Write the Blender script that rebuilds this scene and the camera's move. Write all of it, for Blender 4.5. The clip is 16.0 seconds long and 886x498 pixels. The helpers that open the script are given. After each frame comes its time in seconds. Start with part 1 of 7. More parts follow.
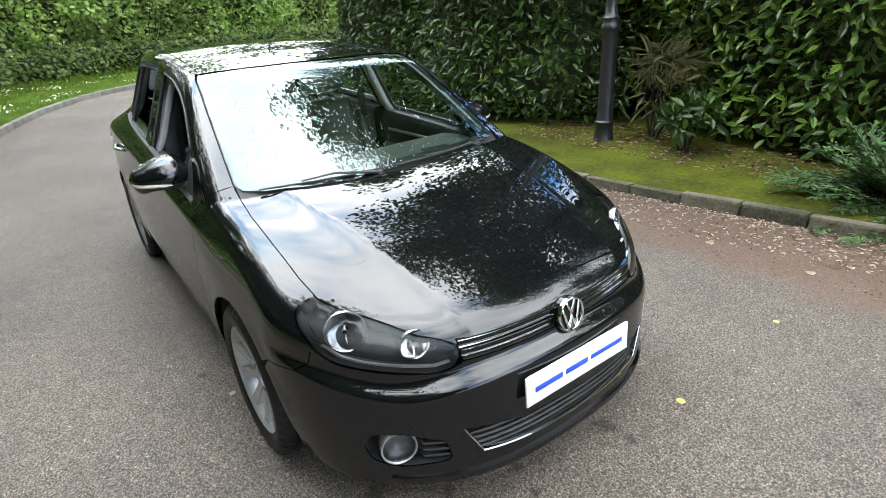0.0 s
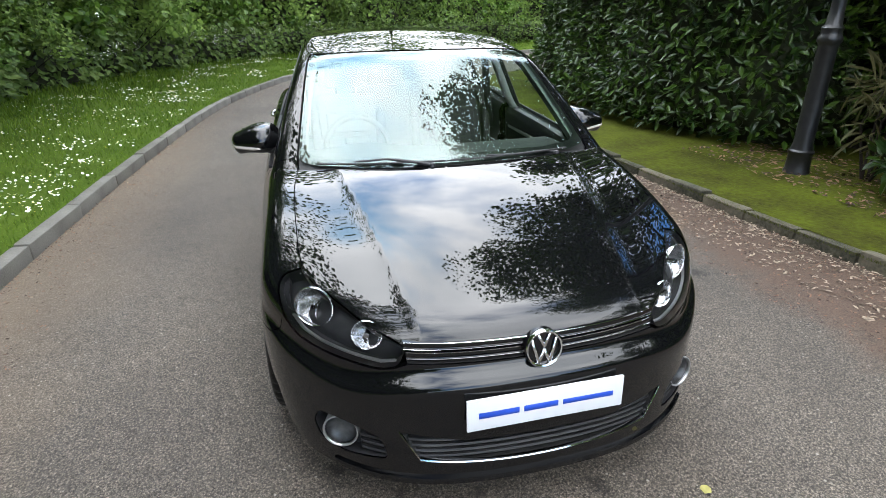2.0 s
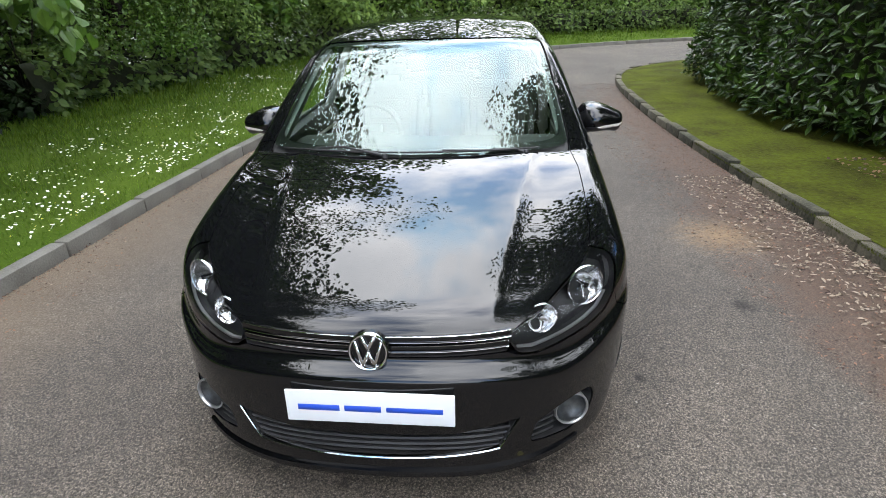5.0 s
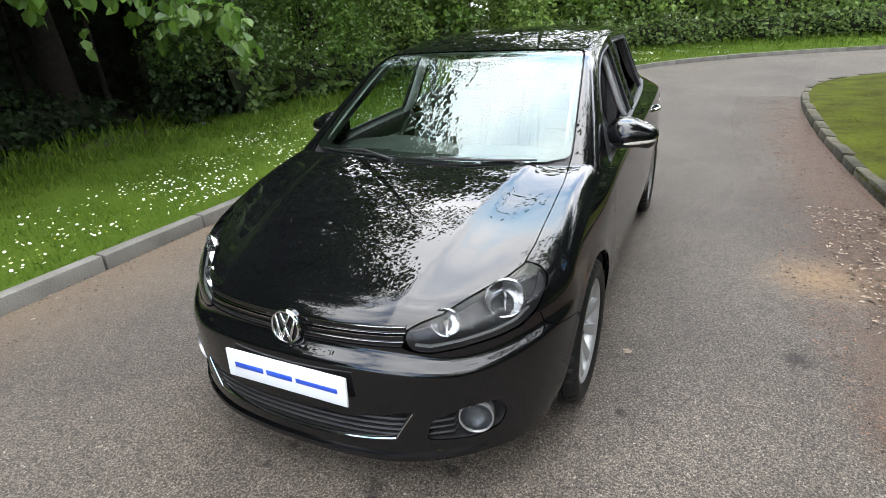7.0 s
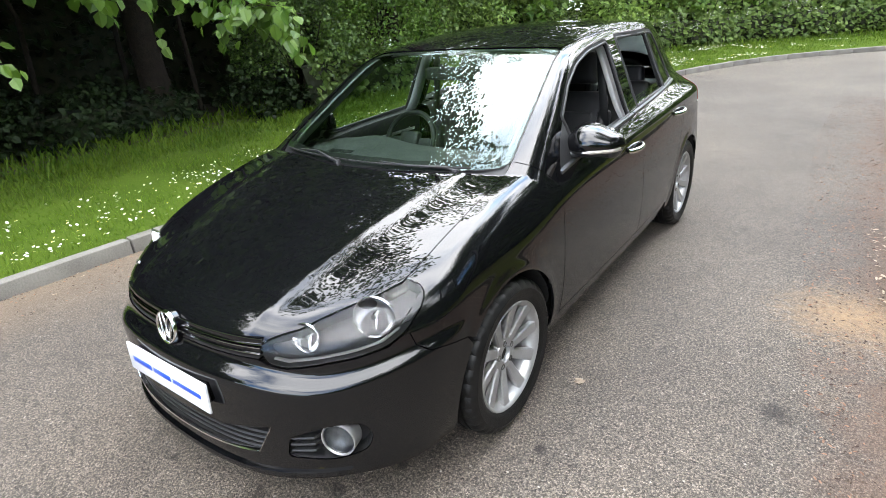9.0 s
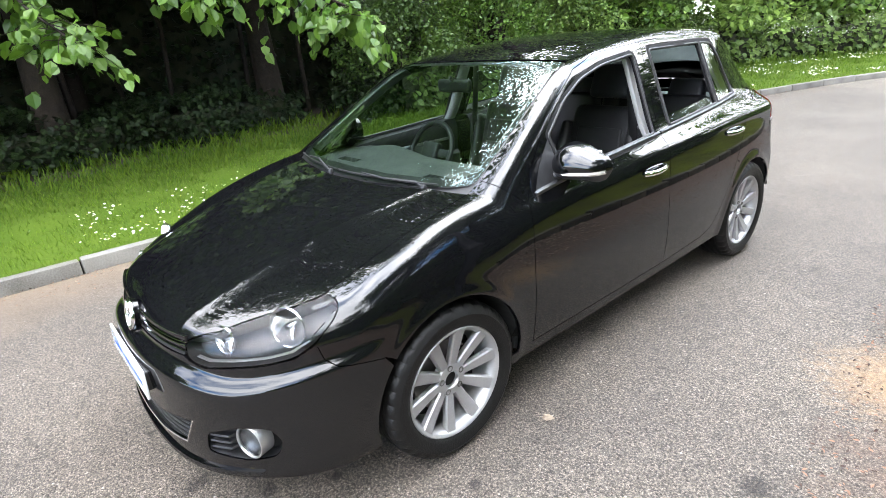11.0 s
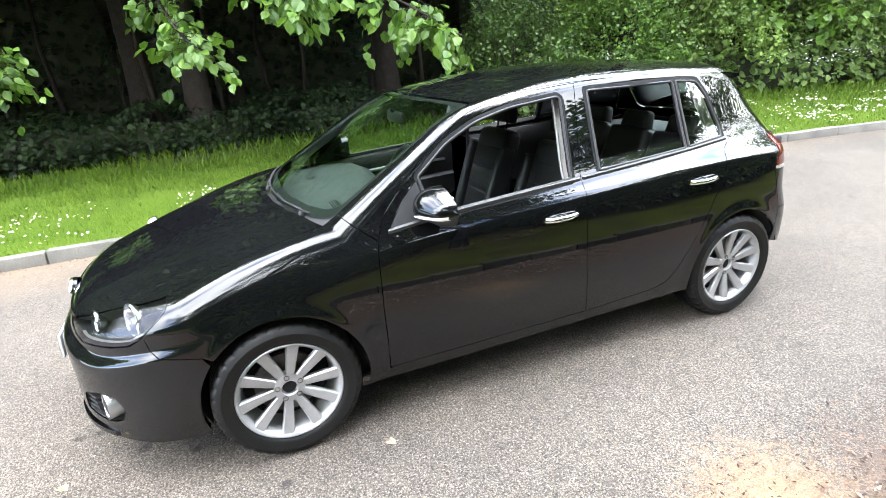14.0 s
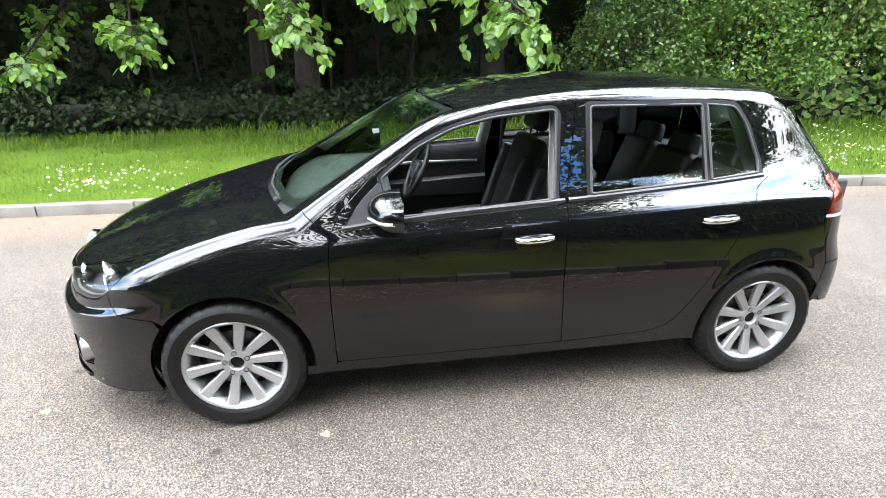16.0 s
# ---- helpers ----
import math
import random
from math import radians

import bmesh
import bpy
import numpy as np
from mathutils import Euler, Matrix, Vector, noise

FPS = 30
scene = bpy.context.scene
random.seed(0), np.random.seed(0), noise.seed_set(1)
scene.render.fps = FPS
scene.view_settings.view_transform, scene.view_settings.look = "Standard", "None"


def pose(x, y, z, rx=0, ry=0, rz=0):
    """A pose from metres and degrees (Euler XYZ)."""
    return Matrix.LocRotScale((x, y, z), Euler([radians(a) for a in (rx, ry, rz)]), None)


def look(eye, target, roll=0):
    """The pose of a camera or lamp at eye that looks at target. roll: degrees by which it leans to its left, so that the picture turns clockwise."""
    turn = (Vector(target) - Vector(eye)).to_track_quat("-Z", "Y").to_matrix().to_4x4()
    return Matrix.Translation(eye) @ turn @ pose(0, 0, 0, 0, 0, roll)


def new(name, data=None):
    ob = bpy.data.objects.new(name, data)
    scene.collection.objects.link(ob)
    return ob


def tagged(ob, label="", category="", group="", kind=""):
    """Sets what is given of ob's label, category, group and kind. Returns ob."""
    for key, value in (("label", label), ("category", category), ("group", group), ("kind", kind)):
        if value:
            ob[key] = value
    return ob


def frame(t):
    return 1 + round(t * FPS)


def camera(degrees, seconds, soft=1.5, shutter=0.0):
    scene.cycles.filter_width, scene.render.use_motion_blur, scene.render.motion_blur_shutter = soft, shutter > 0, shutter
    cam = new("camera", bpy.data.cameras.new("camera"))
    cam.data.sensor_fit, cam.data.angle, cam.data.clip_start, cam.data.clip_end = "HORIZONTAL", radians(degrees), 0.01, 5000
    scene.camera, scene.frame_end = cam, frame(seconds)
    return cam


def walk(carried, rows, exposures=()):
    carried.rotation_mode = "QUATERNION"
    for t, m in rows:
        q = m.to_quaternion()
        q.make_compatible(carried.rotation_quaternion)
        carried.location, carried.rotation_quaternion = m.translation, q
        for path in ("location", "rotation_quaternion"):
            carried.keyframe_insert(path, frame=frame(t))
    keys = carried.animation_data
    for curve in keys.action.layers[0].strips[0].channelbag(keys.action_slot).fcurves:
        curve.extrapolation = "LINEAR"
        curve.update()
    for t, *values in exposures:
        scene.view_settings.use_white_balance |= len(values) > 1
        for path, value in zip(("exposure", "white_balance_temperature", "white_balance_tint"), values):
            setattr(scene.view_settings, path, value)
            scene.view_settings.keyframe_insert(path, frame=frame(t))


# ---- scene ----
cam = camera(78.5, 16.0, soft=0.8)
PATH = [
    (0, (-1.258, -1.902, 1.625), (-0.198, -0.414, 0.81), -3.5),
    (0.5, (-1.118, -1.993, 1.622), (-0.231, -0.39, 0.819), -3.0),
    (1, (-0.927, -1.991, 1.607), (-0.21, -0.307, 0.801), -2.6),
    (1.5, (-0.783, -2.015, 1.628), (-0.208, -0.28, 0.816), -1.3),
    (2, (-0.622, -2.145, 1.601), (-0.196, -0.365, 0.795), -0.7),
    (2.5, (-0.452, -2.28, 1.602), (-0.218, -0.476, 0.772), -0.6),
    (3, (-0.301, -2.273, 1.597), (-0.184, -0.466, 0.749), -1.1),
    (3.2, (-0.23, -2.242, 1.591), (-0.139, -0.432, 0.745), -1.2),
    (5.3, (0.511, -2.133, 1.597), (0.231, -0.336, 0.765), -2.3),
    (5.5, (0.605, -2.084, 1.597), (0.264, -0.296, 0.769), -2.6),
    (6, (0.781, -2.032, 1.61), (0.3, -0.277, 0.781), -2.4),
    (6.5, (1.06, -2.088, 1.595), (0.381, -0.38, 0.805), -3.4),
    (7, (1.208, -2.056, 1.593), (0.392, -0.408, 0.805), -3.4),
    (7.5, (1.341, -1.873, 1.603), (0.428, -0.289, 0.792), -4.3),
    (8, (1.46, -1.789, 1.585), (0.506, -0.212, 0.807), -4.0),
    (8.2, (1.523, -1.749, 1.578), (0.546, -0.19, 0.795), -3.8),
    (10.3, (2.027, -1.278, 1.556), (0.697, 0.016, 0.81), -5.0),
    (10.5, (2.05, -1.232, 1.558), (0.704, 0.043, 0.809), -4.7),
    (11, (2.189, -1.105, 1.55), (0.753, 0.075, 0.811), -4.6),
    (11.5, (2.258, -0.97, 1.542), (0.743, 0.096, 0.788), -3.7),
    (12, (2.324, -0.814, 1.558), (0.771, 0.193, 0.8), -3.7),
    (12.5, (2.39, -0.613, 1.571), (0.81, 0.364, 0.832), -3.6),
    (13, (2.479, -0.456, 1.579), (0.874, 0.483, 0.841), -3.4),
    (13.5, (2.755, -0.251, 1.619), (1.086, 0.58, 0.894), -4.3),
    (14, (2.933, -0.094, 1.672), (1.202, 0.604, 0.953), -3.8),
    (14.5, (2.983, 0.099, 1.68), (1.215, 0.686, 0.954), -3.4),
    (15, (3.01, 0.259, 1.7), (1.217, 0.756, 0.967), -1.9),
    (15.5, (3.052, 0.456, 1.718), (1.239, 0.853, 0.973), -1.0),
    (16, (3.044, 0.588, 1.7), (1.209, 0.883, 0.962), -0.0),
]
walk(cam, [(t, look(eye, target, roll)) for t, eye, target, roll in PATH],
     [(0, 1.32, 6950, 10), (2, 0.85, 6850, 11), (5.5, 0.75, 6950, 13), (8, 1.25, 7100, 13), (11, 2.02, 6850, 14), (13, 2.40, 6820, 13), (16, 2.50, 6920, 13)])

# ---------------- sky, sun, exposure ----------------
world = bpy.data.worlds.new("sky")
scene.world = world
world.use_nodes = True
wn, wl = world.node_tree.nodes, world.node_tree.links
wn.clear()
SUN_ELEV, SUN_TURN = 62.0, -8.0
sky = wn.new("ShaderNodeTexSky")
sky.sky_type, sky.sun_disc = "NISHITA", False
sky.sun_elevation, sky.sun_rotation = radians(SUN_ELEV), radians(SUN_TURN)
sky.air_density, sky.dust_density, sky.ozone_density = 1.0, 1.5, 1.0
coord = wn.new("ShaderNodeTexCoord")
clouds = wn.new("ShaderNodeTexNoise")
clouds.inputs["Scale"].default_value, clouds.inputs["Detail"].default_value = 1.7, 8.0
clouds.inputs["Roughness"].default_value, clouds.inputs["Distortion"].default_value = 0.55, 0.3
ramp = wn.new("ShaderNodeValToRGB")
ramp.color_ramp.elements[0].position, ramp.color_ramp.elements[1].position = 0.34, 0.50
shade = wn.new("ShaderNodeTexNoise")
shade.inputs["Scale"].default_value, shade.inputs["Detail"].default_value = 3.1, 6.0
grey = wn.new("ShaderNodeValToRGB")
grey.color_ramp.elements[0].position, grey.color_ramp.elements[1].position = 0.25, 0.75
grey.color_ramp.elements[0].color, grey.color_ramp.elements[1].color = (27.0, 30.6, 35.0, 1), (51.0, 55.0, 59.5, 1)
mixc = wn.new("ShaderNodeMix")
mixc.data_type = "RGBA"
bg, out = wn.new("ShaderNodeBackground"), wn.new("ShaderNodeOutputWorld")
bg.inputs["Strength"].default_value = 0.10
swing = wn.new("ShaderNodeMapping")
swing.inputs["Rotation"].default_value = (radians(27), 0, 0)
wl.new(coord.outputs["Generated"], swing.inputs["Vector"])
wl.new(swing.outputs["Vector"], clouds.inputs["Vector"])
wl.new(coord.outputs["Generated"], shade.inputs["Vector"])
wl.new(clouds.outputs["Fac"], ramp.inputs["Fac"])
wl.new(shade.outputs["Fac"], grey.inputs["Fac"])
wl.new(ramp.outputs["Color"], mixc.inputs["Factor"])
gaps = wn.new("ShaderNodeVectorMath")
gaps.operation = "MULTIPLY"
gaps.inputs[1].default_value = (1.15, 2.5, 3.9)
wl.new(sky.outputs["Color"], gaps.inputs[0])
wl.new(gaps.outputs[0], mixc.inputs["A"])
# an overcast sky is brightest overhead
height = wn.new("ShaderNodeSeparateXYZ")
wl.new(coord.outputs["Generated"], height.inputs[0])
rise = wn.new("ShaderNodeMapRange")
rise.inputs["From Min"].default_value, rise.inputs["From Max"].default_value = 0.0, 1.0
rise.inputs["To Min"].default_value, rise.inputs["To Max"].default_value = 0.50, 1.0
wl.new(height.outputs["Z"], rise.inputs["Value"])
lift = wn.new("ShaderNodeVectorMath")
lift.operation = "SCALE"
wl.new(grey.outputs["Color"], lift.inputs[0])
# and round the veiled sun
veil = wn.new("ShaderNodeVectorMath")
veil.operation = "DOT_PRODUCT"
veil.inputs[1].default_value = (math.sin(radians(SUN_TURN)) * math.cos(radians(SUN_ELEV)), math.cos(radians(SUN_TURN)) * math.cos(radians(SUN_ELEV)), math.sin(radians(SUN_ELEV)))
wl.new(coord.outputs["Generated"], veil.inputs[0])
halo = wn.new("ShaderNodeMapRange")
halo.interpolation_type = "SMOOTHSTEP"
halo.inputs["From Min"].default_value, halo.inputs["From Max"].default_value = 0.55, 1.0
halo.inputs["To Min"].default_value, halo.inputs["To Max"].default_value = 1.0, 1.35
wl.new(veil.outputs["Value"], halo.inputs["Value"])
gain = wn.new("ShaderNodeMath")
gain.operation = "MULTIPLY"
wl.new(rise.outputs["Result"], gain.inputs[0])
wl.new(halo.outputs["Result"], gain.inputs[1])
wl.new(gain.outputs[0], lift.inputs["Scale"])
wl.new(lift.outputs[0], mixc.inputs["B"])
wl.new(mixc.outputs["Result"], bg.inputs["Color"])
wl.new(bg.outputs["Background"], out.inputs["Surface"])
sun_data = bpy.data.lights.new("sun", "SUN")
sun_data.energy, sun_data.angle, sun_data.color = 0.6, radians(70), (1.0, 0.96, 0.9)
sun = new("sun", sun_data)
sun.matrix_world = look((0, 0, 30), (0 + 30 * math.sin(radians(SUN_TURN)) / math.tan(radians(SUN_ELEV)) * -1, 30 * math.cos(radians(SUN_TURN)) / math.tan(radians(SUN_ELEV)) * -1, 0))

# ---------------- materials ----------------
def nodes_of(name):
    m = bpy.data.materials.new(name)
    m.use_nodes = True
    t = m.node_tree
    return m, t.nodes, t.links, t.nodes["Principled BSDF"]


def surface(name, dark, light, rough=0.6, metal=0.0, scale=8.0, detail=6.0, fine=0.0, fine_scale=120.0, bump=0.0, bump_scale=60.0, coat=0.0, rand=0.0, island=0.0, spec=0.5, trans=0.0):
    """Two colours mixed by coarse and fine noise at real size, with relief and a spread from piece to piece."""
    m, n, l, b = nodes_of(name)
    tc = n.new("ShaderNodeTexCoord")
    big = n.new("ShaderNodeTexNoise")
    big.inputs["Scale"].default_value, big.inputs["Detail"].default_value = scale, detail
    l.new(tc.outputs["Object"], big.inputs["Vector"])
    fac = big.outputs["Fac"]
    if fine:
        small = n.new("ShaderNodeTexNoise")
        small.inputs["Scale"].default_value, small.inputs["Detail"].default_value = fine_scale, 3.0
        l.new(tc.outputs["Object"], small.inputs["Vector"])
        mix = n.new("ShaderNodeMix")
        mix.inputs["Factor"].default_value = fine
        l.new(fac, mix.inputs["A"])
        l.new(small.outputs["Fac"], mix.inputs["B"])
        fac = mix.outputs["Result"]
    if rand or island:
        add = n.new("ShaderNodeMath")
        add.operation = "MULTIPLY_ADD"
        src = n.new("ShaderNodeObjectInfo").outputs["Random"] if rand else n.new("ShaderNodeNewGeometry").outputs["Random Per Island"]
        l.new(src, add.inputs[0])
        add.inputs[1].default_value = rand or island
        off = n.new("ShaderNodeMath")
        off.operation = "SUBTRACT"
        l.new(fac, off.inputs[0])
        off.inputs[1].default_value = (rand or island) / 2
        l.new(off.outputs[0], add.inputs[2])
        fac = add.outputs[0]
    cr = n.new("ShaderNodeValToRGB")
    cr.color_ramp.elements[0].position, cr.color_ramp.elements[1].position = 0.28, 0.72
    cr.color_ramp.elements[0].color, cr.color_ramp.elements[1].color = (*dark, 1), (*light, 1)
    l.new(fac, cr.inputs["Fac"])
    l.new(cr.outputs["Color"], b.inputs["Base Color"])
    b.inputs["Roughness"].default_value, b.inputs["Metallic"].default_value = rough, metal
    b.inputs["Specular IOR Level"].default_value = spec
    b.inputs["Coat Weight"].default_value, b.inputs["Coat Roughness"].default_value = coat, 0.02
    if bump:
        bn = n.new("ShaderNodeTexNoise")
        bn.inputs["Scale"].default_value, bn.inputs["Detail"].default_value = bump_scale, 4.0
        l.new(tc.outputs["Object"], bn.inputs["Vector"])
        bp = n.new("ShaderNodeBump")
        bp.inputs["Strength"].default_value, bp.inputs["Distance"].default_value = bump, 0.01
        l.new(bn.outputs["Fac"], bp.inputs["Height"])
        l.new(bp.outputs["Normal"], b.inputs["Normal"])
    return m


def leaf_material(name, dark, light, rough=0.4, shine=0.35, spec=0.5):
    """Foliage: colour spread from leaf to leaf, light coming through."""
    m, n, l, b = nodes_of(name)
    geo = n.new("ShaderNodeNewGeometry")
    tc = n.new("ShaderNodeTexCoord")
    no = n.new("ShaderNodeTexNoise")
    no.inputs["Scale"].default_value = 1.3
    l.new(tc.outputs["Object"], no.inputs["Vector"])
    mix = n.new("ShaderNodeMix")
    mix.inputs["Factor"].default_value = 0.45
    l.new(geo.outputs["Random Per Island"], mix.inputs["A"])
    l.new(no.outputs["Fac"], mix.inputs["B"])
    cr = n.new("ShaderNodeValToRGB")
    cr.color_ramp.elements[0].position, cr.color_ramp.elements[1].position = 0.2, 0.8
    cr.color_ramp.elements[0].color, cr.color_ramp.elements[1].color = (*dark, 1), (*light, 1)
    l.new(mix.outputs["Result"], cr.inputs["Fac"])
    l.new(cr.outputs["Color"], b.inputs["Base Color"])
    b.inputs["Roughness"].default_value = rough
    b.inputs["Specular IOR Level"].default_value = spec
    tr = n.new("ShaderNodeBsdfTranslucent")
    l.new(cr.outputs["Color"], tr.inputs["Color"])
    ms = n.new("ShaderNodeMixShader")
    ms.inputs[0].default_value = shine
    l.new(b.outputs[0], ms.inputs[1])
    l.new(tr.outputs[0], ms.inputs[2])
    l.new(ms.outputs[0], n["Material Output"].inputs["Surface"])
    return m


def clear(name, tint, ior=1.5, rough=0.0, gloss=(1.0, 1.0, 1.0)):
    """A thin pane: the tint lets light through, Fresnel drives its gloss."""
    m, n, l, b = nodes_of(name)
    n.remove(b)
    t, g, f, ms = n.new("ShaderNodeBsdfTransparent"), n.new("ShaderNodeBsdfGlossy"), n.new("ShaderNodeFresnel"), n.new("ShaderNodeMixShader")
    t.inputs["Color"].default_value = (*tint, 1)
    g.inputs["Roughness"].default_value = rough
    g.inputs["Color"].default_value = (*gloss, 1)
    f.inputs["IOR"].default_value = ior
    l.new(f.outputs[0], ms.inputs[0])
    l.new(t.outputs[0], ms.inputs[1])
    l.new(g.outputs[0], ms.inputs[2])
    l.new(ms.outputs[0], n["Material Output"].inputs["Surface"])
    return m


def asphalt_material():
    m, n, l, b = nodes_of("worn_asphalt")
    tc = n.new("ShaderNodeTexCoord")

    def tex(kind, scale, **more):
        x = n.new(kind)
        x.inputs["Scale"].default_value = scale
        for k, v in more.items():
            x.inputs[k].default_value = v
        l.new(tc.outputs["Object"], x.inputs["Vector"])
        return x

    def ramp_of(src, p0, c0, p1, c1):
        r = n.new("ShaderNodeValToRGB")
        r.color_ramp.elements[0].position, r.color_ramp.elements[1].position = p0, p1
        r.color_ramp.elements[0].color, r.color_ramp.elements[1].color = (*c0, 1), (*c1, 1)
        l.new(src, r.inputs["Fac"])
        return r.outputs["Color"]

    def blend(kind, fac, a, c):
        x = n.new("ShaderNodeMix")
        x.data_type, x.blend_type = "RGBA", kind
        for sock, v in ((x.inputs["Factor"], fac), (x.inputs["A"], a), (x.inputs["B"], c)):
            if hasattr(v, "links"):
                l.new(v, sock)
            else:
                sock.default_value = v
        return x.outputs["Result"]

    stones = tex("ShaderNodeTexVoronoi", 190.0)
    grit = ramp_of(stones.outputs["Color"], 0.1, (0.037, 0.031, 0.026), 0.9, (0.176, 0.154, 0.133))
    binder = ramp_of(stones.outputs["Distance"], 0.25, (1, 1, 1), 0.75, (0.45, 0.44, 0.44))
    col = blend("MULTIPLY", 1.0, grit, binder)
    coarse = tex("ShaderNodeTexNoise", 95.0, Detail=2.5, Roughness=0.6)
    col = blend("MULTIPLY", 1.0, col, ramp_of(coarse.outputs["Fac"], 0.36, (0.50, 0.49, 0.48), 0.64, (1.55, 1.53, 1.49)))
    mottle = tex("ShaderNodeTexNoise", 17.0, Detail=4.0, Roughness=0.65)
    col = blend("MULTIPLY", 1.0, col, ramp_of(mottle.outputs["Fac"], 0.35, (0.84, 0.83, 0.82), 0.65, (1.14, 1.13, 1.11)))
    chips = tex("ShaderNodeTexVoronoi", 62.0)
    lit = n.new("ShaderNodeMapRange")
    lit.inputs["From Min"].default_value, lit.inputs["From Max"].default_value, lit.inputs["To Max"].default_value = 0.88, 0.92, 0.7
    l.new(chips.outputs["Color"], lit.inputs["Value"])
    near_mid = n.new("ShaderNodeMapRange")
    near_mid.inputs["From Min"].default_value, near_mid.inputs["From Max"].default_value = 0.36, 0.28
    l.new(chips.outputs["Distance"], near_mid.inputs["Value"])
    speck = n.new("ShaderNodeMath")
    speck.operation = "MULTIPLY"
    l.new(lit.outputs["Result"], speck.inputs[0])
    l.new(near_mid.outputs["Result"], speck.inputs[1])
    col = blend("MIX", speck.outputs[0], col, (0.30, 0.28, 0.25, 1))
    patch = tex("ShaderNodeTexNoise", 0.55, Detail=6.0, Roughness=0.6)
    col = blend("MULTIPLY", 1.0, col, ramp_of(patch.outputs["Fac"], 0.35, (0.72, 0.70, 0.68), 0.65, (1.15, 1.12, 1.06)))
    # spots of old oil and damp
    spots = tex("ShaderNodeTexNoise", 3.2, Detail=5.0, Roughness=0.65)
    col = blend("MULTIPLY", 1.0, col, ramp_of(spots.outputs["Fac"], 0.26, (0.40, 0.39, 0.38), 0.36, (1, 1, 1)))
    grit_bright = ramp_of(stones.outputs["Color"], 0.1, (0.45, 0.42, 0.4), 0.9, (1, 1, 1))
    # tan silt washed over the surface in broad patches
    silt = tex("ShaderNodeTexNoise", 1.3, Detail=8.0, Roughness=0.7)
    sep = n.new("ShaderNodeSeparateXYZ")
    l.new(tc.outputs["Object"], sep.inputs[0])
    edge = n.new("ShaderNodeMath")
    edge.operation = "ABSOLUTE"
    shift = n.new("ShaderNodeMath")
    shift.operation = "SUBTRACT"
    shift.inputs[1].default_value = 0.1
    l.new(sep.outputs["X"], shift.inputs[0])
    l.new(shift.outputs[0], edge.inputs[0])
    mad = n.new("ShaderNodeMath")
    mad.operation = "MULTIPLY_ADD"
    mad.inputs[1].default_value = 0.9
    l.new(silt.outputs["Fac"], mad.inputs[0])
    l.new(edge.outputs[0], mad.inputs[2])
    mr = n.new("ShaderNodeMapRange")
    mr.inputs["From Min"].default_value, mr.inputs["From Max"].default_value = 2.35, 3.15
    l.new(mad.outputs[0], mr.inputs["Value"])
    mr.inputs["To Max"].default_value = 0.6
    mn = n.new("ShaderNodeMapRange")
    mn.inputs["From Min"].default_value, mn.inputs["From Max"].default_value = 10.0, 6.0
    l.new(sep.outputs["Y"], mn.inputs["Value"])
    mm = n.new("ShaderNodeMath")
    mm.operation = "MULTIPLY"
    l.new(mr.outputs["Result"], mm.inputs[0])
    l.new(mn.outputs["Result"], mm.inputs[1])
    col = blend("MIX", mm.outputs[0], col, blend("MULTIPLY", 0.55, (0.165, 0.118, 0.075, 1), grit_bright))
    # red-brown crushed litter along the hedge-side gutter
    gut = n.new("ShaderNodeMath")
    gut.operation = "MULTIPLY_ADD"
    gut.inputs[1].default_value = 1.1
    wob = tex("ShaderNodeTexNoise", 2.6, Detail=6.0, Roughness=0.7)
    l.new(wob.outputs["Fac"], gut.inputs[0])
    l.new(sep.outputs["X"], gut.inputs[2])
    gr = n.new("ShaderNodeMapRange")
    gr.inputs["From Min"].default_value, gr.inputs["From Max"].default_value, gr.inputs["To Max"].default_value = 2.38, 2.80, 0.85
    l.new(gut.outputs[0], gr.inputs["Value"])
    near = n.new("ShaderNodeMapRange")
    near.inputs["From Min"].default_value, near.inputs["From Max"].default_value = 9.0, 6.0
    l.new(sep.outputs["Y"], near.inputs["Value"])
    both_fac = n.new("ShaderNodeMath")
    both_fac.operation = "MULTIPLY"
    l.new(gr.outputs["Result"], both_fac.inputs[0])
    l.new(near.outputs["Result"], both_fac.inputs[1])
    col = blend("MIX", both_fac.outputs[0], col, blend("MULTIPLY", 0.85, (0.098, 0.058, 0.038, 1), grit_bright))

    def spot(px, py, r, soft):
        """How far a place lies inside a ragged round patch."""
        v = n.new("ShaderNodeVectorMath")
        v.operation = "DISTANCE"
        v.inputs[1].default_value = (px, py, 0)
        l.new(tc.outputs["Object"], v.inputs[0])
        rag = n.new("ShaderNodeMath")
        rag.operation = "MULTIPLY_ADD"
        rag.inputs[1].default_value = r * 4.0
        l.new(ragged.outputs["Fac"], rag.inputs[0])
        l.new(v.outputs["Value"], rag.inputs[2])
        k = n.new("ShaderNodeMapRange")
        k.inputs["From Min"].default_value, k.inputs["From Max"].default_value = r * 2.75 + soft, r * 2.75 - soft
        l.new(rag.outputs[0], k.inputs["Value"])
        return k.outputs["Result"]

    ragged = tex("ShaderNodeTexNoise", 22.0, Detail=6.0, Roughness=0.75)
    col = blend("MIX", spot(1.97, 1.57, 0.24, 0.20), col, blend("MULTIPLY", 0.5, (0.215, 0.138, 0.074, 1), grit_bright))
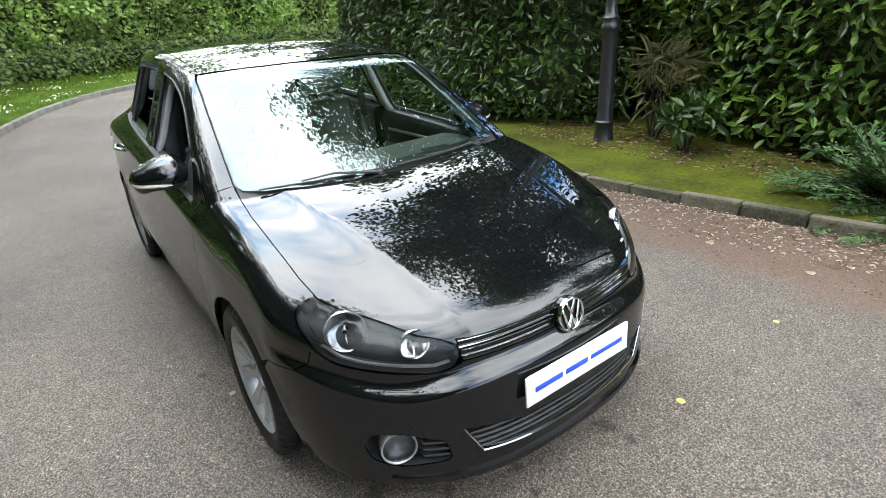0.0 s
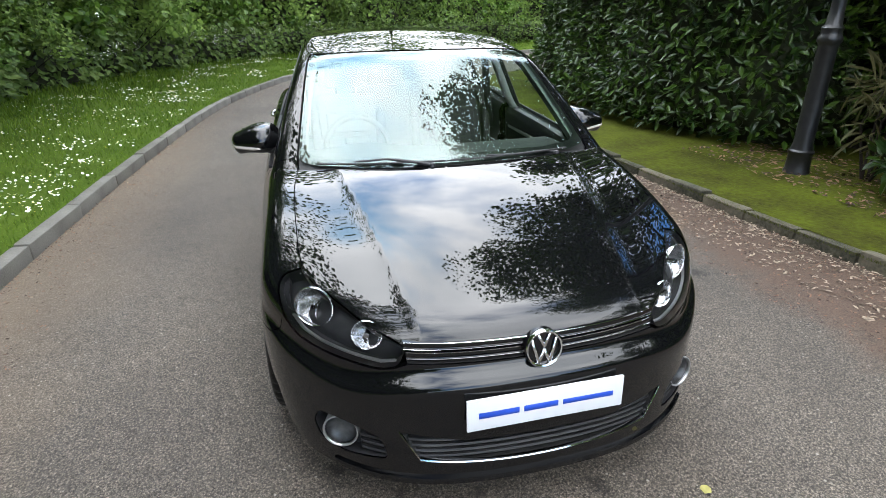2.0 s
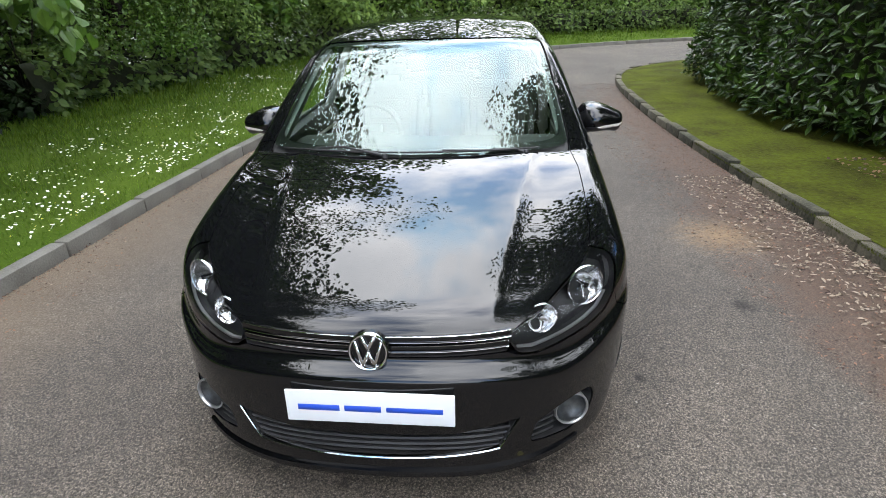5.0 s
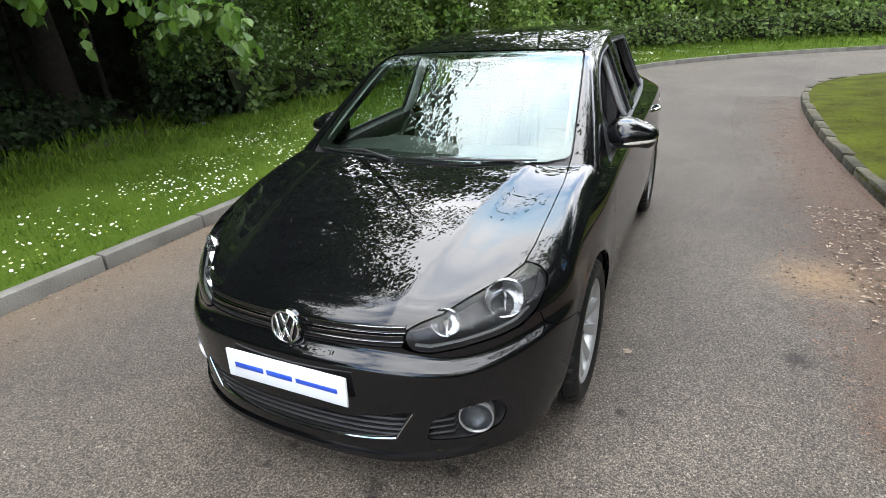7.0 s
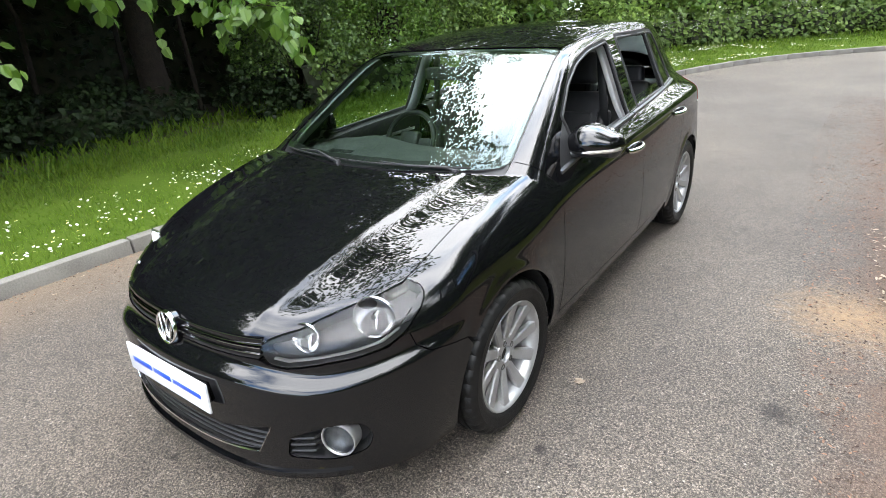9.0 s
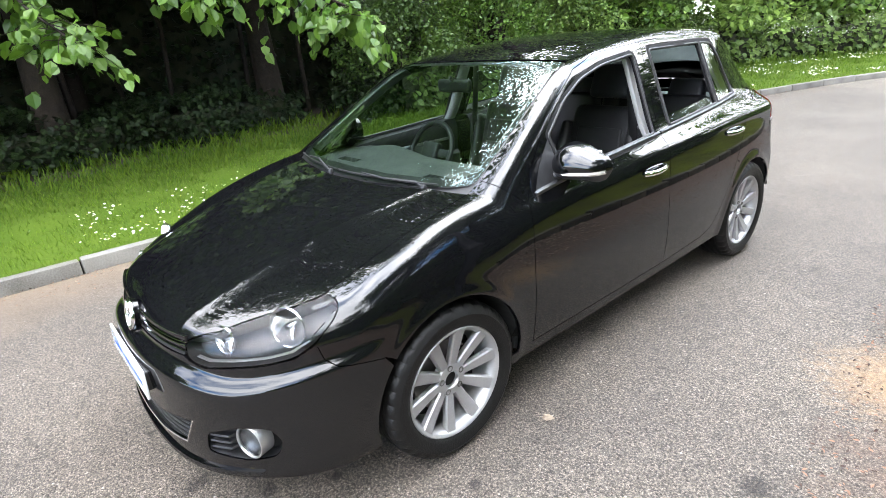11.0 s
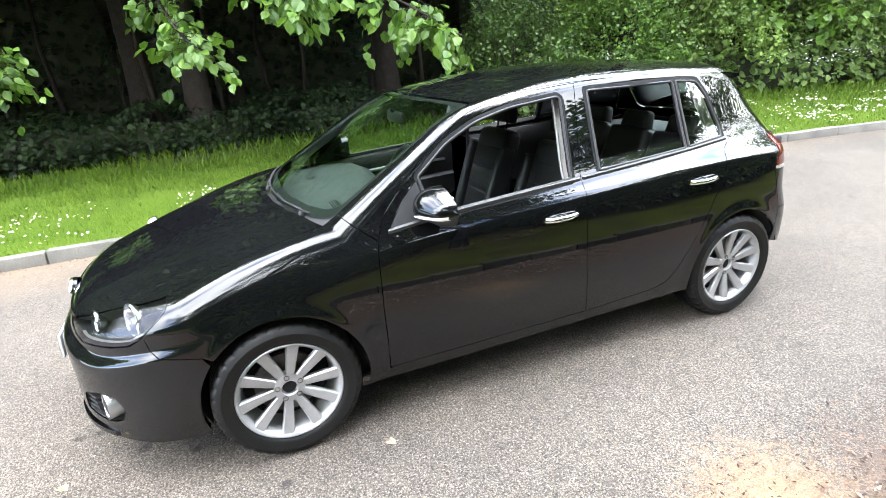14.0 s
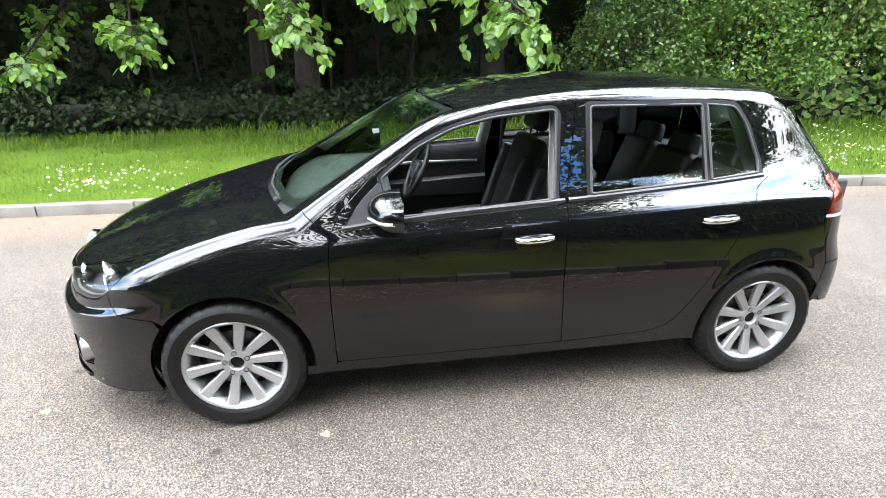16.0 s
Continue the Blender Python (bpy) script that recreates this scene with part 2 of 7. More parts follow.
    for px, py, r in ((-0.65, -0.53, 0.075), (-0.44, -0.70, 0.05), (-0.17, -0.77, 0.05), (0.26, -0.84, 0.08), (0.28, -0.97, 0.05), (0.49, -0.66, 0.06), (-0.20, -0.90, 0.035), (0.62, -0.44, 0.05), (1.75, 0.58, 0.11), (1.04, -0.10, 0.05), (-0.95, 0.66, 0.05), (-0.05, -0.62, 0.06)):
        col = blend("MULTIPLY", spot(px, py, r * 0.62, r * 0.22), col, (0.36, 0.34, 0.33, 1))
    l.new(col, b.inputs["Base Color"])
    b.inputs["Roughness"].default_value = 0.85
    bp = n.new("ShaderNodeBump")
    bp.inputs["Strength"].default_value, bp.inputs["Distance"].default_value = 0.6, 0.004
    bp.invert = True
    l.new(stones.outputs["Distance"], bp.inputs["Height"])
    l.new(bp.outputs["Normal"], b.inputs["Normal"])
    return m


ASPHALT = asphalt_material()
KERB_MOSS = surface("mossy_kerb_stone", (0.016, 0.017, 0.008), (0.115, 0.098, 0.068), 0.95, scale=7.0, detail=9.0, fine=0.4, fine_scale=50, bump=1.0, bump_scale=40, rand=0.3)
KERB = surface("kerb_concrete", (0.0595, 0.0546, 0.0448), (0.164, 0.154, 0.134), 0.9, scale=3.0, fine=0.4, fine_scale=90, bump=0.5, bump_scale=70, rand=0.25)
MOSS = surface("mossy_verge", (0.022, 0.018, 0.006), (0.080, 0.098, 0.008), 0.95, spec=0.08, scale=2.4, detail=9.0, fine=0.4, fine_scale=28, bump=1.0, bump_scale=38)
TURF = surface("turf_soil", (0.024, 0.050, 0.004), (0.064, 0.098, 0.011), 0.95, spec=0.08, scale=1.4, fine=0.5, fine_scale=40, bump=0.8, bump_scale=30)
SOIL = surface("woodland_soil", (0.0126, 0.0098, 0.007), (0.0525, 0.0385, 0.0245), 0.95, scale=2.0, fine=0.5, fine_scale=30, bump=1.0, bump_scale=25)
LITTER = surface("leaf_litter", (0.028, 0.0136, 0.0088), (0.176, 0.096, 0.06), 0.9, scale=30, island=0.9)
PALE_LITTER = surface("pale_dead_leaf", (0.055, 0.036, 0.022), (0.30, 0.235, 0.17), 0.8, scale=30, island=0.8)
GRASS = leaf_material("grass_blade", (0.040, 0.096, 0.005), (0.130, 0.200, 0.018), 0.55, 0.42, 0.3)
DAISY = surface("daisy_petal", (0.648, 0.648, 0.63), (0.765, 0.765, 0.747), 0.7)
YELLOW = surface("yellow_floret", (0.55, 0.40, 0.03), (0.75, 0.58, 0.06), 0.7)
LAUREL = leaf_material("laurel_leaf", (0.0066, 0.0226, 0.0033), (0.047, 0.098, 0.0100), 0.34, 0.2, 0.4)
# young laurel leaves, lightened further to offset the tree's shade on these bushes
LITLAUREL = leaf_material("lit_young_laurel_leaf", (0.020, 0.056, 0.008), (0.120, 0.205, 0.026), 0.34, 0.25, 0.4)
SHRUB = leaf_material("shrub_leaf", (0.019, 0.0476, 0.0068), (0.0714, 0.133, 0.019), 0.5, 0.35)
# paler copy of the shrub leaf; distant haze and brightness are in its colour
FARLEAF = leaf_material("hazed_shrub_leaf", (0.085, 0.155, 0.028), (0.235, 0.345, 0.080), 0.55, 0.42, 0.3)
LIME = leaf_material("broad_tree_leaf", (0.0315, 0.084, 0.007), (0.119, 0.217, 0.028), 0.45, 0.45)
# near-black copy of the leaf colour; the wood's deep shade is put into it
SHADELEAF = leaf_material("wood_shade_leaf", (0.003, 0.0075, 0.0022), (0.018, 0.035, 0.009), 0.5, 0.12, 0.15)
FERN = leaf_material("bracken_frond", (0.045, 0.09, 0.015), (0.128, 0.195, 0.0413), 0.6, 0.4)
CONIFER = leaf_material("juniper_spray", (0.0144, 0.044, 0.0112), (0.068, 0.136, 0.028), 0.6, 0.2)
MOSSTUFT = leaf_material("moss_tuft", (0.028, 0.032, 0.006), (0.085, 0.098, 0.012), 0.9, 0.2, 0.1)
DRYLEAF = leaf_material("dry_bamboo_leaf", (0.042, 0.0455, 0.0126), (0.133, 0.119, 0.0455), 0.7, 0.3)
BARK = surface("bark", (0.006, 0.0045, 0.0035), (0.027, 0.020, 0.015), 0.95, scale=14, fine=0.5, fine_scale=70, bump=1.0, bump_scale=30, spec=0.2)
IRON = surface("black_cast_iron", (0.006, 0.006, 0.007), (0.016, 0.016, 0.017), 0.38, scale=20, bump=0.15, bump_scale=90)

PAINT = surface("black_car_paint", (0.0022, 0.0023, 0.0027), (0.0034, 0.0035, 0.0041), 0.10, scale=3, coat=1.0, spec=0.0)
PAINT.node_tree.nodes["Principled BSDF"].inputs["Coat IOR"].default_value = 1.52
PLASTIC = surface("black_plastic", (0.012, 0.012, 0.013), (0.022, 0.022, 0.023), 0.45, scale=30, bump=0.1, bump_scale=300)
RUBBER = surface("tyre_rubber", (0.0022, 0.0022, 0.0022), (0.0065, 0.0062, 0.006), 0.5, spec=0.3, scale=12, fine=0.4, bump=0.2, bump_scale=150)
SEAL = surface("rubber_seal", (0.008, 0.008, 0.008), (0.014, 0.014, 0.014), 0.5, scale=20)
SURROUND = surface("window_rubber", (0.006, 0.006, 0.0065), (0.011, 0.011, 0.012), 0.6, scale=20, spec=0.15)
CHROME = surface("chrome", (0.78, 0.78, 0.79), (0.84, 0.84, 0.85), 0.07, 1.0, scale=6)
ALLOY = surface("silver_alloy", (0.33, 0.33, 0.33), (0.42, 0.42, 0.42), 0.33, 0.6, scale=7, fine=0.3)
STEEL = surface("brake_steel", (0.10, 0.095, 0.09), (0.26, 0.25, 0.24), 0.45, 0.9, scale=20)
DARKVOID = surface("underbody_black", (0.004, 0.004, 0.004), (0.010, 0.010, 0.010), 0.9, scale=10)
REFLECTOR = surface("lamp_reflector", (0.78, 0.78, 0.78), (0.86, 0.86, 0.86), 0.22, 1.0, scale=30, bump=0.5, bump_scale=26)
BEZEL = surface("lamp_bezel", (0.012, 0.012, 0.013), (0.022, 0.022, 0.024), 0.42, scale=20, spec=0.35)
LAMPTRIM = surface("lamp_trim_silver", (0.30, 0.30, 0.31), (0.40, 0.40, 0.41), 0.42, 0.8, scale=30)
REDLENS = surface("red_lamp_lens", (0.060, 0.002, 0.002), (0.11, 0.004, 0.0035), 0.10, scale=30, coat=0.4)
WHITELENS = surface("clear_lamp_band", (0.35, 0.31, 0.30), (0.5, 0.46, 0.45), 0.15, scale=40)
AMBER = surface("indicator_lens", (0.40, 0.36, 0.32), (0.55, 0.50, 0.46), 0.12, scale=60, coat=1.0)
PLATE = surface("white_plate_acrylic", (0.636, 0.645, 0.662), (0.688, 0.697, 0.714), 0.22, scale=4, coat=0.5)
BLUE = surface("blue_print", (0.012, 0.06, 0.40), (0.018, 0.075, 0.46), 0.35, scale=10)
LEATHER = surface("black_leather", (0.010, 0.010, 0.011), (0.022, 0.022, 0.023), 0.42, scale=9, bump=0.25, bump_scale=240)
DASH = surface("dark_dashboard", (0.060, 0.063, 0.062), (0.088, 0.091, 0.090), 0.7, scale=12, bump=0.2, bump_scale=350)
LINING = surface("pale_grey_lining", (0.40, 0.40, 0.385), (0.48, 0.48, 0.46), 0.85, scale=10, bump=0.2, bump_scale=300)
PILLAR = surface("grey_pillar_lining", (0.22, 0.23, 0.22), (0.28, 0.29, 0.28), 0.85, scale=10, bump=0.2, bump_scale=300)
SATIN = surface("satin_silver_trim", (0.42, 0.42, 0.42), (0.50, 0.50, 0.50), 0.35, 0.8, scale=10)
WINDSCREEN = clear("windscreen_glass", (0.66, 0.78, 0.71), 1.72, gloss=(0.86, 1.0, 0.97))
SIDEGLASS = clear("side_glass", (0.62, 0.73, 0.69), 1.75)
LENS = clear("clear_lens", (0.92, 0.93, 0.93), 1.33)
YELLOWLEAF = surface("yellowed_leaf", (0.22, 0.20, 0.05), (0.38, 0.34, 0.11), 0.7, scale=30)

# ---------------- building helpers ----------------
def spline(xs, ys):
    """Natural cubic spline through a few knots, straight past its ends."""
    xs, ys = np.array(xs, float), np.array(ys, float)
    n = len(xs)
    h = np.diff(xs)
    a, r = np.eye(n), np.zeros(n)
    for i in range(1, n - 1):
        a[i, i - 1:i + 2] = h[i - 1], 2 * (h[i - 1] + h[i]), h[i]
        r[i] = 6 * ((ys[i + 1] - ys[i]) / h[i] - (ys[i] - ys[i - 1]) / h[i - 1])
    m = np.linalg.solve(a, r)
    s0 = (ys[1] - ys[0]) / h[0] - h[0] * m[1] / 6
    s1 = (ys[-1] - ys[-2]) / h[-1] + h[-1] * m[-2] / 6

    def f(x):
        x = np.asarray(x, float)
        i = np.clip(np.searchsorted(xs, x) - 1, 0, n - 2)
        t, k = x - xs[i], h[i]
        b = (ys[i + 1] - ys[i]) / k - k * (2 * m[i] + m[i + 1]) / 6
        y = ys[i] + t * (b + t * (m[i] / 2 + t * (m[i + 1] - m[i]) / (6 * k)))
        y = np.where(x < xs[0], ys[0] + s0 * (x - xs[0]), y)
        return np.where(x > xs[-1], ys[-1] + s1 * (x - xs[-1]), y)
    return f


def mesh_from(name, verts, faces, mats, smooth=False):
    me = bpy.data.meshes.new(name)
    me.from_pydata([tuple(v) for v in verts], [], faces)
    for m in mats if isinstance(mats, (list, tuple)) else [mats]:
        me.materials.append(m)
    if smooth:
        me.polygons.foreach_set("use_smooth", [True] * len(me.polygons))
    me.update()
    return me


def quick_mesh(name, verts, quads, mat, smooth=False):
    """A large mesh from arrays of corners and faces of one size."""
    me = bpy.data.meshes.new(name)
    verts, quads = np.asarray(verts, np.float32), np.asarray(quads, np.int32)
    k = quads.shape[1]
    me.vertices.add(len(verts))
    me.vertices.foreach_set("co", verts.ravel())
    me.loops.add(quads.size)
    me.loops.foreach_set("vertex_index", quads.ravel())
    me.polygons.add(len(quads))
    me.polygons.foreach_set("loop_start", np.arange(0, quads.size, k, dtype=np.int32))
    me.polygons.foreach_set("use_smooth", np.full(len(quads), smooth))
    me.materials.append(mat)
    me.update(calc_edges=True)
    return me


def thing(name, label, category, place=None, group="", kind=""):
    ob = new(name)
    ob.empty_display_size = 0.1
    if place is not None:
        ob.matrix_basis = place
    return tagged(ob, label, category, group, kind)


def part(name, bm, material, parent, label=""):
    """Links a bmesh, or a mesh, as one object under a thing or a part."""
    if isinstance(bm, bmesh.types.BMesh):
        me = bpy.data.meshes.new(name)
        bm.to_mesh(me)
        bm.free()
        me.materials.append(material)
    else:
        me = bm
    ob = new(name, me)
    ob.parent = parent
    return tagged(ob, label)


def smooth_by_angle(bm, degrees=35):
    for f in bm.faces:
        f.smooth = True
    lim = radians(degrees)
    for e in bm.edges:
        e.smooth = len(e.link_faces) == 2 and e.calc_face_angle(0) < lim
    return bm


def rbox(sx, sy, sz, bevel=0.01, segments=2, at=(0, 0, 0), turn=(0, 0, 0), taper=1.0):
    """A block with rounded edges; taper narrows its top."""
    bm = bmesh.new()
    bmesh.ops.create_cube(bm, size=1)
    for v in bm.verts:
        k = taper if v.co.z > 0 else 1.0
        v.co = Vector((v.co.x * sx * k, v.co.y * sy * k, v.co.z * sz))
    bmesh.ops.bevel(bm, geom=bm.edges[:], offset=bevel, segments=segments, profile=0.6, affect="EDGES")
    bm.transform(pose(*at, *turn))
    return smooth_by_angle(bm, 50)


def join(*bms):
    out = bms[0]
    for b in bms[1:]:
        me = bpy.data.meshes.new("tmp")
        b.to_mesh(me)
        out.from_mesh(me)
        b.free()
        bpy.data.meshes.remove(me)
    return out


def lathe(profile, n=48, axis="x", cap=False):
    """Turns (radius, along) pairs round an axis."""
    bm = bmesh.new()
    rings = []
    for r, a in profile:
        ring = []
        for i in range(n):
            c, s = math.cos(2 * math.pi * i / n) * r, math.sin(2 * math.pi * i / n) * r
            ring.append(bm.verts.new((a, c, s) if axis == "x" else (c, a, s) if axis == "y" else (c, s, a)))
        rings.append(ring)
    for p, q in zip(rings, rings[1:]):
        for i in range(n):
            j = (i + 1) % n
            bm.faces.new((p[i], p[j], q[j], q[i]))
    if cap:
        bm.faces.new(rings[0])
        bm.faces.new(rings[-1])
    bmesh.ops.recalc_face_normals(bm, faces=bm.faces[:])
    return smooth_by_angle(bm, 40)


def tube(points, radii, n=8, bm=None, cap=True):
    """A round bar along points, with a radius at each."""
    bm = bm or bmesh.new()
    pts = [Vector([float(c) for c in p]) for p in points]
    radii = [float(radii)] * len(pts) if isinstance(radii, (int, float)) else [float(r) for r in radii]
    rings, up = [], Vector((0.13, 0.21, 0.97))
    for i, p in enumerate(pts):
        d = (pts[min(i + 1, len(pts) - 1)] - pts[max(i - 1, 0)]).normalized()
        s = d.cross(up)
        if s.length < 0.05:
            s = d.cross(Vector((1, 0, 0)))
        s.normalize()
        w = s.cross(d)
        rings.append([bm.verts.new(p + radii[i] * (math.cos(2 * math.pi * k / n) * s + math.sin(2 * math.pi * k / n) * w)) for k in range(n)])
    for a, b in zip(rings, rings[1:]):
        for k in range(n):
            j = (k + 1) % n
            f = bm.faces.new((a[k], a[j], b[j], b[k]))
            f.smooth = True
    if cap:
        bm.faces.new(rings[0])
        bm.faces.new(rings[-1])
    return bm


# ---------------- ground, road, kerbs, verges ----------------
def edge_line(xs, ys, n):
    t = np.arange(len(xs))
    fx, fy = spline(t, xs), spline(t, ys)
    tt = np.linspace(0, len(xs) - 1, 1200)
    p = np.stack([fx(tt), fy(tt)], 1)
    s = np.concatenate([[0], np.cumsum(np.linalg.norm(np.diff(p, axis=0), axis=1))])
    u = np.linspace(0, s[-1], n)
    return np.stack([np.interp(u, s, p[:, 0]), np.interp(u, s, p[:, 1])], 1)


LEFT_X = (-2.76, -2.72, -2.70, -2.68, -2.62, -2.42, -2.18, -1.75, -1.15, -0.2, 1.4, 3.9, 7.5, 13, 23, 46)
LEFT_Y = (-40, -20, -8, -2, 3, 6.4, 8.6, 10.6, 12.5, 14.5, 16.3, 17.9, 19.3, 20.6, 22, 24)
RIGHT_X = (4.0, 3.8, 3.5, 3.10, 2.80, 2.64, 2.50, 2.52, 2.70, 3.10, 3.9, 5.4, 8.0, 13.0, 23, 46)
RIGHT_Y = (-40, -20, -6, -1.2, 0.6, 2.4, 5, 7.6, 9.4, 10.6, 11.6, 12.7, 13.9, 15.3, 17, 19)
L_EDGE, R_EDGE = edge_line(LEFT_X, LEFT_Y, 400), edge_line(RIGHT_X, RIGHT_Y, 400)
LEFT_AT = spline(LEFT_Y, LEFT_X)
RIGHT_AT = spline(RIGHT_Y, RIGHT_X)


def outward(line, sign):
    d = np.gradient(line, axis=0)
    d /= np.linalg.norm(d, axis=1, keepdims=True)
    return np.stack([-d[:, 1], d[:, 0]], 1) * sign


def strip(name, a, b, za, zb, mat, cols=2, rough=0.0, seed=0):
    """A ribbon of ground between two lines, with gentle unevenness."""
    n = len(a)
    verts, faces = [], []
    for i in range(n):
        for j in range(cols + 1):
            t = j / cols
            p = a[i] * (1 - t) + b[i] * t
            z = za * (1 - t) + zb * t
            if rough and 0 < j:
                z += rough * noise.noise((p[0] * 1.3, p[1] * 1.3, seed)) * min(1, t * 4)
            verts.append((p[0], p[1], z))
    for i in range(n - 1):
        for j in range(cols):
            k = i * (cols + 1) + j
            faces.append((k, k + 1, k + cols + 2, k + cols + 1))
    ob = new(name, mesh_from(name, verts, faces, mat, True))
    return ob


ground = new("ground", mesh_from("ground", [(-500, -500, -0.03), (500, -500, -0.03), (500, 500, -0.03), (-500, 500, -0.03)], [(0, 1, 2, 3)], SOIL))
tagged(ground, "dark woodland soil reaching to the horizon", "ground", kind="structure")
road = strip("road", L_EDGE, R_EDGE, 0.0, 0.0, ASPHALT, 8)
tagged(road, "worn grey asphalt lane with tan silt along its edges", "road", kind="structure")
NL, NR = outward(L_EDGE, 1), outward(R_EDGE, -1)
verge_left = strip("verge_left", L_EDGE + NL * 0.10, L_EDGE + NL * 3.6, 0.085, 0.16, TURF, 14, 0.05, 3)
tagged(verge_left, "grassy verge with bare soil patches beside the kerb", "verge", kind="structure")
bank_left = strip("bank_left", L_EDGE + NL * 3.6, L_EDGE + NL * 40, 0.155, 0.7, SOIL, 20, 0.25, 5)
tagged(bank_left, "dark leaf-strewn woodland floor behind the verge", "bank", kind="structure")
verge_right = strip("verge_right", R_EDGE + NR * 0.09, R_EDGE + NR * 2.6, 0.085, 0.13, MOSS, 14, 0.035, 8)
tagged(verge_right, "mossy green verge between kerb and hedge", "verge", kind="structure")
bank_right = strip("bank_right", R_EDGE + NR * 2.6, R_EDGE + NR * 40, 0.125, 0.3, SOIL, 12, 0.15, 9)
tagged(bank_right, "brown soil under the hedge", "bank", kind="structure")


def kerb_line(name, line, sign, label, lo, hi, height, length, wobble, mat):
    top = thing(name, label, "kerb", kind="structure")
    s = np.concatenate([[0], np.cumsum(np.linalg.norm(np.diff(line, axis=0), axis=1))])
    rng = random.Random(7 if sign > 0 else 11)
    stone = rbox(0.115, length - 0.012, height + 0.10, 0.016, 2)
    me = bpy.data.meshes.new("kerbstone")
    for v in stone.verts:
        v.co += Vector((1, 0.3, 1)) * (0.004 if sign > 0 else 0.012) * noise.noise(v.co * 17)
    stone.to_mesh(me)
    stone.free()
    me.materials.append(mat)
    u = np.interp(lo, line[:, 1], s)
    end = np.interp(hi, line[:, 1], s)
    while u < end:
        i = (np.interp(u, s, line[:, 0]), np.interp(u, s, line[:, 1]))
        j = (np.interp(u + length, s, line[:, 0]), np.interp(u + length, s, line[:, 1]))
        d = Vector((j[0] - i[0], j[1] - i[1]))
        turn = math.degrees(math.atan2(d.y, d.x)) - 90
        nrm = Vector((-d.y, d.x)).normalized() * sign
        ob = new("kerbstone", me)
        ob.parent = top
        ob.matrix_basis = pose((i[0] + j[0]) / 2 + nrm.x * 0.055, (i[1] + j[1]) / 2 + nrm.y * 0.055, height / 2 - 0.05 + rng.uniform(-1, 1) * wobble, rng.uniform(-.6, .6), rng.uniform(-2, 2), turn + rng.uniform(-.7, .7))
        u += length
    return top


kerb_line("kerb_left", L_EDGE, 1, "weathered grey concrete kerb along the grass", -9, 36, 0.115, 0.915, 0.004, KERB)
kerb_line("kerb_right", R_EDGE, -1, "mossy worn kerb stones along the hedge side", -6, 28, 0.095, 0.46, 0.014, KERB_MOSS)

# ---------------- the car's body as one smooth solid ----------------
# The car points towards -y; its front axle stands over the origin, its left side is +x.
WHEELBASE, AXLE_Z = 2.578, 0.316
WIDTH = spline((-1.0, -0.7, -0.4, 0.0, 0.5, 1.2, 2.0, 2.6, 3.0, 3.3), (0.700, 0.818, 0.862, 0.880, 0.886, 0.889, 0.887, 0.876, 0.850, 0.800))
LOWER = spline((0.10, 0.18, 0.26, 0.34, 0.45, 0.56, 0.68, 0.80, 0.92, 1.05), (-0.085, -0.058, -0.035, -0.018, -0.005, 0.0, -0.003, -0.011, -0.022, -0.036))
CREASE = spline((-0.9, 0.0, 0.47, 0.81, 1.5, 2.0, 2.4, 2.75, 3.2), (0.79, 0.838, 0.872, 0.898, 0.935, 0.958, 0.974, 0.982, 0.984))
BELT = spline((0.50, 0.75, 1.45, 2.25, 2.56), (0.918, 0.945, 0.988, 1.034, 1.052))
SHELF = spline((-0.8, 0.5, 1.0, 1.5, 2.4, 2.8, 3.2), (0.050, 0.034, 0.042, 0.062, 0.078, 0.078, 0.075))
HOOD = spline((-1.0, -0.86, -0.78, -0.64, -0.4, -0.2, 0.0, 0.2, 0.4, 0.7, 1.2), (0.628, 0.700, 0.733, 0.786, 0.865, 0.916, 0.956, 0.984, 1.002, 1.022, 1.035))
ROOF = spline((0.8, 1.1, 1.4, 1.75, 2.1, 2.5, 2.8, 3.0), (1.376, 1.434, 1.473, 1.493, 1.492, 1.473, 1.444, 1.416))
NOSE = spline((0.10, 0.17, 0.24, 0.315, 0.402, 0.502, 0.544, 0.562, 0.574, 0.582, 0.590, 0.598, 0.606, 0.616, 0.634, 0.672, 0.712, 0.782), (-0.818, -0.880, -0.896, -0.897, -0.897, -0.898, -0.898, -0.896, -0.891, -0.884, -0.874, -0.863, -0.854, -0.848, -0.845, -0.842, -0.833, -0.784))
LEDGE = spline((0.0, 0.2, 0.4, 0.5, 0.6, 0.7, 0.8, 0.9), (0.0, 0.003, 0.015, 0.030, 0.042, 0.028, -0.006, -0.05))
TAIL = spline((0.15, 0.25, 0.35, 0.5, 0.62, 0.72, 0.85, 1.0, 1.06, 1.2, 1.4, 1.5), (3.17, 3.25, 3.29, 3.305, 3.295, 3.26, 3.245, 3.205, 3.175, 3.06, 2.88, 2.78))


def softplus(t, w):
    return w * np.logaddexp(0, t / w)


def smax(a, b, k):
    h = np.maximum(k - np.abs(a - b), 0) / k
    return np.maximum(a, b) + h * h * k / 4


def smin(a, b, k):
    return -smax(-a, -b, k)


def nose_bow(x):
    x = np.abs(x)
    return 0.18 * x ** 2 + 0.64 * x ** 4


